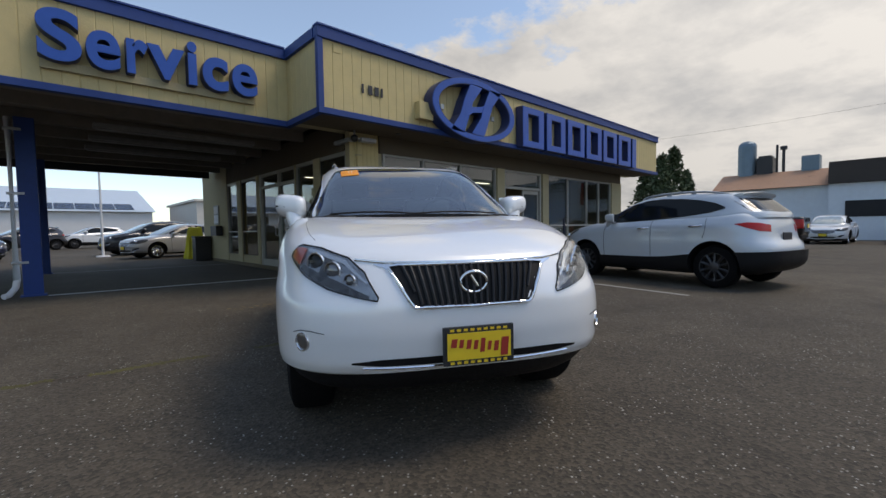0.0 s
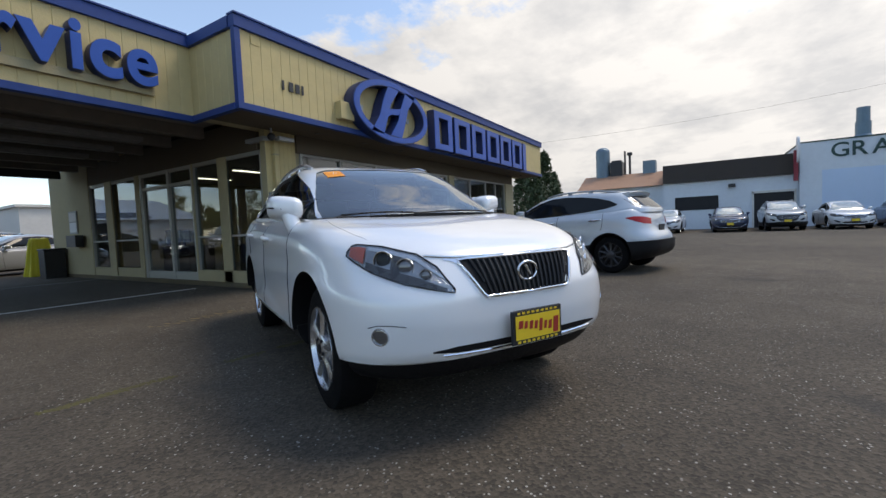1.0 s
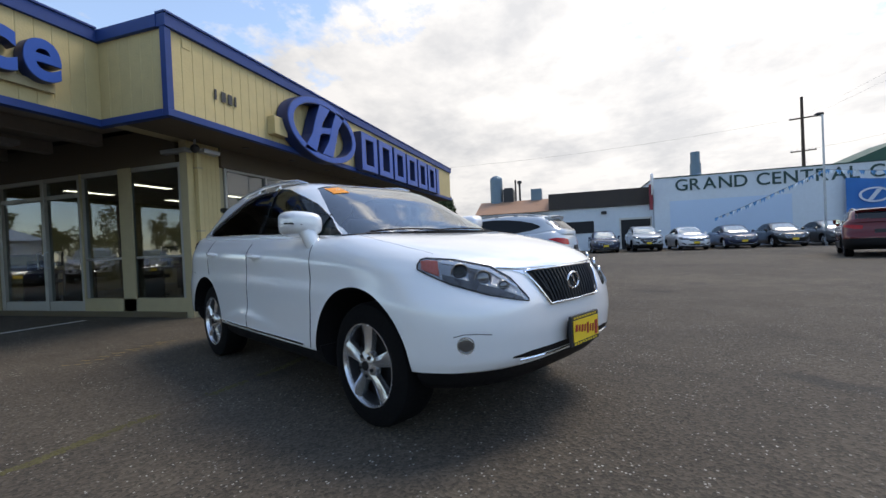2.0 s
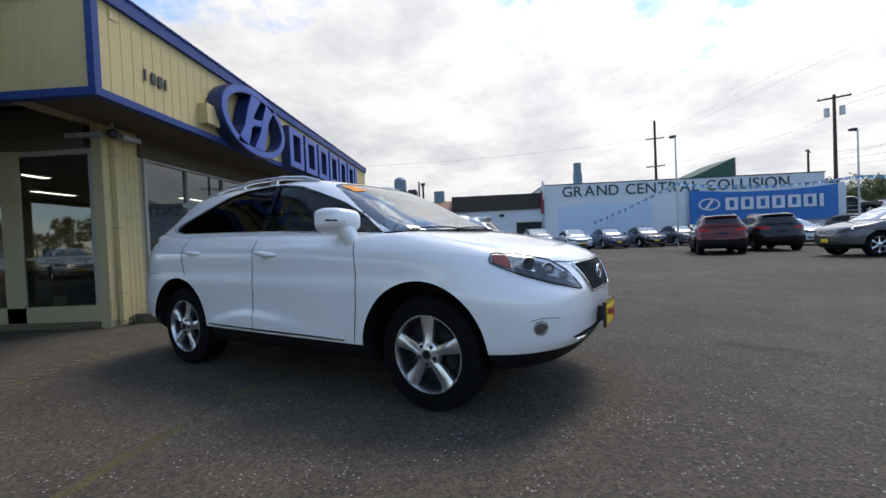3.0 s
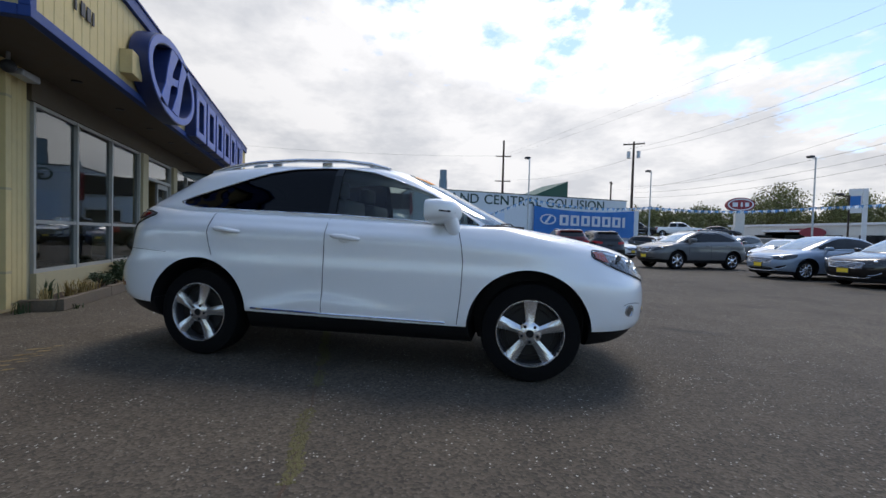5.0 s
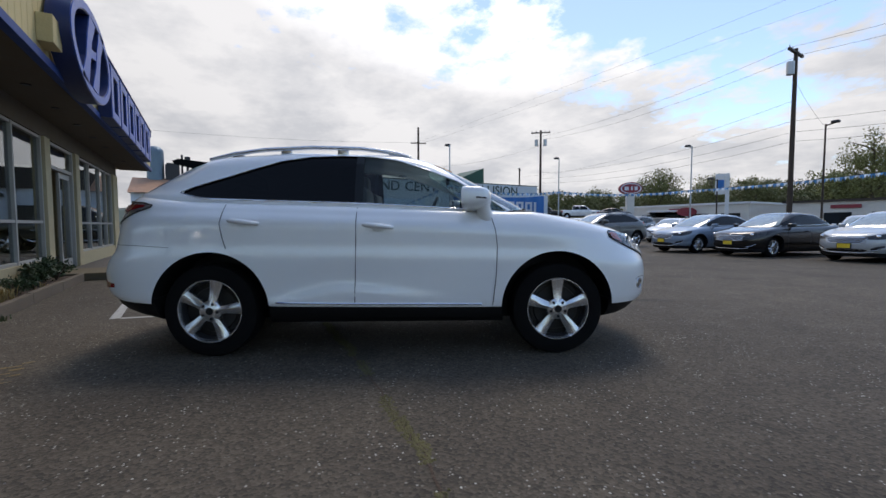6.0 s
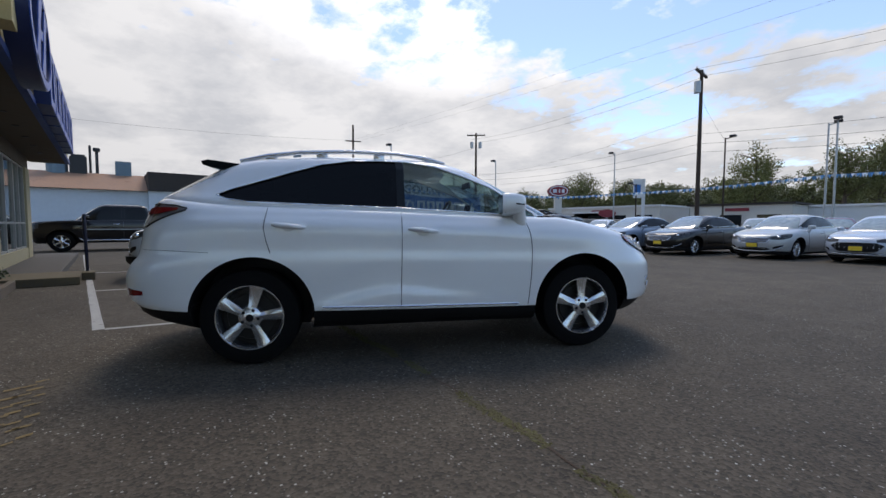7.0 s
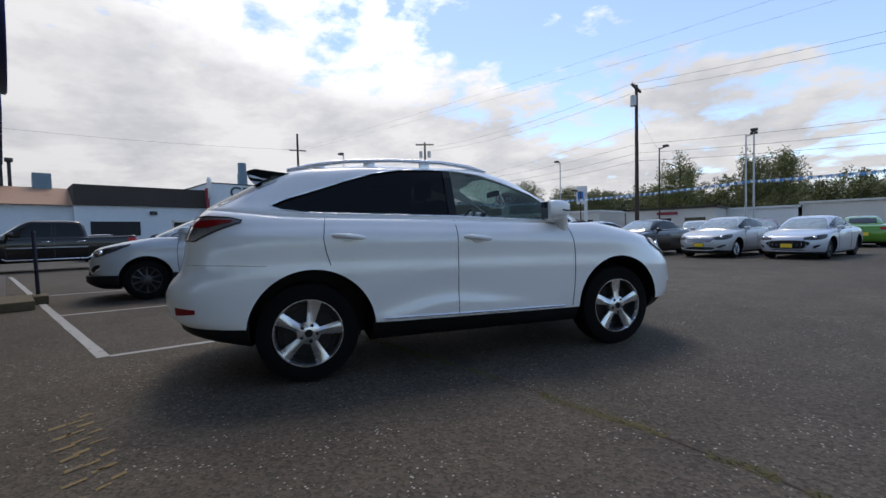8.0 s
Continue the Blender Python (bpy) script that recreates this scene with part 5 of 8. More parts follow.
WIDECROSS = scaled(CROSSOVER, 1.02, 1.0, 0.965, wheel_r=0.375, rim_r=0.255, arch_r=0.43, spokes=6, spoke_w=(0.02, 0.03), slats=0, bars=5, chrome=False, spoiler=None)
SEDAN = dict(
    hero=False, wb=2.78, wheel_r=0.325, rim_r=0.22, track=0.815, tyre_w=0.205, arch_r=0.372, xmf=-0.30, xmr=-2.90, gmf=-1.50, gmr=-1.95, spokes=10, spoke_w=(0.013, 0.017), slats=0, bars=5, chrome=True, chrome_handles=False,
    body=[(0.82, 0.25, 0.235, 0.235, 0.235, -3.68, 0.28, 0.86), (0.89, 0.36, 0.36, 0.36, 0.36, -3.75, 0.38, 0.90), (0.91, 0.48, 0.50, 0.50, 0.50, -3.78, 0.50, 0.915), (0.90, 0.58, 0.62, 0.62, 0.64, -3.79, 0.64, 0.920),
          (0.87, 0.68, 0.74, 0.76, 0.78, -3.77, 0.78, 0.912), (0.80, 0.76, 0.84, 0.87, 0.90, -3.74, 0.90, 0.892), (0.60, 0.83, 0.89, 0.92, 0.95, -3.68, 0.97, 0.862), (0.25, 0.89, 0.92, 0.95, 0.985, -3.50, 1.01, 0.83),
          (-0.10, 0.945, 0.945, 0.965, 1.0, -3.25, 1.035, 0.80), (-0.20, 0.96, 0.955, 0.975, 1.01, -3.10, 1.05, 0.78)],
    cabin=[(-0.16, 0.91, 0.91, 0.93, 0.96, -3.20, 1.00, 0.775), (-0.30, 1.01, 1.0, 1.02, 1.04, -3.10, 1.08, 0.762), (-0.62, 1.17, 1.17, 1.17, 1.18, -2.88, 1.19, 0.70), (-0.92, 1.30, 1.30, 1.31, 1.30, -2.62, 1.30, 0.63),
           (-1.15, 1.385, 1.38, 1.39, 1.37, -2.40, 1.375, 0.57), (-1.30, 1.42, 1.415, 1.425, 1.405, -2.25, 1.405, 0.48), (-1.42, 1.44, 1.438, 1.45, 1.43, -2.10, 1.43, 0.30), (-1.48, 1.447, 1.445, 1.458, 1.44, -2.0, 1.44, 0.1)],
    clad=[(0.70, 0.16, 0.16, 0.16, 0.16, -3.50, 0.20, 0.78), (0.80, 0.20, 0.19, 0.19, 0.19, -3.62, 0.24, 0.83), (0.82, 0.28, 0.26, 0.26, 0.26, -3.68, 0.30, 0.845)],
    dlo_up=[(-2.78, 1.075), (-2.62, 1.15), (-2.40, 1.245), (-2.1, 1.325), (-1.7, 1.362), (-1.35, 1.345), (-1.1, 1.285), (-0.8, 1.175), (-0.5, 1.045), (-0.42, 1.00)],
    dlo_dn=[(-2.78, 1.065), (-2.5, 1.05), (-1.5, 1.02), (-0.42, 0.985)], panes=[(-2.76, -1.60, True), (-1.54, -0.55, True)], pillars=(-1.57,),
    ws_up=[(0.0, 1.372), (0.42, 1.352), (0.50, 1.30), (0.60, 1.13), (0.66, 1.02)], ws_dn=[(0.0, 0.985), (0.66, 0.995)], rw_up=[(0.0, 1.355), (0.46, 1.33)], rw_dn=[(0.0, 1.075), (0.56, 1.085)],
    seams=[[(-0.56, 0.95), (-0.53, 0.75), (-0.54, 0.55), (-0.58, 0.27)], [(-1.57, 0.98), (-1.58, 0.7), (-1.60, 0.27)], [(-2.55, 1.0), (-2.52, 0.85), (-2.42, 0.68)]], handles=[(-1.40, 0.835), (-2.36, 0.865)], mirror=(-0.66, 0.92, 1.02), mirror_k=0.82,
    headlamp=([(0.84, 0.40, 0.715), (0.75, 0.52, 0.745), (0.60, 0.64, 0.785), (0.40, 0.74, 0.815), (0.28, 0.79, 0.815)], [(0.86, 0.40, 0.645), (0.75, 0.56, 0.632), (0.60, 0.70, 0.640), (0.40, 0.80, 0.695), (0.28, 0.82, 0.765)]), bulb=(0.66, 0.60, 0.72),
    taillamp=([(-3.42, 0.86, 0.90), (-3.55, 0.78, 0.915), (-3.70, 0.52, 0.92)], [(-3.42, 0.86, 0.87), (-3.55, 0.79, 0.80), (-3.74, 0.52, 0.79)]),
    grille=([(0.0, 0.700), (0.40, 0.690), (0.47, 0.672)], [(0.0, 0.525), (0.30, 0.530), (0.38, 0.570), (0.47, 0.660)]), bar_r=0.009, intake=([(0.0, 0.385), (0.36, 0.385), (0.46, 0.355)], [(0.0, 0.295), (0.36, 0.298), (0.46, 0.33)]), plate=(0.0, 0.46), rear_plate=0.62,
    scoop=([(0.53, 0.395), (0.62, 0.44), (0.74, 0.475)], [(0.53, 0.345), (0.62, 0.355), (0.74, 0.43)]), lip=[(-0.56, 0.30), (-0.40, 0.272), (0.0, 0.268), (0.40, 0.272), (0.56, 0.30)])
COUPE = scaled(SEDAN, 0.995, 1.0, 0.96, wheel_r=0.335, rim_r=0.245, arch_r=0.38, bars=0, surround=DARKCHROME, surround_label="dark grille surround", panes=[(-2.70, -0.56, True)], pillars=(), handles=[(-1.55, 0.82)], bulb=(0.66, 0.60, 0.69),
               seams=[[(-0.56, 0.92), (-0.53, 0.7), (-0.58, 0.27)], [(-1.85, 0.96), (-1.86, 0.7), (-1.80, 0.27)]], intake=([(0.0, 0.315), (0.36, 0.315), (0.44, 0.31)], [(0.0, 0.29), (0.36, 0.29), (0.44, 0.30)]), rim_mat=WHEELDARK,
               grille=([(0.0, 0.600), (0.42, 0.590), (0.56, 0.525)], [(0.0, 0.345), (0.38, 0.355), (0.46, 0.40), (0.56, 0.505)]), scoop=([(0.62, 0.415), (0.68, 0.45), (0.76, 0.475)], [(0.62, 0.36), (0.68, 0.365), (0.76, 0.43)]))


# ---- ground ----
bm = bmesh.new()
bmesh.ops.create_grid(bm, x_segments=8, y_segments=8, size=1500)
ground = part("ground", bm, ASPHALT)
tagged(ground, "worn grey asphalt lot with pale aggregate", "ground", kind="structure")


def survey(names_before, fx, fy, fz):
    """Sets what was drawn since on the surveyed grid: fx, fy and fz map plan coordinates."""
    done = set()
    for ob in [o for o in scene.objects if o.name not in names_before]:
        top = ob
        while top.parent:
            top = top.parent
        if top.rotation_euler.z or top.rotation_quaternion.z or abs(top.matrix_world[0][1]) > 1e-4:
            if ob is top:
                m = ob.matrix_world.copy()
                m.translation = Vector((fx(m.translation.x), fy(m.translation.y), fz(m.translation.z)))
                ob.matrix_world = m
            continue
        if ob.data is not None and ob.data.name not in done:
            done.add(ob.data.name)
            o = top.matrix_world.translation
            q = Vector((fx(o.x), fy(o.y), fz(o.z)))
            for v in ob.data.vertices:
                w = o + v.co
                v.co = Vector((fx(w.x), fy(w.y), fz(w.z))) - q
    for ob in [o for o in scene.objects if o.name not in names_before and o.parent is None]:
        if abs(ob.matrix_world[0][1]) <= 1e-4 and ob.matrix_world.translation.length > 1e-6:
            o = ob.matrix_world.translation.copy()
            m = ob.matrix_world.copy()
            m.translation = Vector((fx(o.x), fy(o.y), fz(o.z)))
            ob.matrix_world = m


front_x = lambda x: x if x < 3.16 else 3.16 + (x - 3.16) * 0.94


def painted_line(p, q, w, material, label):
    p, q = Vector((*p, 0)), Vector((*q, 0))
    d = (q - p).normalized()
    s = Vector((-d.y, d.x, 0)) * w / 2
    n = max(2, int((q - p).length / 0.35))
    bm = bmesh.new()
    rows = []
    for i in range(n + 1):
        c = p.lerp(q, i / n)
        j = random.uniform(-0.006, 0.006)
        rows.append([bm.verts.new((*(c + s * (1 + j * 20) + Vector((0, 0, 0.004))).xy, 0.004)), bm.verts.new((*(c - s * (1 + j * 12)).xy, 0.004))])
    for a, b in zip(rows, rows[1:]):
        bm.faces.new((a[0], a[1], b[1], b[0]))
    return tagged(part("painted_line", bm, material), label, "road marking", kind="structure")


marked = {o.name for o in scene.objects}
STALL = "worn white parking line on asphalt"
painted_line((4.27, 6.13), (9.95, 6.32), 0.095, LINEWHITE, STALL)
painted_line((10.3, 6.33), (19.2, 6.63), 0.095, LINEWHITE, STALL)
painted_line((4.27, 6.08), (3.45, 2.35), 0.085, LINEWHITE, STALL)
painted_line((7.78, 6.20), (6.98, 2.45), 0.085, LINEWHITE, STALL)
painted_line((11.3, 6.30), (10.5, 2.5), 0.085, LINEWHITE, STALL)
painted_line((-0.32, 10.38), (3.86, 9.86), 0.12, LANEWHITE, "long white line across the service lane")
painted_line((-0.3, 16.0), (4.2, 15.4), 0.07, LINEWHITE, "long white line across the service lane")

survey(marked, front_x, lambda y: y, lambda z: z)

# faded yellow lettering, far too worn to read: bars
mark = root("faded_marking", None, "faded yellow painted marking on asphalt", "road marking", kind="structure")
for i in range(7):
    x0 = 1.62 + i * 0.165
    for k in range(3):
        if random.random() < 0.12:
            continue
        bm = bmesh.new()
        a, L = 6.385 + 0.066 * k + random.uniform(-0.015, 0.015), random.uniform(0.05, 0.10)
        x, w = x0 + random.uniform(-0.03, 0.03) - 0.05 * k, random.uniform(0.022, 0.04)
        bm.faces.new([bm.verts.new(p) for p in ((x, a, 0.004), (x + w, a, 0.004), (x + w - 0.02, a + L, 0.004), (x - 0.02, a + L, 0.004))])
        part("bar", bm, LINEYELLOW, mark)

# mossy crack: a ragged low ridge of moss
bm = bmesh.new()
path = [(-3.2, 4.76), (-1.6, 4.60), (-0.65, 4.53), (-0.24, 4.44), (0.06, 4.37), (0.27, 4.36), (0.88, 4.30), (1.35, 4.23), (2.2, 4.17), (3.4, 4.10), (4.4, 4.06)]
px, py = zip(*path)
for i in range(2100):
    x = random.uniform(-1.0, 3.4)
    thick = 0.5 + 0.5 * noise.noise((x * 1.7, 3, 0)) + 0.25 * noise.noise((x * 7, 1, 0))
    if thick < 0.40 or noise.noise((x * 4.3, 8, 2)) < -0.30 or thick < 0.40 + 0.5 * max(0.0, -0.5 - x):
        continue
    y = np.interp(x, px, py) + 0.035 * noise.noise((x * 3, 0, 5)) + random.gauss(0, 0.011 + 0.016 * thick)
    r = random.uniform(0.005, 0.016) * (0.6 + thick)
    c = [bm.verts.new((x + r * math.cos(a) * random.uniform(0.7, 1.3), y + r * math.sin(a) * random.uniform(0.5, 1.0), 0.001)) for a in (0.3, 1.5, 2.6, 3.9, 5.2)]
    t = bm.verts.new((x, y, random.uniform(0.004, 0.011)))
    for k in range(5):
        bm.faces.new((c[k], c[(k + 1) % 5], t))
tagged(part("moss_strip", bm, MOSS, smooth=60), "dry moss and grit growing along a crack in the asphalt", "moss", kind="stuff")
# open crack below it
bm = bmesh.new()
rows = []
for i in range(120):
    x = -1.8 + 5.6 * i / 119
    y = np.interp(x, px, py) + 0.035 * noise.noise((x * 3, 0, 5)) + 0.012 * noise.noise((x * 11, 0, 9))
    w = 0.006 + 0.007 * abs(noise.noise((x * 5, 2, 2)))
    rows.append((bm.verts.new((x, y - w, 0.003)), bm.verts.new((x, y + w, 0.003))))
for a, b in zip(rows, rows[1:]):
    bm.faces.new((a[0], a[1], b[1], b[0]))
tagged(part("crack", bm, SOIL), "dark crack in the asphalt filled with soil", "crack", kind="structure")

# scattered grit and leaf scraps
bm = bmesh.new()
for i in range(1500):
    x, y = random.uniform(-4, 10), random.uniform(-3, 9)
    r = random.uniform(0.003, 0.008)
    c = Vector((x, y, 0))
    v = [bm.verts.new(c + Vector((r * math.cos(a) * random.uniform(0.6, 1.3), r * math.sin(a), 0))) for a in (0, 2.1, 4.2)]
    t = bm.verts.new(c + Vector((0, 0, r * 0.9)))
    for k in range(3):
        bm.faces.new((v[k], v[(k + 1) % 3], t))
tagged(part("grit", bm, CONCRETE), "small pale grit scattered on the asphalt", "grit", kind="stuff")

# ---- dealership building ----
marked = {o.name for o in scene.objects}
FY, GY, SX = 6.90, 7.76, 4.30       # fascia face, glass line of the front, glass line of the side
EX = 18.05                          # east end of the fascia
ZB, ZT = 3.06, 4.48


def setting(ob, label, category):
    return tagged(ob, label, category, kind="structure")


def siding(name, x0, x1, z0, z1, place, pitch, label, material=BEIGE):
    """Vertical-grooved boards side by side; place(a, d, z) sets them on their wall."""
    n = max(1, round((x1 - x0) / pitch))
    p = (x1 - x0) / n
    bm = bmesh.new()
    lo, hi = [], []
    for i in range(n):
        a = x0 + i * p
        for q, d in ((0.0, 0.004), (0.012, 0.012), (p - 0.012, 0.012), (p, 0.004)):
            lo.append(bm.verts.new(place(a + q if q < 0.05 else a + q, d, z0)))
            hi.append(bm.verts.new(place(a + q, d, z1)))
    for i in range(len(lo) - 1):
        if (lo[i].co - lo[i + 1].co).length > 1e-6:
            bm.faces.new((lo[i], lo[i + 1], hi[i + 1], hi[i]))
    bmesh.ops.remove_doubles(bm, verts=bm.verts, dist=1e-5)
    return setting(part(name, bm, material), label, "wall")


# the fascia: core, boards, blue trims
bm = boxes((3.16, EX, FY + 0.02, GY + 0.35, ZB + 0.02, ZT - 0.02))
setting(part("fascia_core", bm, BEIGEDARK), "beige parapet over the showroom front", "wall")
siding("wall_south", 3.20, EX, ZB + 0.10, ZT - 0.16, lambda a, d, z: (a, FY + 0.012 - d, z), 0.20, "beige grooved boards on the front parapet")
siding("wall_return", FY + 0.05, 8.22, ZB + 0.10, ZT - 0.16, lambda a, d, z: (3.145 - d + 0.012, a, z), 0.20, "beige grooved boards on the parapet's short side")
siding("wall_service", -9.0, 3.15, ZB + 0.10, ZT - 0.16, lambda a, d, z: (a, 8.212 - d, z), 0.20, "beige grooved boards over the service lane")
siding("wall_end", FY, 11.0, ZB + 0.10, ZT - 0.16, lambda a, d, z: (EX + d, a, z), 0.20, "beige grooved boards on the parapet's far end")


def trim(name, *b, label="blue painted parapet trim"):
    return setting(part(name, boxes(*b, bevel=0.006), BLUETRIM), label, "trim")


trim("trim_top", (3.10, EX + 0.06, FY - 0.055, FY + 0.10, ZT - 0.165, ZT + 0.015))
trim("trim_top", (3.085, 3.20, FY + 0.102, 8.15, ZT - 0.165, ZT + 0.015))
trim("trim_top", (-9.0, 3.20, 8.152, 8.30, ZT - 0.165, ZT + 0.015))
trim("trim_top", (EX - 0.05, EX + 0.07, FY + 0.103, 11.0, ZT - 0.165, ZT + 0.015))
trim("trim_bottom", (3.10, EX + 0.05, FY - 0.045, FY + 0.06, ZB, ZB + 0.105))
trim("trim_bottom", (3.095, 3.20, FY + 0.062, 8.155, ZB, ZB + 0.105))
trim("trim_bottom", (-9.0, 3.20, 8.157, 8.28, ZB, ZB + 0.105))
trim("trim_corner", (3.102, 3.205, FY - 0.04, FY + 0.055, ZB + 0.107, ZT - 0.167))
# the joint board line under the cap
trim("trim_cap", (3.09, EX + 0.08, FY - 0.075, FY + 0.11, ZT + 0.017, ZT + 0.05), (-9.0, 3.09, 8.13, 8.31, ZT + 0.017, ZT + 0.05))

# soffits and roof
setting(part("soffit", boxes((3.2, EX - 0.02, FY + 0.06, 7.79, ZB + 0.0, ZB + 0.02)), SOFFIT), "brown plywood soffit over the walk", "soffit")
bm = boxes((3.2, EX, 7.9, 19.0, ZT - 0.25, ZT - 0.10))
setting(part("roof", bm, ROOFDARK), "flat felt roof", "roof")
for i in range(9):
    x = 5.2 + 1.45 * i
    bm = bmesh.new()
    cyl(bm, (x, 7.35, ZB - 0.012), (x, 7.35, ZB + 0.005), 0.06, 0.06, 14)
    tagged(part("soffit_light", bm, BLACKMETAL), "small dark recessed soffit light", "light", "soffit lights")

# service canopy underside with deep beams
setting(part("canopy_deck", boxes((-9.0, 4.1, 8.3, 17.4, 3.34, 3.42)), CANOPY), "dark underside of the service canopy", "ceiling")
setting(part("canopy_roof", boxes((-9.0, 3.19, 8.32, 17.5, 3.43, ZT - 0.18)), ROOFDARK), "flat canopy roof", "roof")
for i, y in enumerate((9.6, 10.9, 12.2, 13.5, 14.8, 16.1)):
    setting(part("canopy_beam", boxes((-9.0, 4.1, y - 0.09, y + 0.09, 3.12, 3.338), bevel=0.006), CANOPY), "dark beam under the canopy", "beam")
setting(part("canopy_edge", boxes((-9.0, 4.1, 17.38, 17.5, 3.05, 3.43)), BLACKMETAL), "dark rear edge of the canopy", "trim")
setting(part("canopy_edge", boxes((-9.0, 3.18, 8.28, 8.42, 3.06, 3.339)), CANOPY), "dark front edge beam of the canopy", "trim")
for y in (10.25, 11.55, 12.85):
    l = root("canopy_light", pose(1.8, y, 3.12), "long unlit fluorescent trough under the canopy", "light", "canopy lights")
    part("housing", boxes((-1.4, 1.4, -0.11, 0.11, -0.09, 0.0), bevel=0.015), TROUGH, l)
    part("diffuser", boxes((-1.35, 1.35, -0.08, 0.08, -0.115, -0.091), bevel=0.008), TROUGH, l)
for x, y in ((-0.50, 10.58), (-0.42, 16.0)):
    p = root("canopy_post", pose(x, y, 0), "blue painted steel canopy post", "post", "canopy posts")
    part("shaft", boxes((-0.13, 0.13, -0.09, 0.09, 0.0, 3.12), bevel=0.012), BLUETRIM, p)
    part("foot", boxes((-0.17, 0.17, -0.13, 0.13, 0.0, 0.025)), BLUETRIM, p)
pipe = root("downspout", pose(-0.70, 10.50, 0), "white painted downspout beside the canopy post", "pipe")
bm = bmesh.new()
tube(bm, [(0, 0, 3.1), (0, 0, 0.30), (-0.02, -0.03, 0.17), (-0.10, -0.12, 0.06), (-0.16, -0.18, 0.045)], 0.048, 10)
part("pipe", bm, WHITEPLAIN, pipe, smooth=50)
for z in (0.6, 1.8, 2.9):
    part("strap", boxes((-0.06, 0.16, -0.055, 0.055, z - 0.02, z + 0.02)), STEEL, pipe)

# side wall of the showroom towards the service lane
setting(part("wall_west", boxes((SX - 0.02, SX + 0.18, 16.0, 19.05, 0.0, 3.338), bevel=0.004), BEIGEDARK), "plain beige wall beside the service lane", "wall")
setting(part("wall_west_head", boxes((SX, SX + 0.16, 8.10, 16.0, 2.72, 3.338)), SOFFIT), "brown head above the side glazing", "wall")
setting(part("wall_west_base", boxes((SX - 0.03, SX + 0.16, 7.96, 10.42, 0.10, 0.34), bevel=0.006), BEIGEDARK), "low beige base under the side glazing", "wall")
setting(part("wall_west_base", boxes((SX, SX + 0.16, 13.12, 16.0, 0.10, 0.34)), BEIGEDARK), "low beige base under the side glazing", "wall")
setting(part("plinth", boxes((SX - 0.06, SX + 0.2, 7.96, 19.1, 0.0, 0.099), bevel=0.01), KERBYEL), "dark worn concrete plinth", "plinth")


def window(name, label, frames, panes, frame_mat=ALU):
    w = root(name, None, label, "window", kind="structure")
    for f in frames:
        part("window_frame", boxes(f, bevel=0.004), frame_mat, w)
    for p in panes:
        ob = part("pane", boxes(p), SHOPGLASS, w)
        ob.visible_shadow = False
    return w


sg = (SX + 0.06, SX + 0.066)
ys = [8.00, 9.27, 10.48, 11.53, 12.86, 14.70, 16.0]
frames = [(SX, SX + 0.12, y - w, y + w, 0.10 if 10 < y < 13.4 else 0.34, 2.72) for y, w in zip(ys, (0.05, 0.05, 0.06, 0.05, 0.06, 0.05, 0.04))]
frames += [(SX + 0.01, SX + 0.11, a, b, 1.06, 1.10) for a, b in ((8.06, 9.12), (9.43, 10.40), (13.12, 14.5), (14.9, 15.96))]
frames += [(SX + 0.01, SX + 0.11, a, b, 0.10, 0.28) for a, b in ((10.55, 11.47), (11.59, 12.79))]
frames += [(SX + 0.01, SX + 0.11, a, b, 2.30, 2.38) for a, b in ((10.55, 11.47), (11.59, 12.79))]
frames += [(SX + 0.01, SX + 0.11, a + 0.06, b - 0.06, 2.64, 2.72) for a, b in zip(ys, ys[1:])]
for y0, y1 in ((9.12, 9.43), (10.40, 10.44), (12.92, 13.12), (14.50, 14.90)):
    setting(part("glazing_pier", boxes((SX - 0.03, SX - 0.002, y0, y1, 0.10, 2.72), bevel=0.004), BEIGEDARK), "narrow beige pier in the side glazing", "wall")
window("window_west", "tall aluminium glazing and glass doors beside the service lane", frames, [(*sg, a + 0.03, b - 0.03, 0.10, 2.66) for a, b in zip(ys, ys[1:])])
for y in (11.43, 11.63):
    bm = bmesh.new()
    tube(bm, [(SX - 0.0, y, 0.95), (SX - 0.07, y, 0.97), (SX - 0.07, y, 1.25), (SX - 0.0, y, 1.27)], 0.014, 8)
    setting(part("door_pull", bm, STEEL, smooth=50), "steel pull bar on a glass door", "door handle")
dark = root("wall_notice_board", pose(SX - 0.03, 17.2, 0), "small framed notice and dark box on the beige wall", "notice board")
part("frame", boxes((-0.03, 0.005, -0.30, 0.30, 1.35, 2.05), bevel=0.005), ALU, dark)
part("sheet", boxes((-0.036, -0.031, -0.25, 0.25, 1.40, 1.70)), WHITEPLAIN, dark)
part("sheet", boxes((-0.036, -0.031, -0.25, 0.25, 1.74, 2.00)), GREYWALL, dark)
part("drop_box", boxes((-0.26, -0.038, -0.75, -0.05, 0.95, 1.30), bevel=0.01), BLACKMETAL, dark)

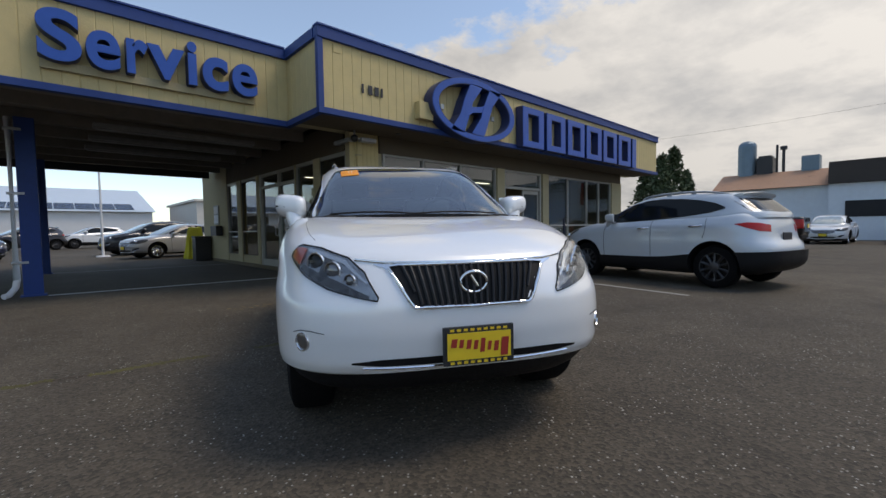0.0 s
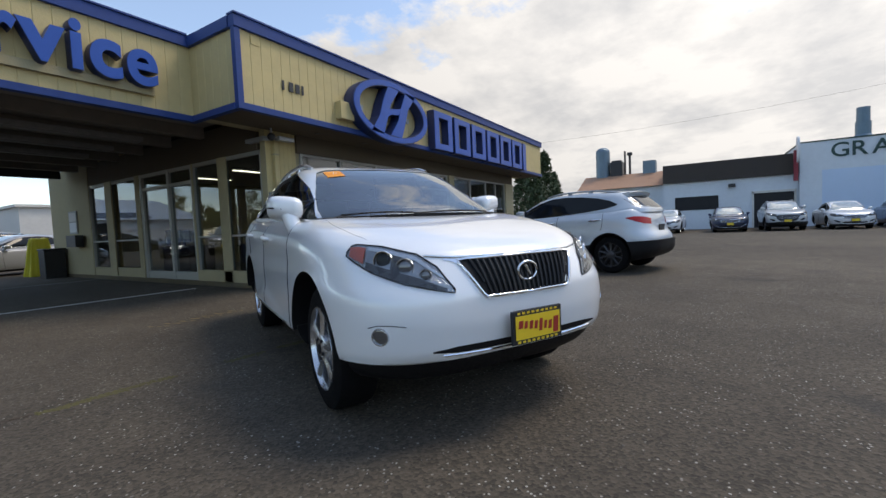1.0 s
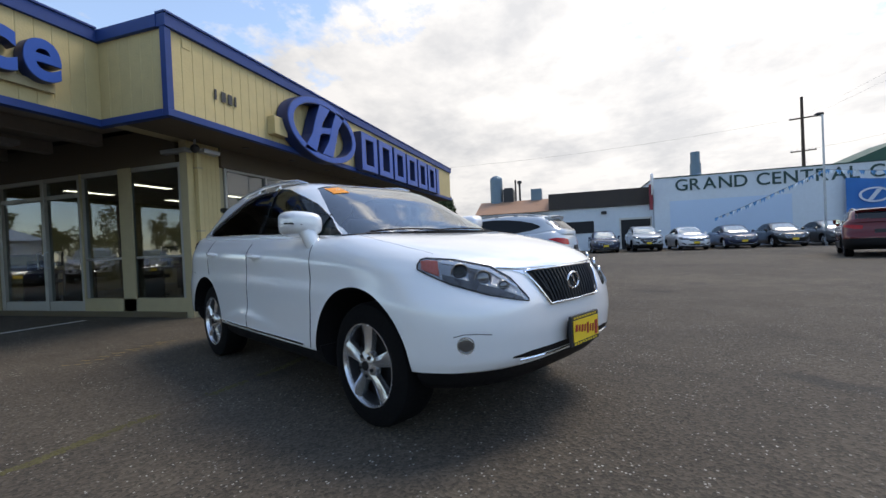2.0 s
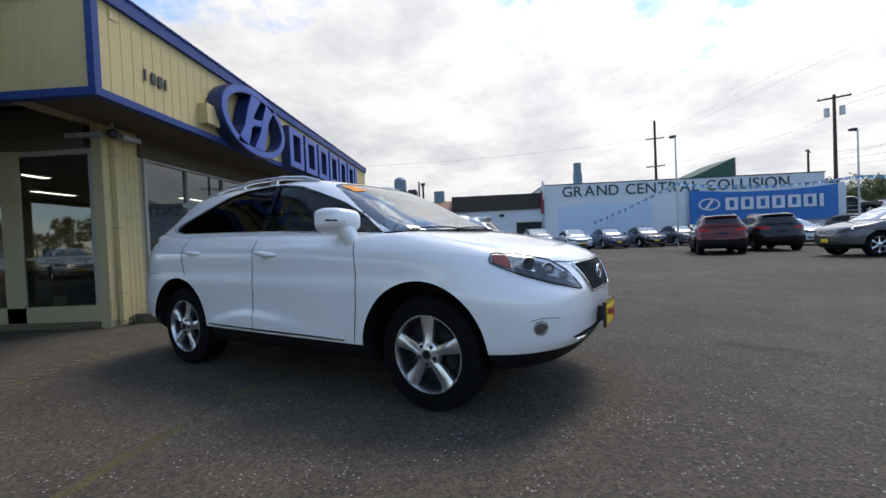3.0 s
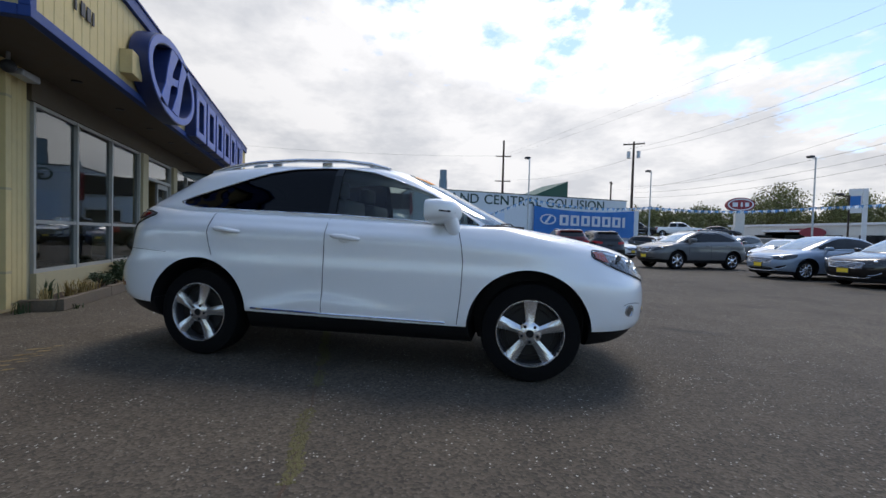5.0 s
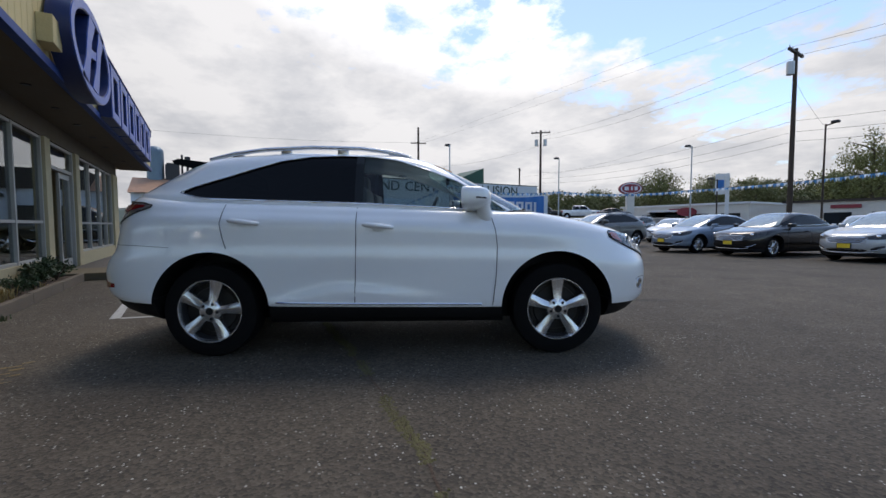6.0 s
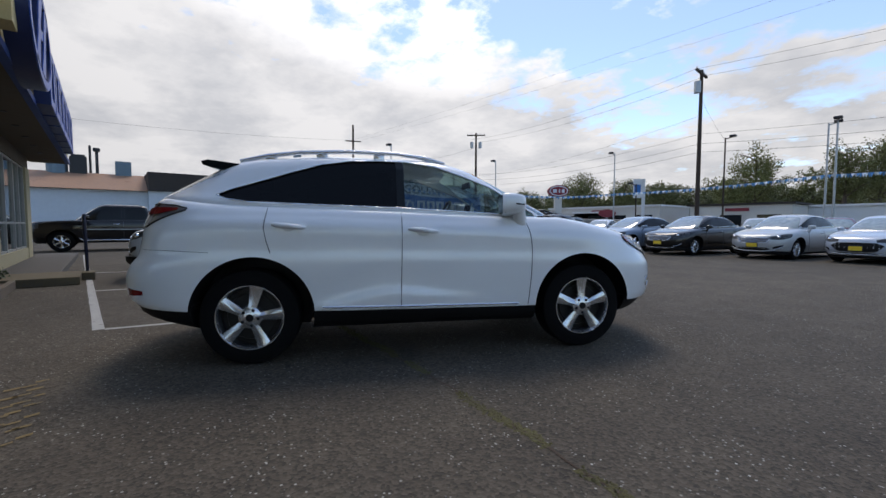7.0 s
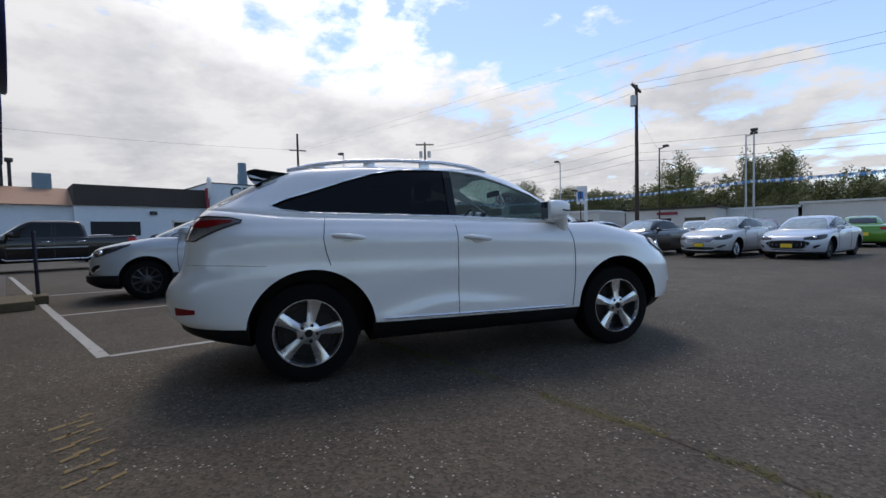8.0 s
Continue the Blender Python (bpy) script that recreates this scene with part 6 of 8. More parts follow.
# front: boarded corner pier, windows, posts, door
siding("wall_pier", 4.262, 4.99, 0.10, ZB, lambda a, d, z: (a, GY + 0.04 - d, z), 0.10, "yellow-beige grooved boards on the corner pier", BEIGE)
setting(part("pier_core", boxes((4.262, 5.08, GY + 0.042, 7.955, 0.0, ZB + 0.05)), BEIGEDARK), "beige corner pier", "wall")
gut = root("downspout", pose(4.44, GY - 0.02, 0), "beige downspout on the corner pier", "pipe")
bm = bmesh.new()
box(bm, -0.045, 0.045, -0.04, 0.04, 0.06, 2.95, 0.008)
part("pipe", bm, BEIGE, gut)
for z in (0.5, 1.5, 2.6):
    part("strap", boxes((-0.055, 0.055, -0.045, 0.06, z - 0.015, z + 0.015)), BEIGEDARK, gut)
setting(part("wall_head", boxes((4.99, 16.75, GY - 0.02, GY + 0.16, 2.70, ZB - 0.002)), SOFFIT), "brown head above the shop windows", "wall")
setting(part("wall_base", boxes((5.08, 9.30, GY - 0.03, GY + 0.16, 0.0, 0.43), bevel=0.005), BEIGEDARK), "low beige base under the shop windows", "wall")
setting(part("wall_base", boxes((11.55, 16.3, GY - 0.03, GY + 0.16, 0.0, 0.43), bevel=0.005), BEIGEDARK), "low beige base under the shop windows", "wall")
for x0, x1 in ((8.97, 9.30), (11.22, 11.55), (15.95, 16.75)):
    setting(part("window_pier", boxes((x0, x1, GY - 0.05, GY + 0.17, 0.0, 2.70), bevel=0.006), BEIGEDARK), "beige pier between the shop windows", "wall")
setting(part("wall_east", boxes((16.60, 16.75, GY + 0.18, 18.6, 0.0, ZT - 0.26)), BEIGEDARK), "beige end wall", "wall")
setting(part("wall_north", boxes((4.5, 16.6, 18.45, 18.6, 0.0, ZT - 0.26)), BEIGEDARK), "beige rear wall", "wall")


def front_window(name, xs):
    fr = [(x - 0.028, x + 0.028, GY + 0.0, GY + 0.10, 0.43, 2.70) for x in xs]
    for a, b in zip(xs, xs[1:]):
        fr += [(a + 0.03, b - 0.03, GY + 0.01, GY + 0.09, z, z + 0.05) for z in (0.43, 1.10, 2.65)]
    pn = []
    for a, b in zip(xs, xs[1:]):
        pn += [(a + 0.02, b - 0.02, GY + 0.045, GY + 0.051, 0.46, 1.11), (a + 0.02, b - 0.02, GY + 0.045, GY + 0.051, 1.14, 2.66)]
    return window(name, "tall shop window in aluminium frames", fr, pn)


front_window("window_1", [5.11, 6.27, 7.55, 8.94])
front_window("window_2", [11.58, 12.80, 14.10, 15.00, 15.92])
door = root("door_1", None, "glazed showroom door standing open below a transom", "door", kind="structure")
for f in ((9.33, 9.40, GY, GY + 0.1, 0.14, 2.70), (11.12, 11.19, GY, GY + 0.1, 0.14, 2.70), (9.40, 11.12, GY + 0.01, GY + 0.09, 2.18, 2.25), (9.40, 11.12, GY + 0.01, GY + 0.09, 2.64, 2.70)):
    part("door_frame", boxes(f, bevel=0.004), ALU, door)
part("pane", boxes((9.40, 11.12, GY + 0.045, GY + 0.051, 2.25, 2.64)), SHOPGLASS, door).visible_shadow = False
leaf = part("door_leaf", boxes((10.30, 10.36, GY + 0.06, GY + 0.11, 0.16, 2.17), (11.06, 11.115, GY + 0.06, GY + 0.11, 0.16, 2.17), (10.361, 11.059, GY + 0.06, GY + 0.11, 0.16, 0.34), (10.361, 11.059, GY + 0.06, GY + 0.11, 2.06, 2.17)), ALU, door)
part("pane", boxes((10.36, 11.06, GY + 0.08, GY + 0.086, 0.34, 2.06)), SHOPGLASS, leaf).visible_shadow = False

# showroom inside: floor, ceiling, tubes, back partition, desks
setting(part("showroom_floor", boxes((4.63, 16.6, GY + 0.1, 18.4, 0.004, 0.10)), FLOORTILE), "tiled showroom floor", "floor")
setting(part("ceiling", boxes((4.60, 16.6, GY + 0.17, 18.4, 2.95, 3.0)), mat("ceiling_tile", (0.5, 0.48, 0.44), 0.9, vary=0.08)), "pale showroom ceiling", "ceiling")
setting(part("partition", boxes((4.6, 16.5, 15.6, 15.7, 0.1, 2.95)), BEIGEDARK), "beige partition at the back of the showroom", "wall")
for x in (6.9, 9.9, 12.9):
    for y in (11.8, 13.9):
        l = root("ceiling_light", pose(x, y, 2.95), "lit fluorescent ceiling light", "light", "showroom ceiling lights")
        part("housing", boxes((-0.65, 0.65, -0.12, 0.12, -0.05, 0.0)), WHITEPLAIN, l)
        part("tube", boxes((-0.62, 0.62, -0.08, 0.08, -0.062, -0.051)), TUBE, l)
for x, y, rz in ((6.4, 10.6, 10), (9.4, 12.6, -20), (13.2, 10.8, 5), (5.6, 13.2, 90)):
    d = root("desk", pose(x, y, 0.10, 0, 0, rz), "dark office desk in the showroom", "desk", "showroom desks")
    part("top", boxes((-0.75, 0.75, -0.38, 0.38, 0.70, 0.74), bevel=0.006), TIMBER, d)
    for sx in (-0.68, 0.68):
        part("side_panel", boxes((sx - 0.02, sx + 0.02, -0.34, 0.34, 0.0, 0.70)), TIMBER, d)
    part("monitor", boxes((-0.26, 0.26, 0.05, 0.09, 0.86, 1.20), (-0.03, 0.03, 0.08, 0.12, 0.741, 0.95), (-0.12, 0.12, 0.0, 0.16, 0.741, 0.752)), BLACKMETAL, d)
    c = root("office_chair", pose(x + 0.2, y + 0.8, 0.10, 0, 0, rz + 20), "dark office chair behind a desk", "chair", "showroom chairs")
    part("seat", boxes((-0.24, 0.24, -0.24, 0.24, 0.44, 0.52), bevel=0.03), BLACKMETAL, c)
    part("backrest", boxes((-0.22, 0.22, 0.20, 0.27, 0.56, 1.0), bevel=0.03), BLACKMETAL, c)
    part("stem", cyl(bmesh.new(), (0, 0, 0.03), (0, 0, 0.44), 0.03), STEEL, c)
    part("foot", boxes((-0.28, 0.28, -0.03, 0.03, 0.0, 0.05), (-0.03, 0.03, -0.28, 0.28, 0.0, 0.049)), BLACKMETAL, c)

# floodlights and junction at the corner under the soffit
fl = root("floodlight", pose(4.28, 7.62, ZB - 0.16), "twin pale grey floodlights under the corner soffit", "light")
part("bracket", cyl(bmesh.new(), (0, 0, 0.0), (0, 0, 0.16), 0.02), STEEL, fl)
bm = bmesh.new()
ball(bm, (0, 0, 0), (0.075, 0.075, 0.075), 14, 10)
part("junction", bm, BLACKMETAL, fl, smooth=60)
part("lamp_head", boxes((-0.09, 0.07, 0.13, 0.68, -0.045, 0.03), bevel=0.015), STEEL, fl)
part("lamp_arm", cyl(bmesh.new(), (0, 0, 0), (0, 0.14, 0), 0.016), STEEL, fl)
part("lamp_head", boxes((0.13, 0.50, -0.07, 0.07, -0.05, 0.03), bevel=0.015), STEEL, fl)
part("lamp_arm", cyl(bmesh.new(), (0, 0, 0), (0.14, 0, 0), 0.016), STEEL, fl)
# small boxes on the fascia
setting(part("sign_box", boxes((5.28, 5.66, FY - 0.16, FY + 0.0, 3.28, 3.62), bevel=0.01), BEIGE), "beige junction box beside the oval sign", "box")
setting(part("fascia_patch", boxes((3.42, 3.56, FY - 0.012, FY + 0.01, 4.14, 4.28)), BEIGE), "small square vent cover on the parapet", "vent")

# house number as plain bars
num = root("house_number", pose(3.99, FY - 0.012, 3.55), "small dark house number on the parapet, not legible", "number")
for i in range(4):
    x = 0.145 * i
    part("digit_bar", boxes((x, x + (0.045 if i in (0, 3) else 0.095), -0.012, 0.0, 0.0, 0.165), bevel=0.004), BLACKMETAL, num)


# ---- signs on the parapet ----
def ellipse(a, b, n=48, ph=0.0):
    return [(a * math.cos(2 * math.pi * k / n + ph), b * math.sin(2 * math.pi * k / n + ph)) for k in range(n)]


def ring_slab(bm, outer, inner, to3d, thick):
    n = len(outer)
    o0, o1 = [bm.verts.new(to3d(a, b, 0)) for a, b in outer], [bm.verts.new(to3d(a, b, thick)) for a, b in outer]
    i0, i1 = [bm.verts.new(to3d(a, b, 0)) for a, b in inner], [bm.verts.new(to3d(a, b, thick)) for a, b in inner]
    for k in range(n):
        j = (k + 1) % n
        bm.faces.new((o0[k], o0[j], o1[j], o1[k]))
        bm.faces.new((i0[k], i1[k], i1[j], i0[j]))
        bm.faces.new((o1[k], o1[j], i1[j], i1[k]))
        bm.faces.new((o0[k], i0[k], i0[j], o0[j]))
    return bm


oval = root("oval_sign", pose(6.90, FY - 0.03, 3.66), "big blue oval channel sign on the parapet", "sign")
to = lambda a, b, d: (a, -d, b)
part("ring", ring_slab(bmesh.new(), ellipse(1.385, 0.67), ellipse(1.18, 0.53), to, 0.24), SIGNSIDE, oval, smooth=40)
part("ring_face", ring_slab(bmesh.new(), ellipse(1.365, 0.655), ellipse(1.20, 0.545), lambda a, b, d: (a, -0.241 - d, b), 0.012), SIGNBLUE, oval, smooth=40)
for dx in (-1, 1):
    # slanted bar that flares towards the ring
    o = [(0.34 * dx - 0.52, -0.52), (0.34 * dx - 0.10, -0.54), (0.34 * dx + 0.06, -0.18), (0.34 * dx + 0.20, 0.16), (0.34 * dx + 0.52, 0.52), (0.34 * dx + 0.12, 0.54), (0.34 * dx - 0.08, 0.18), (0.34 * dx - 0.22, -0.16)]
    st = part("slanted_bar", slab(bmesh.new(), o, to, 0.24), SIGNSIDE, oval)
    part("bar_face", slab(bmesh.new(), [(a * 0.985, b * 0.985) for a, b in o], lambda a, b, d: (a, -0.241 - d, b), 0.012), SIGNBLUE, st)
o = [(-0.42, -0.22), (-0.12, -0.06), (0.16, -0.02), (0.42, -0.08), (0.42, 0.20), (0.12, 0.10), (-0.16, 0.06), (-0.42, -0.04)]
st = part("link_bar", slab(bmesh.new(), o, lambda a, b, d: (a, -0.003 - d, b), 0.23), SIGNSIDE, oval)
part("bar_face", slab(bmesh.new(), o, lambda a, b, d: (a, -0.234 - d, b), 0.012), SIGNBLUE, st)
for a in (-0.9, 0.8):
    part("standoff", boxes((a, a + 0.1, 0.0, 0.03, -0.05, 0.05)), STEEL, oval)
# plain upright shapes in place of the maker's name
row = root("letter_row_sign", pose(8.69, FY - 0.02, 3.10), "row of seven plain blue channel shapes on the parapet", "sign")
x = 0.0
for i, w in enumerate((0.96, 0.96, 0.96, 0.96, 0.96, 0.96, 0.32)):
    st = 0.25
    if w > 0.5:
        bars = [(x, x + st, -0.20, 0.0, 0.0, 1.0), (x + w - st, x + w, -0.20, 0.0, 0.0, 1.0), (x + st, x + w - st, -0.20, 0.0, 0.0, 0.17), (x + st, x + w - st, -0.20, 0.0, 0.83, 1.0)]
    else:
        bars = [(x, x + w, -0.20, 0.0, 0.0, 1.0)]
    body = part("channel_shape", boxes(*bars), SIGNSIDE, row)
    part("face", boxes(*[(a - (0.008 if 0 < a - x < w / 2 and b - a > 0.3 else -0.010), b - (0.010 if b - a < 0.32 else -0.008), -0.215, -0.202, z0 + 0.010, z1 - 0.010) for a, b, _, _, z0, z1 in bars]), SIGNBLUE, body)
    x += w + 0.13
part("raceway", boxes((0.0, x - 0.12, 0.0, 0.018, 0.44, 0.54)), BEIGE, row)

svc = root("service_sign", pose(-0.27, 8.19, 3.46), "blue channel letters reading Service on the parapet", "sign")
# each letter's span along the wall, its foot and its height
for ch, a0, a1, h0, h1 in (("S", 0.0, 0.46, -0.02, 0.69), ("e", 0.50, 0.89, -0.02, 0.53), ("r", 0.955, 1.225, 0.0, 0.52), ("v", 1.205, 1.70, 0.0, 0.51), ("i", 1.735, 1.875, 0.0, 0.69), ("c", 1.945, 2.335, -0.02, 0.53), ("e", 2.39, 2.81, -0.02, 0.53)):
    lt = None
    for depth, y0, edge, m in ((0.17, -0.09, 0.0, SIGNSIDE), (0.012, -0.184, 0.004, SIGNBLUE)):
        bm = text_mesh(ch, 0.95, depth, heavy=0.030 if ch != "e" else 0.020)
        lo, hi = min(v.co.x for v in bm.verts), max(v.co.x for v in bm.verts)
        dn_, up_ = min(v.co.y for v in bm.verts), max(v.co.y for v in bm.verts)
        for v in bm.verts:
            u, w = (v.co.x - lo) / (hi - lo), (v.co.y - dn_) / (up_ - dn_)
            v.co = Vector((a0 + edge + (a1 - a0 - 2 * edge) * u, y0 + v.co.z, h0 + edge + (h1 - h0 - 2 * edge) * w))
        if lt is None:
            lt = part("letter", bm, m, svc)
        else:
            part("letter_face", bm, m, lt)
part("raceway", boxes((0.02, 2.80, -0.05, 0.0, -0.10, 0.02)), BEIGEDARK, svc)


# ---- walk, planter ----
setting(part("walk_kerb", boxes((9.72, 10.28, 6.22, 6.42, 0.0, 0.15), (8.95, 10.28, 6.421, 7.70, 0.0, 0.148), bevel=0.015), KERBYEL), "worn painted concrete kerb of the entrance walk", "kerb")
setting(part("walk", boxes((10.285, 18.2, 6.75, 7.72, 0.0, 0.14), bevel=0.01), PAVING), "raised concrete walk along the showroom", "walk")
post = root("bollard_post", pose(10.12, 6.34, 0.15), "thin dark steel post on the kerb", "post")
part("shaft", cyl(bmesh.new(), (0, 0, 0), (-0.02, 0.02, 1.12), 0.03, 0.03, 12), POSTPAINT, post, smooth=50)
part("cap", cyl(bmesh.new(), (-0.02, 0.02, 1.12), (-0.02, 0.02, 1.15), 0.038, 0.026, 12), POSTPAINT, post)
pl = root("planter", None, "low timber-edged planting bed below the shop windows", "planter", kind="structure")
for i, (x0, x1) in enumerate(((4.60, 6.02), (6.03, 7.45), (7.46, 8.90))):
    part("edge_board", boxes((x0, x1, 7.23, 7.31, 0.0, 0.15 + 0.008 * (i % 2)), bevel=0.008), TIMBER, pl)
part("edge_board", boxes((4.60, 4.68, 7.315, 7.70, 0.0, 0.14), bevel=0.008), TIMBER, pl)
bm = bmesh.new()
bmesh.ops.create_grid(bm, x_segments=60, y_segments=8, size=0.5)
for v in bm.verts:
    x, y = 6.79 + v.co.x * 4.2, 7.52 + v.co.y * 0.42
    v.co = Vector((x, y, 0.10 + 0.03 * noise.noise((x * 4, y * 4, 0)) + 0.015 * noise.noise((x * 15, y * 15, 0))))
part("mulch", bm, SOIL, pl, smooth=60)


def leaf_quad(bm, c, L, w, up):
    """One folded leaf of four triangles."""
    d = Vector((random.gauss(0, 1), random.gauss(0, 1), random.gauss(0, 1) + up)).normalized()
    s = d.cross(Vector((random.gauss(0, 1), random.gauss(0, 1), random.gauss(0, 1)))).normalized()
    n = d.cross(s)
    a, b = bm.verts.new(c), bm.verts.new(c + d * L)
    l, r = bm.verts.new(c + d * L * 0.5 + s * w + n * w * 0.3), bm.verts.new(c + d * L * 0.5 - s * w + n * w * 0.3)
    bm.faces.new((a, l, b))
    bm.faces.new((a, b, r))


def shrub(x, y, z, rx, ry, h, count, leaf, label):
    p = root("shrub", pose(x, y, z), label, "shrub", "planter shrubs")
    bm = bmesh.new()
    for k in range(7):
        a = random.uniform(0, 6.28)
        tube(bm, [(0, 0, 0), (0.3 * rx * math.cos(a), 0.3 * ry * math.sin(a), h * 0.4), (0.75 * rx * math.cos(a), 0.75 * ry * math.sin(a), h * random.uniform(0.6, 0.9))], [0.010, 0.007, 0.003], 5)
    part("stem", bm, BARK, p)
    bm = bmesh.new()
    clumps = [(Vector((rx * 0.7 * math.cos(a) * q, ry * 0.7 * math.sin(a) * q, h * random.uniform(0.3, 0.85))), random.uniform(0.3, 0.5)) for a, q in ((random.uniform(0, 6.28), math.sqrt(random.random())) for _ in range(16))]
    for i in range(count):
        c, r = random.choice(clumps)
        d = Vector((random.gauss(0, 1), random.gauss(0, 1), random.gauss(0, 1))).normalized() * r * random.uniform(0.5, 1.0)
        q = c + Vector((d.x * rx, d.y * ry, d.z * h * 0.6))
        if q.z > 0.01:
            leaf_quad(bm, q, leaf * random.uniform(0.7, 1.3), leaf * 0.28, 0.4)
    part("foliage", bm, LEAF, p)
    return p


shrub(7.35, 7.50, 0.10, 0.55, 0.26, 0.42, 1500, 0.06, "low dark green shrub in the planting bed")
shrub(8.30, 7.50, 0.10, 0.42, 0.24, 0.36, 1100, 0.06, "low dark green shrub in the planting bed")
shrub(6.45, 7.52, 0.10, 0.34, 0.20, 0.22, 500, 0.05, "small sparse shrub in the planting bed")


def tuft(x, y, z, n, h, material, label):
    p = root("weed_tuft", pose(x, y, z), label, "weed", "weeds")
    bm = bmesh.new()
    for i in range(n):
        a, L = random.uniform(0, 6.28), h * random.uniform(0.5, 1.1)
        b = Vector((random.gauss(0, 0.05), random.gauss(0, 0.03), 0))
        d = Vector((math.cos(a), math.sin(a), 0)) * L * random.uniform(0.2, 0.6)
        s = Vector((-math.sin(a), math.cos(a), 0)) * 0.006
        v = [bm.verts.new(q) for q in (b - s, b + s, b + d * 0.45 + s * 0.8 + Vector((0, 0, L * 0.75)), b + d * 0.45 - s * 0.8 + Vector((0, 0, L * 0.75)), b + d + Vector((0, 0, L * 0.9)))]
        bm.faces.new((v[0], v[1], v[2], v[3]))
        bm.faces.new((v[3], v[2], v[4]))
    part("grass", bm, material, p)


for x, y, n, h, m in ((4.95, 7.55, 40, 0.30, LEAF), (5.30, 7.48, 46, 0.26, DRYGRASS), (5.62, 7.45, 50, 0.24, DRYGRASS), (4.75, 7.50, 26, 0.20, DRYGRASS), (5.95, 7.45, 34, 0.18, DRYGRASS), (4.80, 7.17, 16, 0.10, LEAF), (4.45, 7.60, 20, 0.16, LEAF), (6.9, 7.36, 22, 0.14, DRYGRASS)):
    tuft(x, y, 0.09 if y > 7.3 and x > 4.6 else 0.0, n, h, m, "tuft of weeds and dry grass at the bed's edge")

survey(marked, front_x, lambda y: y, lambda z: z * 0.984)

# ---- neighbouring body shop ----
marked = {o.name for o in scene.objects}
WX = 34.5
bs = root("body_shop", None, "long white workshop, dark green capitals reading GRAND CENTRAL COLLISION", "building")
part("wall", boxes((WX, WX + 18, -28.6, -4.55, 0.0, 5.42)), WHITEWALL, bs)
part("parapet_cap", boxes((WX - 0.05, WX + 18, -28.65, -4.5, 5.421, 5.50)), LETTER, bs)
part("wall_end_return", boxes((WX + 0.3, WX + 10, -30.6, -28.61, 0.0, 4.5)), WHITEWALL, bs)
part("painted_panel", boxes((WX - 0.03, WX - 0.003, -13.9, -5.7, 0.0, 3.58)), PANELWHITE, bs, "pale blue painted panel")
x0 = 0.0
letters = []
for ch in "GRAND CENTRAL COLLISION":
    if ch == " ":
        x0 += 0.42
        continue
    bm = text_mesh(ch, 1.30, 0.05, 1.0, 0.012)
    lo, hi = min(v.co.x for v in bm.verts), max(v.co.x for v in bm.verts)
    letters.append((bm, x0 - lo))
    x0 += hi - lo + 0.15
for bm, at in letters:
    for v in bm.verts:
        v.co = Vector((WX - 0.035 + v.co.z * 0.5, -6.15 - (at + v.co.x) * 19.5 / (x0 - 0.15), 4.36 + v.co.y * 0.98))
    part("letter", bm, LETTER, bs)
bm = bmesh.new()
cyl(bm, (WX + 3, -8.4, 5.4), (WX + 3, -8.4, 6.8), 0.42, 0.42, 14)
cyl(bm, (WX + 3, -8.4, 5.4), (WX + 3, -8.4, 5.95), 0.8, 0.42, 14)
cyl(bm, (WX + 3, -8.4, 6.8), (WX + 3, -8.4, 7.75), 0.36, 0.36, 14)
part("roof_vent", bm, VENTBLUE, bs, "grey-blue roof vent")
bm = bmesh.new()
slab(bm, [(-17.6, 5.4), (-22.5, 7.4), (-22.5, 5.4)], lambda a, b, d: (WX + 2 + d, a, b), 5)
part("green_gable", bm, GREENMETAL, bs, "dark green metal gable behind the parapet")
# gooseneck sign on the corner
bm = bmesh.new()
slab(bm, ellipse(0.9, 0.85, 20), lambda a, b, d: (WX - 0.45 + a * 0.5, -4.45 + d, 5.0 + b), 0.12)
part("round_sign", bm, WHITEPLAIN, bs)
part("sign_drop", boxes((WX - 0.35, WX - 0.06, -4.42, -4.2, 3.0, 5.0)), SIGNRED, bs)

lw = root("workshop_wing", None, "low white workshop with a dark mansard roof", "building")
part("wall", boxes((WX + 0.4, WX + 15, -4.54, 3.75, 0.0, 3.62)), WHITEWALL, lw)
bm = bmesh.new()
slab(bm, [(WX + 0.15, 3.50), (WX + 0.35, 4.88), (WX + 15, 4.9), (WX + 15, 3.5)], lambda a, b, d: (a, -4.53 + d, b), 8.3)
part("roof", bm, ROOFDARK, lw)
part("window", boxes((WX + 0.36, WX + 0.42, 0.1, 2.95, 1.4, 2.40)), DARKVOID, lw, "dark workshop window")
# no opening is cut; the bay's inner shade is a dark panel
part("bay", boxes((WX + 0.36, WX + 0.43, -4.30, -2.05, 0.0, 2.35)), DARKVOID, lw, "workshop bay drawn as a flat near-black panel")
part("bay_frame", boxes((WX + 0.33, WX + 0.44, -4.42, -4.31, 0, 2.5), (WX + 0.33, WX + 0.44, -2.04, -1.93, 0, 2.5), (WX + 0.33, WX + 0.44, -4.42, -1.93, 2.36, 2.5)), GREYWALL, lw)
bm = bmesh.new()
box(bm, WX + 0.05, WX + 0.4, -0.95, -0.5, 2.9, 3.15, 0.05)
part("wall_lamp", bm, BLACKMETAL, lw)
rw = root("rusty_roof_shed", None, "white shed with a rusty metal roof and roof vents", "building")
part("wall", boxes((WX + 1.2, WX + 14, 3.76, 10.4, 0.0, 3.55)), WHITEWALL, rw)
bm = bmesh.new()
slab(bm, [(WX + 0.8, 3.50), (WX + 3.8, 4.86), (WX + 14, 4.86), (WX + 14, 3.5)], lambda a, b, d: (a, 3.76 + d, b), 6.8)
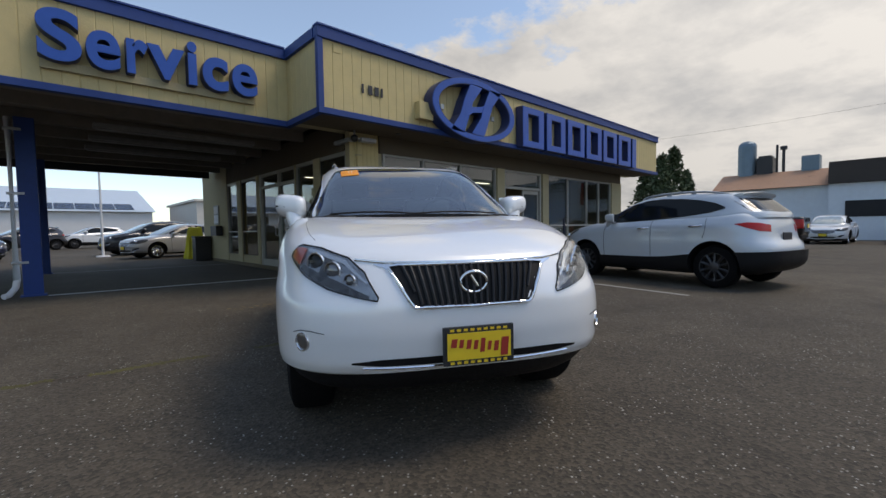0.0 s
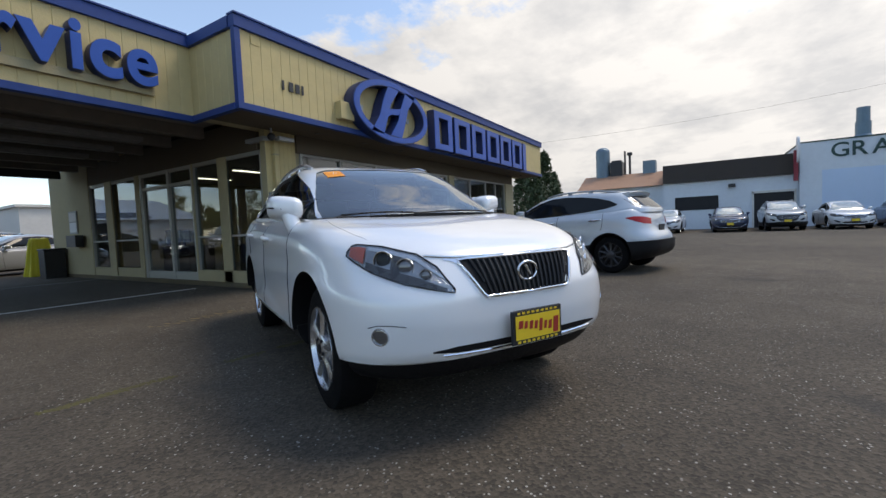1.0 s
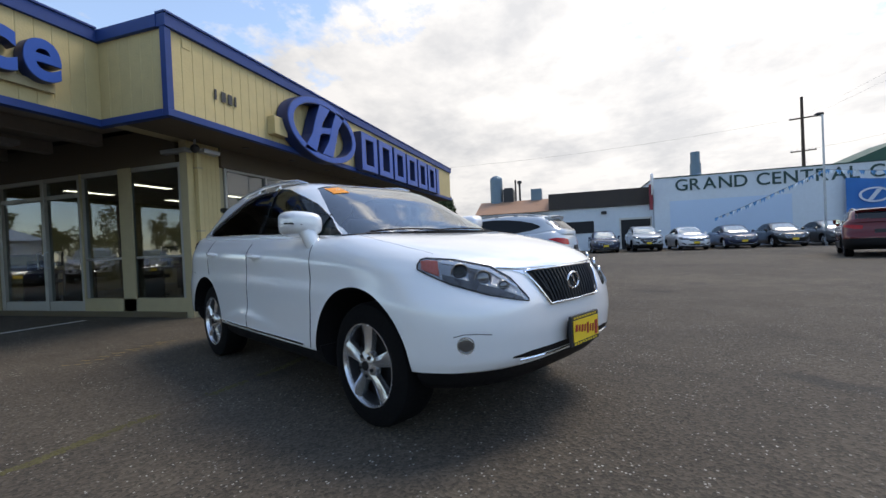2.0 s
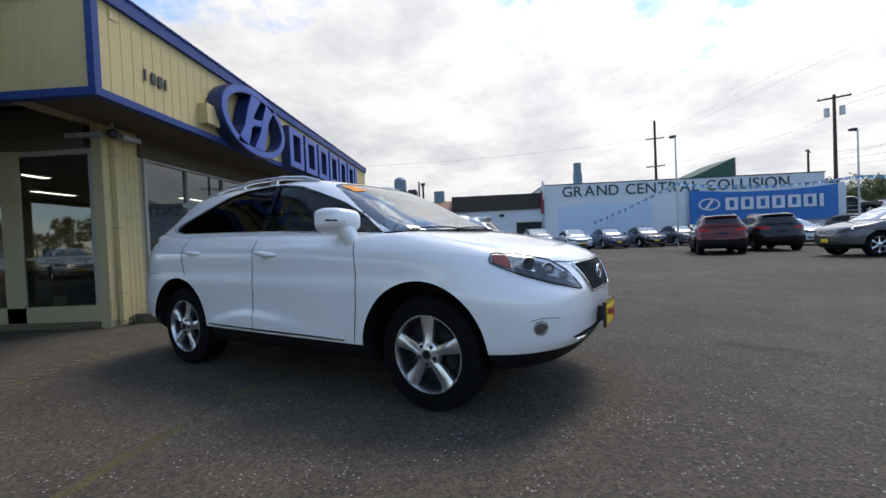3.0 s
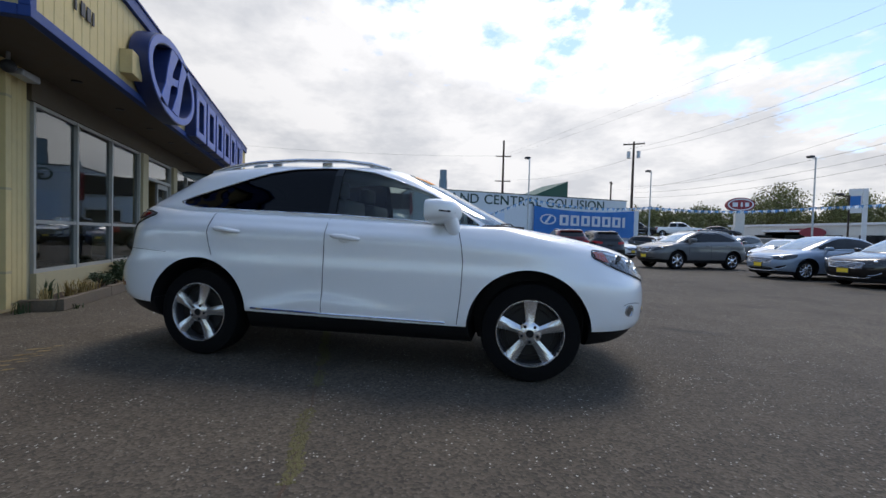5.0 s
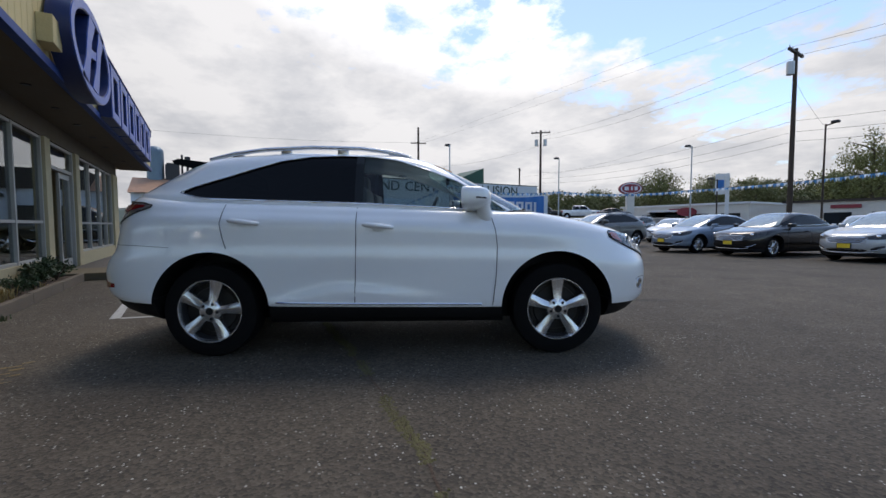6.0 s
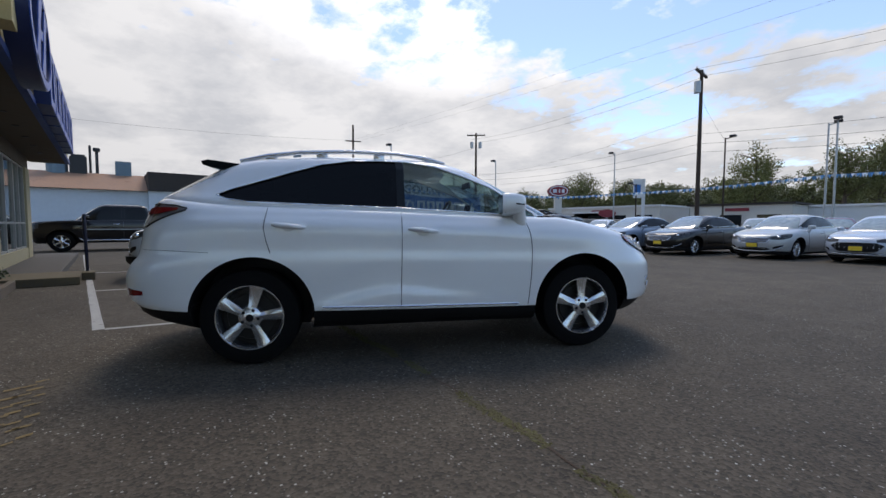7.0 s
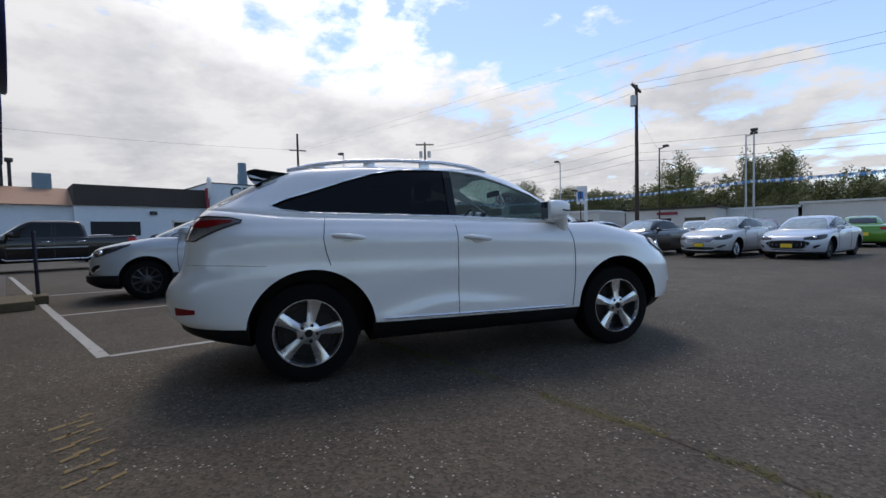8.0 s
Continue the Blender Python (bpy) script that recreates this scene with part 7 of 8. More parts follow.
part("roof", bm, ROOFRUST, rw)
bm = bmesh.new()
cyl(bm, (WX + 4, 9.0, 4.7), (WX + 4, 9.0, 7.0), 0.62, None, 16)
ball(bm, (WX + 4, 9.0, 7.0), (0.62, 0.62, 0.45), 16, 8)
part("dust_collector", bm, VENTBLUE, rw, "rounded grey-blue dust collector")
part("roof_box", boxes((WX + 3.6, WX + 4.8, 7.3, 8.3, 4.7, 6.0), (WX + 3.7, WX + 4.7, 7.4, 8.2, 6.0, 6.15)), BLACKMETAL, rw)
part("roof_box", boxes((WX + 3.6, WX + 4.8, 4.6, 5.6, 4.7, 5.85)), VENTBLUE, rw)
bm = bmesh.new()
cyl(bm, (WX + 4, 7.1, 4.7), (WX + 4, 7.1, 6.9), 0.08)
cyl(bm, (WX + 4, 6.7, 4.7), (WX + 4, 6.7, 6.6), 0.10)
cyl(bm, (WX + 4, 6.7, 6.5), (WX + 4, 6.7, 6.75), 0.22)
part("flue", bm, BLACKMETAL, rw)

# cloth banner with plain shapes
ban = root("banner", None, "big blue cloth banner with white shapes, hung on the white wall", "banner")
BX = WX - 0.35
bm = bmesh.new()
rows = []
for i in range(49):
    y = -17.0 - 12.4 * i / 48
    sag = 0.35 * (1 - (2 * i / 48 - 1) ** 2)
    rows.append([bm.verts.new((BX - 0.06 * math.sin(i * 0.9) * (1 - k / 6), y, 4.40 - sag * (1 - k / 6) - 2.9 * k / 6)) for k in range(7)])
for a, b in zip(rows, rows[1:]):
    for k in range(6):
        bm.faces.new((a[k], a[k + 1], b[k + 1], b[k]))
part("cloth", bm, BANNERBLUE, ban, smooth=60)
to = lambda a, b, d: (BX - 0.09 - d, -18.6 - a, 3.12 + b)
part("oval_shape", ring_slab(bmesh.new(), ellipse(0.92, 0.52), ellipse(0.76, 0.40), to, 0.01), BANNERWHITE, ban)
part("oval_bar", slab(bmesh.new(), [(-0.42, -0.36), (-0.12, -0.36), (0.42, 0.36), (0.12, 0.36)], to, 0.01), BANNERWHITE, ban)
for i in range(7):
    a, w = 1.35 + 1.30 * i, (1.05 if i < 6 else 0.34)
    bars = [(a, a + 0.33), (a + w - 0.33, a + w)] if w > 0.5 else [(a, a + w)]
    bm = bmesh.new()
    for p, q in bars:
        slab(bm, [(p, -0.55), (q, -0.55), (q, 0.50), (p, 0.50)], to, 0.012)
    if w > 0.5:
        for zz in (-0.55, 0.28):
            slab(bm, [(a + 0.33, zz), (a + w - 0.33, zz), (a + w - 0.33, zz + 0.22), (a + 0.33, zz + 0.22)], to, 0.012)
    part("white_shape", bm, BANNERWHITE, ban)
bm = bmesh.new()
for y, z in ((-17.0, 4.40), (-29.4, 4.40)):
    tube(bm, [(BX, y, z), (WX, y - 0.05, z + 0.15)], 0.015, 5)
part("tie", bm, WIRE, ban)

survey(marked, lambda x: x - 1.42, lambda y: -5.32 + 0.941 * (y + 6.15), lambda z: max(0.0, 1.06 + (z - 1.06) * 0.966) if z > 0 else 0.0)


# ---- street furniture and far things ----
def utility_pole(x, y, top, arm, turn, cans, r=0.16):
    p = root("utility_pole", pose(x, y, 0, 0, 0, turn), "dark wooden utility pole with a crossarm and transformer", "utility pole", "utility poles")
    part("mast", cyl(bmesh.new(), (0, 0, -0.5), (0, 0, top), r * 1.25, r * 0.8, 12), POLEWOOD, p, smooth=50)
    for z in arm:
        part("crossarm", boxes((-0.07, 0.07, -1.2, 1.2, top - z - 0.07, top - z + 0.07)), POLEWOOD, p)
        for k in (-1.1, -0.55, 0.55, 1.1):
            part("insulator", cyl(bmesh.new(), (0, k, top - z + 0.07), (0, k, top - z + 0.24), 0.045, 0.03, 8), GREYWALL, p)
    for k, z in cans:
        part("transformer", cyl(bmesh.new(), (0.1, k, top - z - 0.45), (0.1, k, top - z + 0.35), 0.22, 0.22, 14), STEEL, p, smooth=40)
    return p


utility_pole(11.55, -28.0, 12.25, (0.25,), 5, ((0.5, 1.25),), 0.14)
utility_pole(40.5, -32.8, 13.2, (0.3,), -41, ((0.55, 1.5), (-0.55, 1.5)), 0.15)
utility_pole(60.0, -24.8, 16.6, (2.5, 6.4), -20, (), 0.18)
utility_pole(62.0, -47.0, 11.8, (0.3,), 40, ())


def lamp_pole(x, y, top, label, dark=False, arms=((0.0, 0.35),)):
    p = root("street_lamp", pose(x, y, 0), label, "street lamp", "lot lamps")
    m = POLEWOOD if dark else STEEL
    part("mast", cyl(bmesh.new(), (0, 0, -0.3), (0, 0, top), 0.07, 0.048, 12), m, p, smooth=50)
    for a, L in arms:
        c = Vector((math.cos(radians(a)) * L, math.sin(radians(a)) * L, top + 0.08))
        part("arm", tube(bmesh.new(), [(0, 0, top - 0.1), c - Vector((0, 0, 0.05))], 0.04, 6), m, p)
        bm = bmesh.new()
        box(bm, c.x - 0.20, c.x + 0.20, c.y - 0.17, c.y + 0.17, c.z - 0.07, c.z + 0.09, 0.05)
        part("lamp_head", bm, BLACKMETAL, p, smooth=60)
    return p


lamp_pole(10.13, -28.74, 7.3, "tall brown pole with a small lamp", True, ((200, 0.45),))
lamp_pole(19.4, -30.3, 7.55, "tall grey lot lamp")
lamp_pole(28.0, -12.0, 7.4, "tall grey lot lamp")
lamp_pole(28.1, -23.9, 7.25, "tall grey lot lamp")
lamp_pole(4.7, -29.3, 7.4, "tall grey lot lamp", False, ((200, 0.45),))
lamp_pole(4.0, -27.5, 7.2, "tall grey lot lamp", False, ((100, 0.3),))
lamp_pole(18.1, -31.8, 4.8, "short dark street lamp", True, ((20, 0.5),))


def wire(pts, r, name="overhead_wire", label="thin dark overhead wire between poles", sag=1.0):
    p, q = Vector(pts[0]), Vector(pts[1])
    r *= 0.45
    line = [p.lerp(q, k / 24) - Vector((0, 0, sag * 4 * (k / 24) * (1 - k / 24))) for k in range(25)]
    return tagged(part(name, tube(bmesh.new(), line, r, 5), WIRE), label, "wire", "overhead wires")


A, B, C = Vector((11.55, -28.0, 0)), Vector((40.5, -32.8, 0)), Vector((-36.0, -24.5, 0))
for z, dy in ((12.2, -1.0), (12.2, 1.0), (7.8, 0.0), (7.1, 0.0), (6.5, 0.0)):
    wire((A + Vector((0, dy, z - 0.1)), B + Vector((0, dy, z)), ), 0.022, sag=0.7)
    wire((A + Vector((0, dy, z - 0.1)), C + Vector((0, dy, z)), ), 0.022, sag=1.2)
wire((Vector((40.5, -32.8, 11.3)), Vector((60, -24.8, 10.4))), 0.02, sag=0.8)
wire((Vector((60, -24.8, 14.2)), Vector((62, 45, 14.0))), 0.024, sag=1.5)
wire((Vector((11.55, -28.0, 10.3)), Vector((10.13, -28.74, 7.1))), 0.014, sag=0.2)
wire((Vector((11.55, -28.0, 9.0)), Vector((62, -47, 10.3))), 0.018, sag=1.2)
# wires that cross over the lot
wire((Vector((-40, -17.5, 12.0)), Vector((60, -24.3, 14.1))), 0.012, sag=0.6)
wire((Vector((-40, -22.0, 12.4)), Vector((60, -25.3, 14.1))), 0.012, sag=0.6)


def pennants(p, q, sag, n, label):
    p, q = Vector(p), Vector(q)
    s = root("pennant_string", None, label, "pennants", "pennant strings")
    at = lambda t: p.lerp(q, t) - Vector((0, 0, sag * 4 * t * (1 - t)))
    part("cord", tube(bmesh.new(), [at(k / 30) for k in range(31)], 0.010, 4), WIRE, s)
    side = (q - p).normalized()
    for m, odd in ((PENNANTBLUE, 0), (PENNANTSILVER, 1)):
        for i in range(n):
            if (i // 2) % 2 != odd:
                continue
            c = at((i + 0.5) / n)
            w, h, tw = 0.09, random.uniform(0.18, 0.30), random.uniform(-0.15, 0.15)
            sw = Vector((-side.y, side.x, 0)) * tw
            bm = bmesh.new()
            v = [bm.verts.new(x) for x in (c - side * w, c + side * w, c + sw - Vector((0, 0, h)), c + side * w * 0.2 + sw * 1.15 - Vector((0, 0, h * 0.95)))]
            bm.faces.new((v[0], v[1], v[3], v[2]))
            part("pennant", bm, m, s)
    return s


pennants((4.7, -29.3, 4.25), (-20, -26.5, 4.8), 0.35, 210, "string of blue and silver pennants between the lot lamps")
pennants((4.7, -29.3, 4.25), (19.4, -30.3, 3.95), 0.15, 126, "string of blue and silver pennants between the lot lamps")
pennants((19.4, -30.3, 3.95), (28.1, -23.9, 4.2), 0.3, 90, "string of blue and silver pennants between the lot lamps")
pennants((28.1, -23.9, 4.2), (28.0, -12.0, 4.3), 0.4, 90, "string of blue and silver pennants between the lot lamps")
pennants((28.0, -12.0, 4.3), (33.0, -7.9, 2.0), 0.1, 50, "string of blue and silver pennants hanging to the wall")

rs = root("pylon_sign", pose(36.8, -45.6, 0, 0, 0, 55), "red oval dealer sign on a grey pylon", "sign")
part("pylon", boxes((-0.5, 0.5, -0.3, 0.3, 0.0, 5.0)), GREYWALL, rs)
part("oval", slab(bmesh.new(), ellipse(1.5, 0.85, 36), lambda a, b, d: (a, -0.36 + d, 6.0 + b), 0.72), SIGNRED, rs)
part("rim", ring_slab(bmesh.new(), ellipse(1.36, 0.72, 36), ellipse(1.22, 0.60, 36), lambda a, b, d: (a, 0.37 + d, 6.0 + b), 0.02), BANNERWHITE, rs)
for a, b in ((-0.85, -0.45), (-0.2, 0.0), (0.3, 0.85)):
    part("white_shape", boxes((a, b, 0.365, 0.39, 5.75, 6.25)), BANNERWHITE, rs)
lo = root("low_sign", pose(34.3, -54.6, 1.9, 0, 0, 50), "low red oval sign on a short post", "sign")
part("post", boxes((-0.15, 0.15, -0.1, 0.1, 0.0, 0.4)), GREYWALL, lo)
part("oval", slab(bmesh.new(), ellipse(1.3, 0.62, 30), lambda a, b, d: (a, -0.12 + d, 1.0 + b), 0.24), SIGNRED, lo)
ws = root("lot_sign", pose(21.0, -39.0, 0, 0, 0, 30), "white post sign with a blue panel", "sign")
part("post", boxes((-0.16, 0.16, -0.14, 0.14, 0, 6.0)), WHITEPLAIN, ws)
part("panel", boxes((0.18, 1.0, -0.10, 0.10, 4.0, 6.0)), WHITEPLAIN, ws)
part("blue_shape", boxes((0.28, 0.90, 0.105, 0.12, 4.6, 5.4)), BANNERBLUE, ws)


def low_building(name, x0, x1, y0, y1, h, label, wall, roofm, band=None):
    b = root(name, None, label, "building")
    part("wall", boxes((x0, x1, y0, y1, -0.2, h)), wall, b)
    part("roof", boxes((x0 - 0.3, x1 + 0.3, y0 - 0.3, y1 + 0.3, h + 0.002, h + 0.25)), roofm, b)
    if band:
        for i in range(int((x1 - x0) / 4)):
            part("window", boxes((x0 + 1 + 4 * i, x0 + 3.4 + 4 * i, y1 - 0.02, y1 + 0.05, 0.6, h - band)), DARKGLASS, b)
        part("sign_band", boxes(((x0 + x1) / 2 - 1.3, (x0 + x1) / 2 + 1.3, y1 + 0.06, y1 + 0.15, h - 0.75, h - 0.35)), SIGNRED, b)
    return b


low_building("dealer_hall", 27.0, 46.0, -66.0, -56.0, 3.8, "low grey dealership hall with dark windows across the street", GREYWALL, WHITEPLAIN, 1.2)
low_building("dealer_hall", 12.0, 23.0, -64.0, -56.0, 3.6, "low dark-roofed dealership hall across the street", GREYWALL, ROOFDARK, 1.2)
low_building("white_shed", 4.4, 13.6, -72.0, -63.0, 3.4, "long white low shed", WHITEPLAIN, WHITEPLAIN)
low_building("grey_shed", -16.0, 4.0, -72.0, -63.5, 3.8, "grey block shed with small openings", GREYWALL, GREYWALL)
low_building("red_sign_office", 34.0, 41.0, -60.0, -56.0, 3.0, "small white office with a red sign", WHITEPLAIN, WHITEPLAIN)

# far lots behind the service lane
wh = root("warehouse", None, "big white warehouse with a pale roof and solar panels", "building")
part("wall", boxes((-24, 8.8, 62, 90, 0, 3.6)), WHITEPLAIN, wh)
bm = bmesh.new()
slab(bm, [(61.5, 3.6), (76, 7.2), (90.5, 3.6)], lambda a, b, d: (-24.5 + d, a, b), 33.6)
part("roof", bm, mat("pale_metal_roof", (0.52, 0.60, 0.68), 0.5, vary=0.08, grain=0.6), wh)
for i in range(14):
    bm = bmesh.new()
    x = -18 + 1.8 * i
    v = [bm.verts.new(p) for p in ((x, 62.3, 3.86), (x + 1.7, 62.3, 3.86), (x + 1.7, 65.6, 4.68), (x, 65.6, 4.68))]
    bm.faces.new(v)
    bmesh.ops.solidify(bm, geom=list(bm.faces), thickness=0.05)
    part("solar_panel", bm, SOLAR, wh)
# bay as a dark panel, coloured like its unlit inside
part("bay", boxes((-14, -6, 61.9, 62.05, 0, 3.2)), DARKVOID, wh)
low_building("grey_hall", 12.0, 22.0, 55.0, 70.0, 4.6, "plain grey metal hall", GREYWALL, GREYWALL)
fp = root("flagpole", pose(1.48, 25.5, 0), "thin white pole on a small base", "pole")
part("mast", cyl(bmesh.new(), (0, 0, 0.05), (0, 0, 5.2), 0.055, 0.035, 10), WHITEPLAIN, fp)
part("foot", cyl(bmesh.new(), (0, 0, 0), (0, 0, 0.06), 0.28, 0.25, 16), WHITEPLAIN, fp)
bn = root("bin", pose(3.90, 18.2, 0), "dark waste bin by the wall", "bin")
part("body", boxes((-0.26, 0.26, -0.26, 0.26, 0, 0.85), bevel=0.02), BLACKMETAL, bn)
part("lid", boxes((-0.28, 0.28, -0.28, 0.28, 0.852, 0.92), bevel=0.02), BLACKMETAL, bn)
ym = root("covered_cart", pose(4.08, 20.0, 0), "cart under a crumpled yellow plastic cover", "cart")
bm = bmesh.new()
bmesh.ops.create_grid(bm, x_segments=24, y_segments=24, size=1)
for v in bm.verts:
    a, b = v.co.x, v.co.y
    d = max(abs(a), abs(b))
    z = 1.25 if d < 0.62 else 1.25 * (1 - d) / 0.38
    q = 0.34 + 0.10 * max(0, d - 0.62)
    n3 = noise.noise((a * 3, b * 3, 1)) * 0.08
    v.co = Vector((a * q + n3, b * q + n3, max(0.0, z + n3 * 0.8)))
part("cover", bm, YELLOWMAT, ym, smooth=70)

# pale raised bank behind the lot, with two pickups on it
setting(part("bank", boxes((30.0, 62.0, -55.5, -36.0, -0.2, 1.9), bevel=0.4), CONCRETE), "low concrete terrace behind the lot", "bank")


# ---- trees ----
def crown(bm, c, rx, rz, count, leaf):
    clumps = []
    for k in range(max(8, count // 90)):
        d = Vector((random.gauss(0, 1), random.gauss(0, 1), random.gauss(0, 1))).normalized() * random.uniform(0.35, 1.0)
        clumps.append((Vector((c[0] + d.x * rx * 0.8, c[1] + d.y * rx * 0.8, c[2] + d.z * rz * 0.8)), random.uniform(0.22, 0.42)))
    for i in range(count):
        q, r = random.choice(clumps)
        d = Vector((random.gauss(0, 1), random.gauss(0, 1), random.gauss(0, 1))).normalized() * r * random.uniform(0.4, 1.0)
        leaf_quad(bm, q + Vector((d.x * rx, d.y * rx, d.z * rz * 0.8)), leaf * random.uniform(0.7, 1.4), leaf * 0.34, 0.1)


def tree(x, y, h, rx, label, count=6800, leaf=0.31, leafmat=LEAFFAR):
    t = root("tree", pose(x, y, 0), label, "tree", "trees behind the lot")
    bm = bmesh.new()
    tube(bm, [(0, 0, -0.3), (0.1, 0.1, h * 0.3), (0.0, 0.2, h * 0.6), (0.1, 0.1, h * 0.85)], [h * 0.028, h * 0.022, h * 0.014, h * 0.005], 9)
    for k in range(9):
        a, z = k * 2.4, h * (0.30 + 0.06 * k)
        L = rx * random.uniform(0.6, 0.95) * (1.1 - 0.05 * k)
        tube(bm, [(0, 0.1, z), (L * 0.5 * math.cos(a), L * 0.5 * math.sin(a), z + L * 0.3), (L * math.cos(a), L * math.sin(a), z + L * 0.5)], [h * 0.010, h * 0.006, h * 0.002], 6)
    part("trunk", bm, BARK, t)
    bm = bmesh.new()
    crown(bm, (0, 0, h * 0.62), rx, h * 0.40, count, leaf)
    part("crown", bm, leafmat, t)
    return t


for az, d, h, r in ((-74.9, 95, 16.2, 4.6), (-82.0, 98, 16.2, 4.3), (-84.4, 101, 16.6, 4.0), (-56.5, 105, 13.6, 6.0), (-62.0, 110, 13.0, 5.5), (-66.0, 115, 11.5, 5.0), (-72.6, 92, 10.0, 2.6)):
    a = radians(az)
    tree(-1 + d * math.cos(a), 6 + d * math.sin(a), h, r, "broad leafy tree behind the buildings")
# far wood: one mass of foliage of uneven height
bm = bmesh.new()
bt = bmesh.new()
for i in range(230):
    az = radians(-100 + 62 * i / 229 + random.uniform(-0.4, 0.4))
    d = random.uniform(112, 165)
    h = random.uniform(10.5, 15.0) * (d / 130) * (0.86 if math.degrees(az) > -60 else 1.0)
    x, y = -1 + d * math.cos(az), 6 + d * math.sin(az)
    crown(bm, (x, y, h * 0.52), random.uniform(3.0, 5.0), h * 0.50, 800, 0.52)
    cyl(bt, (x, y, -0.3), (x, y, h * 0.6), 0.22, 0.12, 6)
for i in range(90):
    az = radians(112 + 150 * i / 89 + random.uniform(-0.8, 0.8))
    d = random.uniform(80, 120)
    h = random.uniform(6, 11) * (d / 90)
    x, y = -1 + d * math.cos(az), 6 + d * math.sin(az)
    crown(bm, (x, y, h * 0.52), random.uniform(3.0, 5.5), h * 0.50, 600, 0.6)
    cyl(bt, (x, y, -0.3), (x, y, h * 0.6), 0.22, 0.12, 6)
wood = tagged(part("far_wood", bm, LEAFFAR), "belt of mixed green trees behind the buildings", "trees", kind="stuff")
tagged(part("far_trunks", bt, BARK), "trunks of the tree belt", "trees", kind="stuff")
# wooded hill on the horizon
bm = bmesh.new()
rows = []
for i in range(81):
    az = radians(-130 + 200 * i / 80)
    top = 14 + 9 * noise.noise((i * 0.16, 4, 0)) + 1.5 * noise.noise((i * 0.9, 2, 0))
    rows.append([bm.verts.new((r * math.cos(az), r * math.sin(az), z)) for r, z in ((330, -1), (380, top * 0.8), (430, top), (520, -1))])
for a, b in zip(rows, rows[1:]):
    for k in range(3):
        bm.faces.new((a[k], a[k + 1], b[k + 1], b[k]))
tagged(part("far_hill", bm, mat("hazy_wooded_hill", (0.075, 0.095, 0.075), 0.95, vary=0.35, grain=0.15)), "low wooded hill on the horizon", "hill", kind="structure")


def conifer(x, y, h, r, label):
    t = root("conifer", pose(x, y, 0), label, "tree", "conifers")
    part("trunk", cyl(bmesh.new(), (0, 0, -0.2), (0, 0, h), h * 0.022, 0.02, 8), BARK, t)
    bm = bmesh.new()
    for i in range(1500):
        q = random.random() ** 0.8
        z = h * (0.12 + 0.88 * q)
        rr = r * (1 - q) ** 0.8 * random.uniform(0.35, 1.0) + 0.08
        a = random.uniform(0, 6.28) if random.random() < 0.4 else round(random.uniform(0, 9)) * 0.7 + z * 1.3 + random.gauss(0, 0.15)
        leaf_quad(bm, Vector((rr * math.cos(a), rr * math.sin(a), z - rr * 0.25)), 0.55, 0.13, -0.1)
    part("crown", bm, NEEDLE, t)


for az, d, h, r in ((18.9, 52, 9.2, 2.3), (20.2, 50, 8.2, 2.3), (17.6, 60, 7.5, 2.0), (21.8, 55, 8.0, 2.4)):
    conifer(-0.3 + d * math.cos(radians(az)), 0.3 + d * math.sin(radians(az)), h, r, "dark conifer behind the showroom")
tree(0.0, 74.0 + 24, 9, 4, "leafy tree behind the warehouse", 900, 0.6)
tree(-12.0, 96, 11, 5, "leafy tree behind the warehouse", 900, 0.6)


# ---- cars: the hero car and those parked round it ----
def place(x, y, heading, z=0.0):
    """Front axle's middle at x, y; heading in degrees from +x."""
    return pose(x, y, z, 0, 0, heading)


def lot(x, y):
    """The plan of the lot was drawn a little too long from the corner of the building."""
    return -1.4 + (x + 1.4) * 0.955, 4.5 + (y - 4.5) * 0.955


hero = build_car("crossover_car", CROSSOVER, None, "pearl white crossover with tinted rear windows and silver alloy wheels", "car")
hero.matrix_world = place(1.587, 2.382, math.degrees(math.atan2(-0.887, -0.4617)))

SILVER, WHITE, BLACK, NAVY, GREY, RED, BLUEGREY, GREEN = (0.44, 0.46, 0.47), (0.70, 0.72, 0.74), (0.006, 0.006, 0.007), (0.02, 0.03, 0.07), (0.09, 0.095, 0.10), (0.12, 0.007, 0.008), (0.22, 0.28, 0.36), (0.10, 0.26, 0.03)
suv = build_car("suv", SUV, (0.53, 0.58, 0.63), "silver compact suv parked nose to the showroom", "car", "parked cars")
suv.matrix_world = place(8.40 + 0.80 * math.cos(radians(-12)), 4.96 + 0.80 * math.sin(radians(-12)), 78)
sedan = build_car("sedan", SEDAN, SILVER, "silver sedan with a yellow dealer plate in the lot", "car", "parked cars")
sedan.matrix_world = place(*lot(3.18, -11.75), 79)
coupe = build_car("coupe", COUPE, (0.50, 0.55, 0.62), "silver coupe with a yellow dealer plate in the lot", "car", "parked cars")
coupe.matrix_world = place(*lot(0.68, -11.95), 78)
cross = build_car("crossover_car", WIDECROSS, GREY, "steel grey crossover parked in the lot", "car", "parked cars")
cross.matrix_world = place(*lot(13.25, -10.75), 87)


def another(src, x, y, heading, colour, label, z=0.0):
    if y < 5:
        x, y = lot(x, y)
    c = copy_thing(src, place(x, y, heading, z))
    recolour(c, colour)
    c["label"] = label
    return c


another(sedan, 6.10, -11.35, 79, BLACK, "black sedan with a yellow dealer plate in the lot")
another(sedan, 8.65, -11.5, 79, BLUEGREY, "blue-grey sedan with a yellow dealer plate in the lot")
another(suv, 19.74, -9.65, -22, RED, "dark red suv seen from behind")
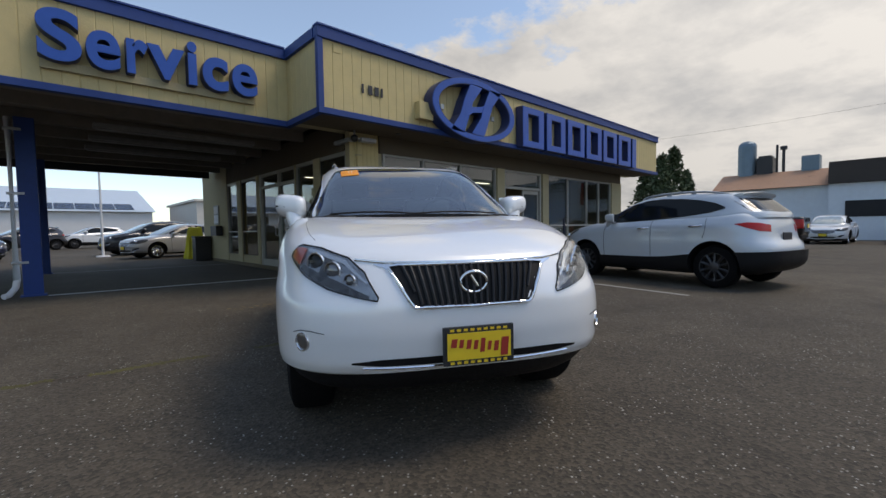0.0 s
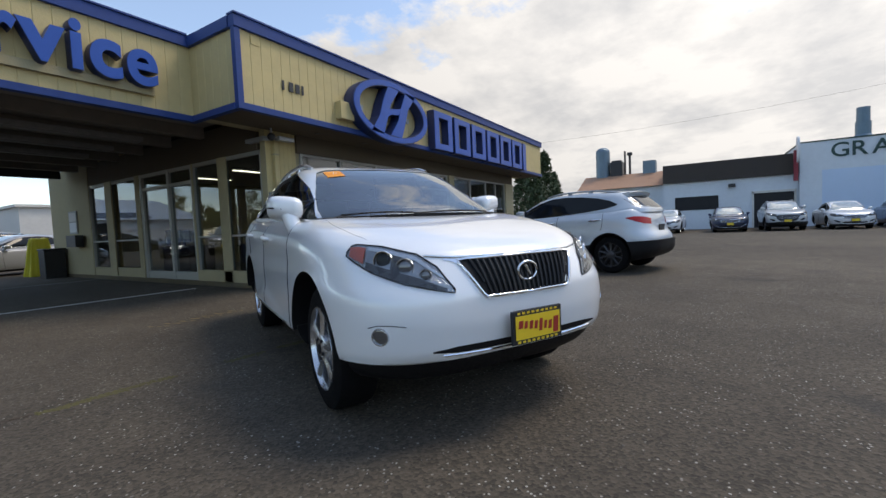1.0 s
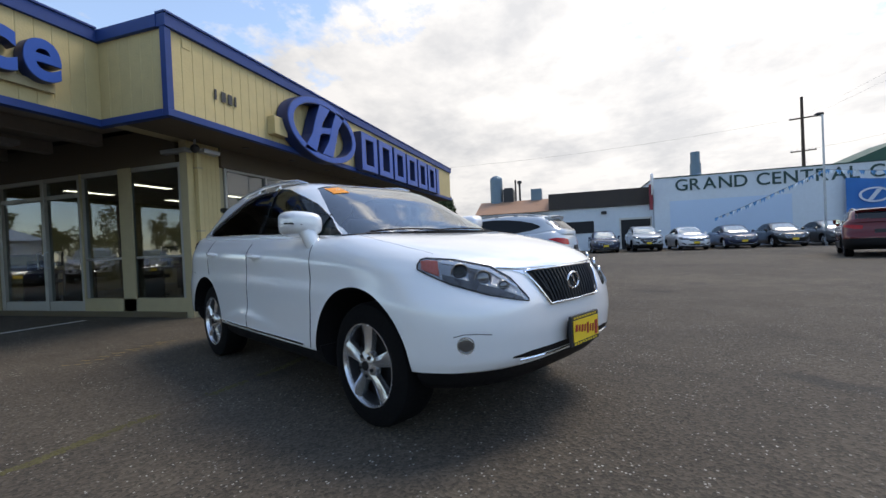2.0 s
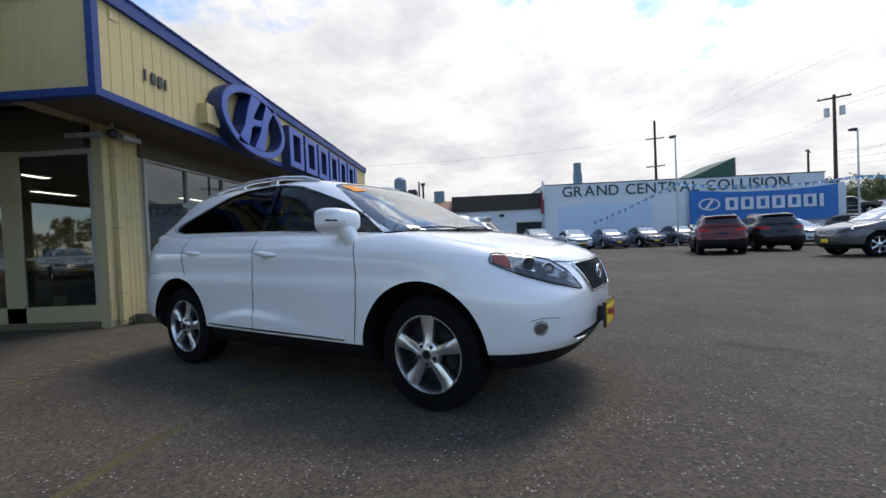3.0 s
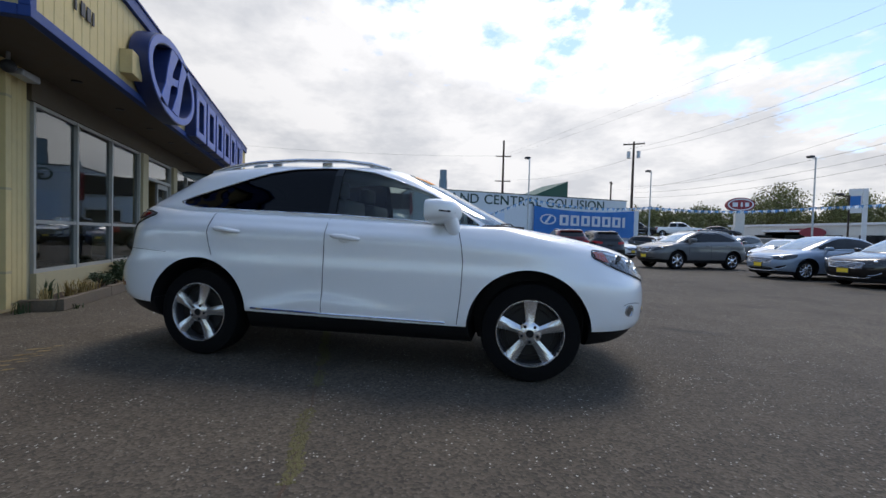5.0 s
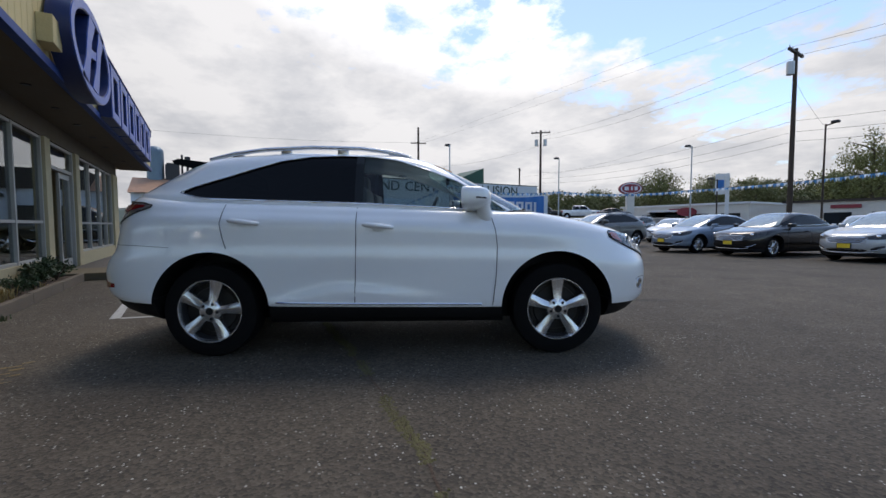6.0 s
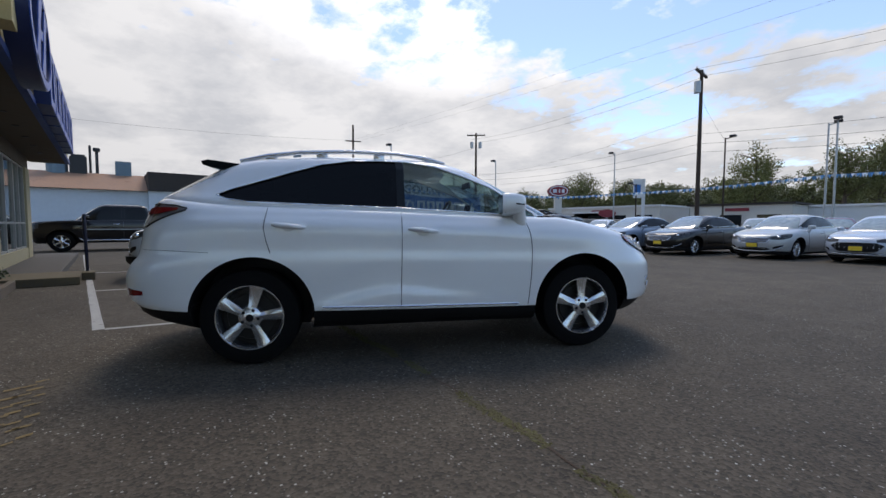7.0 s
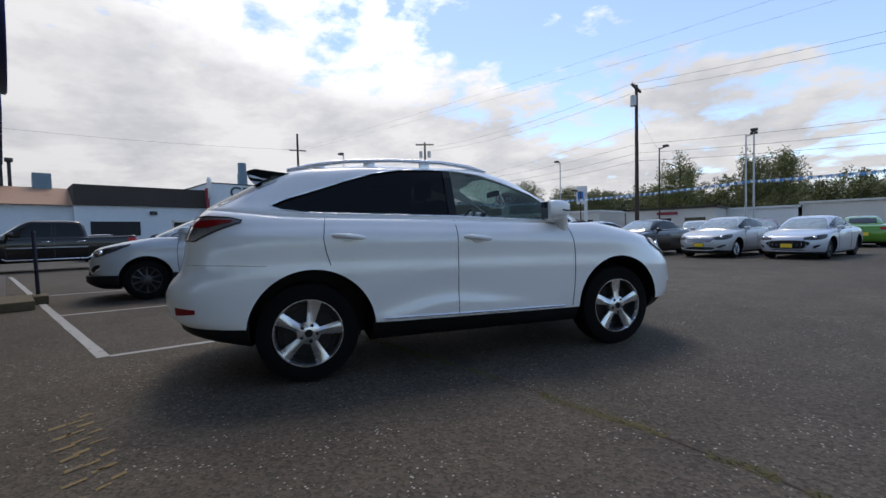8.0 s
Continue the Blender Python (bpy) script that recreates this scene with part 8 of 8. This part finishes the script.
another(suv, 20.8, -12.3, -15, BLACK, "black suv seen from behind")
another(sedan, 22.5, -16.5, 182, WHITE, "white car among the parked rows")
# the row under the white wall, noses to the lot
for (y, col, lab, src) in ((2.9, WHITE, "white sedan in the row by the workshop", sedan), (-0.5, NAVY, "dark blue sedan in the row by the workshop", sedan), (-3.1, SILVER, "silver suv in the row by the workshop", suv),
                           (-5.8, WHITE, "white sedan in the row by the workshop", sedan), (-8.4, NAVY, "dark blue sedan in the row by the workshop", sedan), (-11.0, BLACK, "black sedan in the row by the workshop", sedan), (-13.6, GREY, "grey sedan in the row by the workshop", sedan)):
    another(src, 29.6, y, 180 + random.uniform(-3, 3), col, lab)
# rows further back in the lot
for x, y, hd, col, src, lab in ((5.4, -19.0, 100, SILVER, sedan, "silver sedan in a back row"), (2.6, -19.4, 100, RED, sedan, "dark red sedan in a back row"), (8.4, -19.2, 100, WHITE, sedan, "white sedan in a back row"), (11.6, -18.6, 100, SILVER, sedan, "silver sedan in a back row"),
                                (14.6, -19.4, 100, WHITE, sedan, "white sedan in a back row"), (17.8, -19.8, 100, GREY, suv, "grey suv in a back row"), (-0.9, -25.0, -88, GREEN, sedan, "bright green sedan seen from behind"),
                                (24.5, -22.0, 120, WHITE, suv, "white suv in a back row"), (22.0, -24.0, 120, BLUEGREY, sedan, "blue-grey sedan in a back row"), (27.0, -25.0, 200, BLACK, suv, "black suv in a back row")):
    another(src, x, y, hd, col, lab)
# the row across the lane, mirrored in the side glazing
for x, y, hd, col, src in ((-10.5, 19.0, -52, GREY, sedan), (-8.4, 20.6, -56, WHITE, sedan), (-6.3, 22.2, -53, SILVER, sedan), (-4.4, 23.8, -50, WHITE, suv), (-2.6, 25.4, -54, NAVY, sedan)):
    c = another(src, x, y, hd, col, "parked car in the row across the lane")
# behind the service lane
another(sedan, 2.75, 22.2, 196, (0.36, 0.36, 0.37), "silver hatchback parked behind the service lane")
another(suv, 2.3, 26.4, 190, (0.025, 0.03, 0.04), "dark suv parked behind the service lane")
for x, y, hd, col in ((-2.8, 40.0, 200, (0.03, 0.035, 0.05)), (0.8, 42.0, 190, WHITE), (-6.5, 38.0, 200, BLACK)):
    another(suv, x, y, hd, col, "parked suv in the far lot")


# ---- pickup trucks ----
TRUCK = scaled(SEDAN, 1.0, 1.0, 1.0, scoop=None, lip=None, wheel_r=0.40, rim_r=0.25, arch_r=0.47, wb=3.55, track=0.90, tyre_w=0.26, xmf=-0.25, xmr=-3.9, gmf=-1.6, gmr=-2.3, nf=5.0, nr=9.0, gnf=6.0, gnr=6.0, bars=4, rim_mat=ALLOY, spokes=6, spoke_w=(0.025, 0.035), chrome=False, chrome_handles=True,
               body=[(0.88, 0.52, 0.50, 0.50, 0.50, -4.42, 0.58, 0.95), (0.94, 0.62, 0.60, 0.60, 0.60, -4.47, 0.66, 0.985), (0.95, 0.80, 0.80, 0.80, 0.80, -4.49, 0.80, 1.0), (0.94, 0.98, 1.0, 1.0, 1.0, -4.49, 1.0, 1.0),
                     (0.90, 1.10, 1.14, 1.14, 1.14, -4.48, 1.14, 0.985), (0.80, 1.16, 1.20, 1.20, 1.22, -4.47, 1.24, 0.965), (0.30, 1.19, 1.225, 1.225, 1.25, -4.45, 1.28, 0.94), (-0.12, 1.22, 1.235, 1.235, 1.26, -4.43, 1.29, 0.91)],
               cabin=[(-0.30, 1.16, 1.16, 1.16, 1.16, -2.95, 1.18, 0.89), (-0.42, 1.26, 1.26, 1.26, 1.26, -2.93, 1.27, 0.88), (-0.78, 1.55, 1.55, 1.55, 1.55, -2.86, 1.55, 0.82), (-1.10, 1.78, 1.78, 1.78, 1.78, -2.78, 1.77, 0.75), (-1.25, 1.86, 1.86, 1.86, 1.86, -2.70, 1.85, 0.66), (-1.45, 1.89, 1.89, 1.89, 1.89, -2.55, 1.88, 0.40), (-1.55, 1.90, 1.90, 1.90, 1.90, -2.4, 1.89, 0.1)],
               clad=[(0.78, 0.34, 0.34, 0.34, 0.34, -4.30, 0.40, 0.80), (0.86, 0.42, 0.42, 0.42, 0.42, -4.42, 0.48, 0.90), (0.88, 0.54, 0.52, 0.52, 0.52, -4.43, 0.60, 0.94)],
               dlo_up=[(-2.84, 1.30), (-2.80, 1.66), (-2.70, 1.76), (-1.30, 1.78), (-1.05, 1.68), (-0.62, 1.34), (-0.55, 1.29)], dlo_dn=[(-2.84, 1.285), (-0.55, 1.275)], panes=[(-2.80, -1.98, True), (-1.86, -0.66, True)], pillars=(-1.92,),
               ws_up=[(0.0, 1.76), (0.60, 1.74), (0.66, 1.65), (0.78, 1.30)], ws_dn=[(0.0, 1.27), (0.78, 1.28)], rw_up=[(0.0, 1.75), (0.6, 1.72)], rw_dn=[(0.0, 1.36), (0.68, 1.36)],
               seams=[[(-0.62, 1.22), (-0.60, 0.9), (-0.66, 0.54)], [(-1.92, 1.22), (-1.92, 0.54)], [(-2.92, 1.24), (-2.92, 0.54)]], handles=[(-1.70, 1.08), (-2.70, 1.08)], mirror=(-0.75, 1.10, 1.34), mirror_k=1.1,
               headlamp=([(0.94, 0.52, 1.06), (0.85, 0.72, 1.08), (0.60, 0.92, 1.09)], [(0.94, 0.52, 0.86), (0.85, 0.76, 0.86), (0.60, 0.94, 0.92)]), bulb=(0.86, 0.68, 0.97),
               taillamp=([(-4.12, 0.975, 1.20), (-4.37, 0.93, 1.20), (-4.46, 0.84, 1.20)], [(-4.12, 0.98, 0.86), (-4.37, 0.95, 0.86), (-4.47, 0.84, 0.86)]),
               grille=([(0.0, 1.08), (0.44, 1.07), (0.48, 1.05)], [(0.0, 0.78), (0.44, 0.79), (0.48, 0.82)]), intake=([(0.0, 0.66), (0.5, 0.66)], [(0.0, 0.58), (0.5, 0.58)]), plate=(0.0, 0.70), rear_plate=0.95)
truck = build_car("pickup_truck", TRUCK, (0.006, 0.006, 0.007), "dark grey crew-cab pickup parked beyond the showroom", "pickup", "parked cars")
truck.matrix_world = place(21.5, 7.35, 90)
bm = bmesh.new()
box(bm, -4.32, -3.05, -0.76, 0.76, 1.262, 1.30, 0.0)
part("bed_cover", bm, CLAD, truck, "black bed cover")
for s in (1, -1):
    part("side_step", tube(bmesh.new(), [(-0.55, s * 0.96, 0.50), (-0.65, s * 1.02, 0.44), (-2.85, s * 1.02, 0.44), (-2.95, s * 0.96, 0.50)], 0.035, 8), ALLOY, truck, "silver side step", smooth=60)
    part("side_moulding", boxes((-2.88, -0.66, s * 1.004 - 0.012, s * 1.004 + 0.012, 0.86, 0.90), bevel=0.004), STEEL, truck)
another(truck, 42.0, -44.5, 222, WHITE, "white pickup on the terrace behind the lot", 1.9)
another(truck, 45.8, -40.8, 222, BLACK, "dark pickup on the terrace behind the lot", 1.9)
another(sedan, 38.6, -47.0, 222, BLACK, "dark sedan on the terrace behind the lot", 1.9)
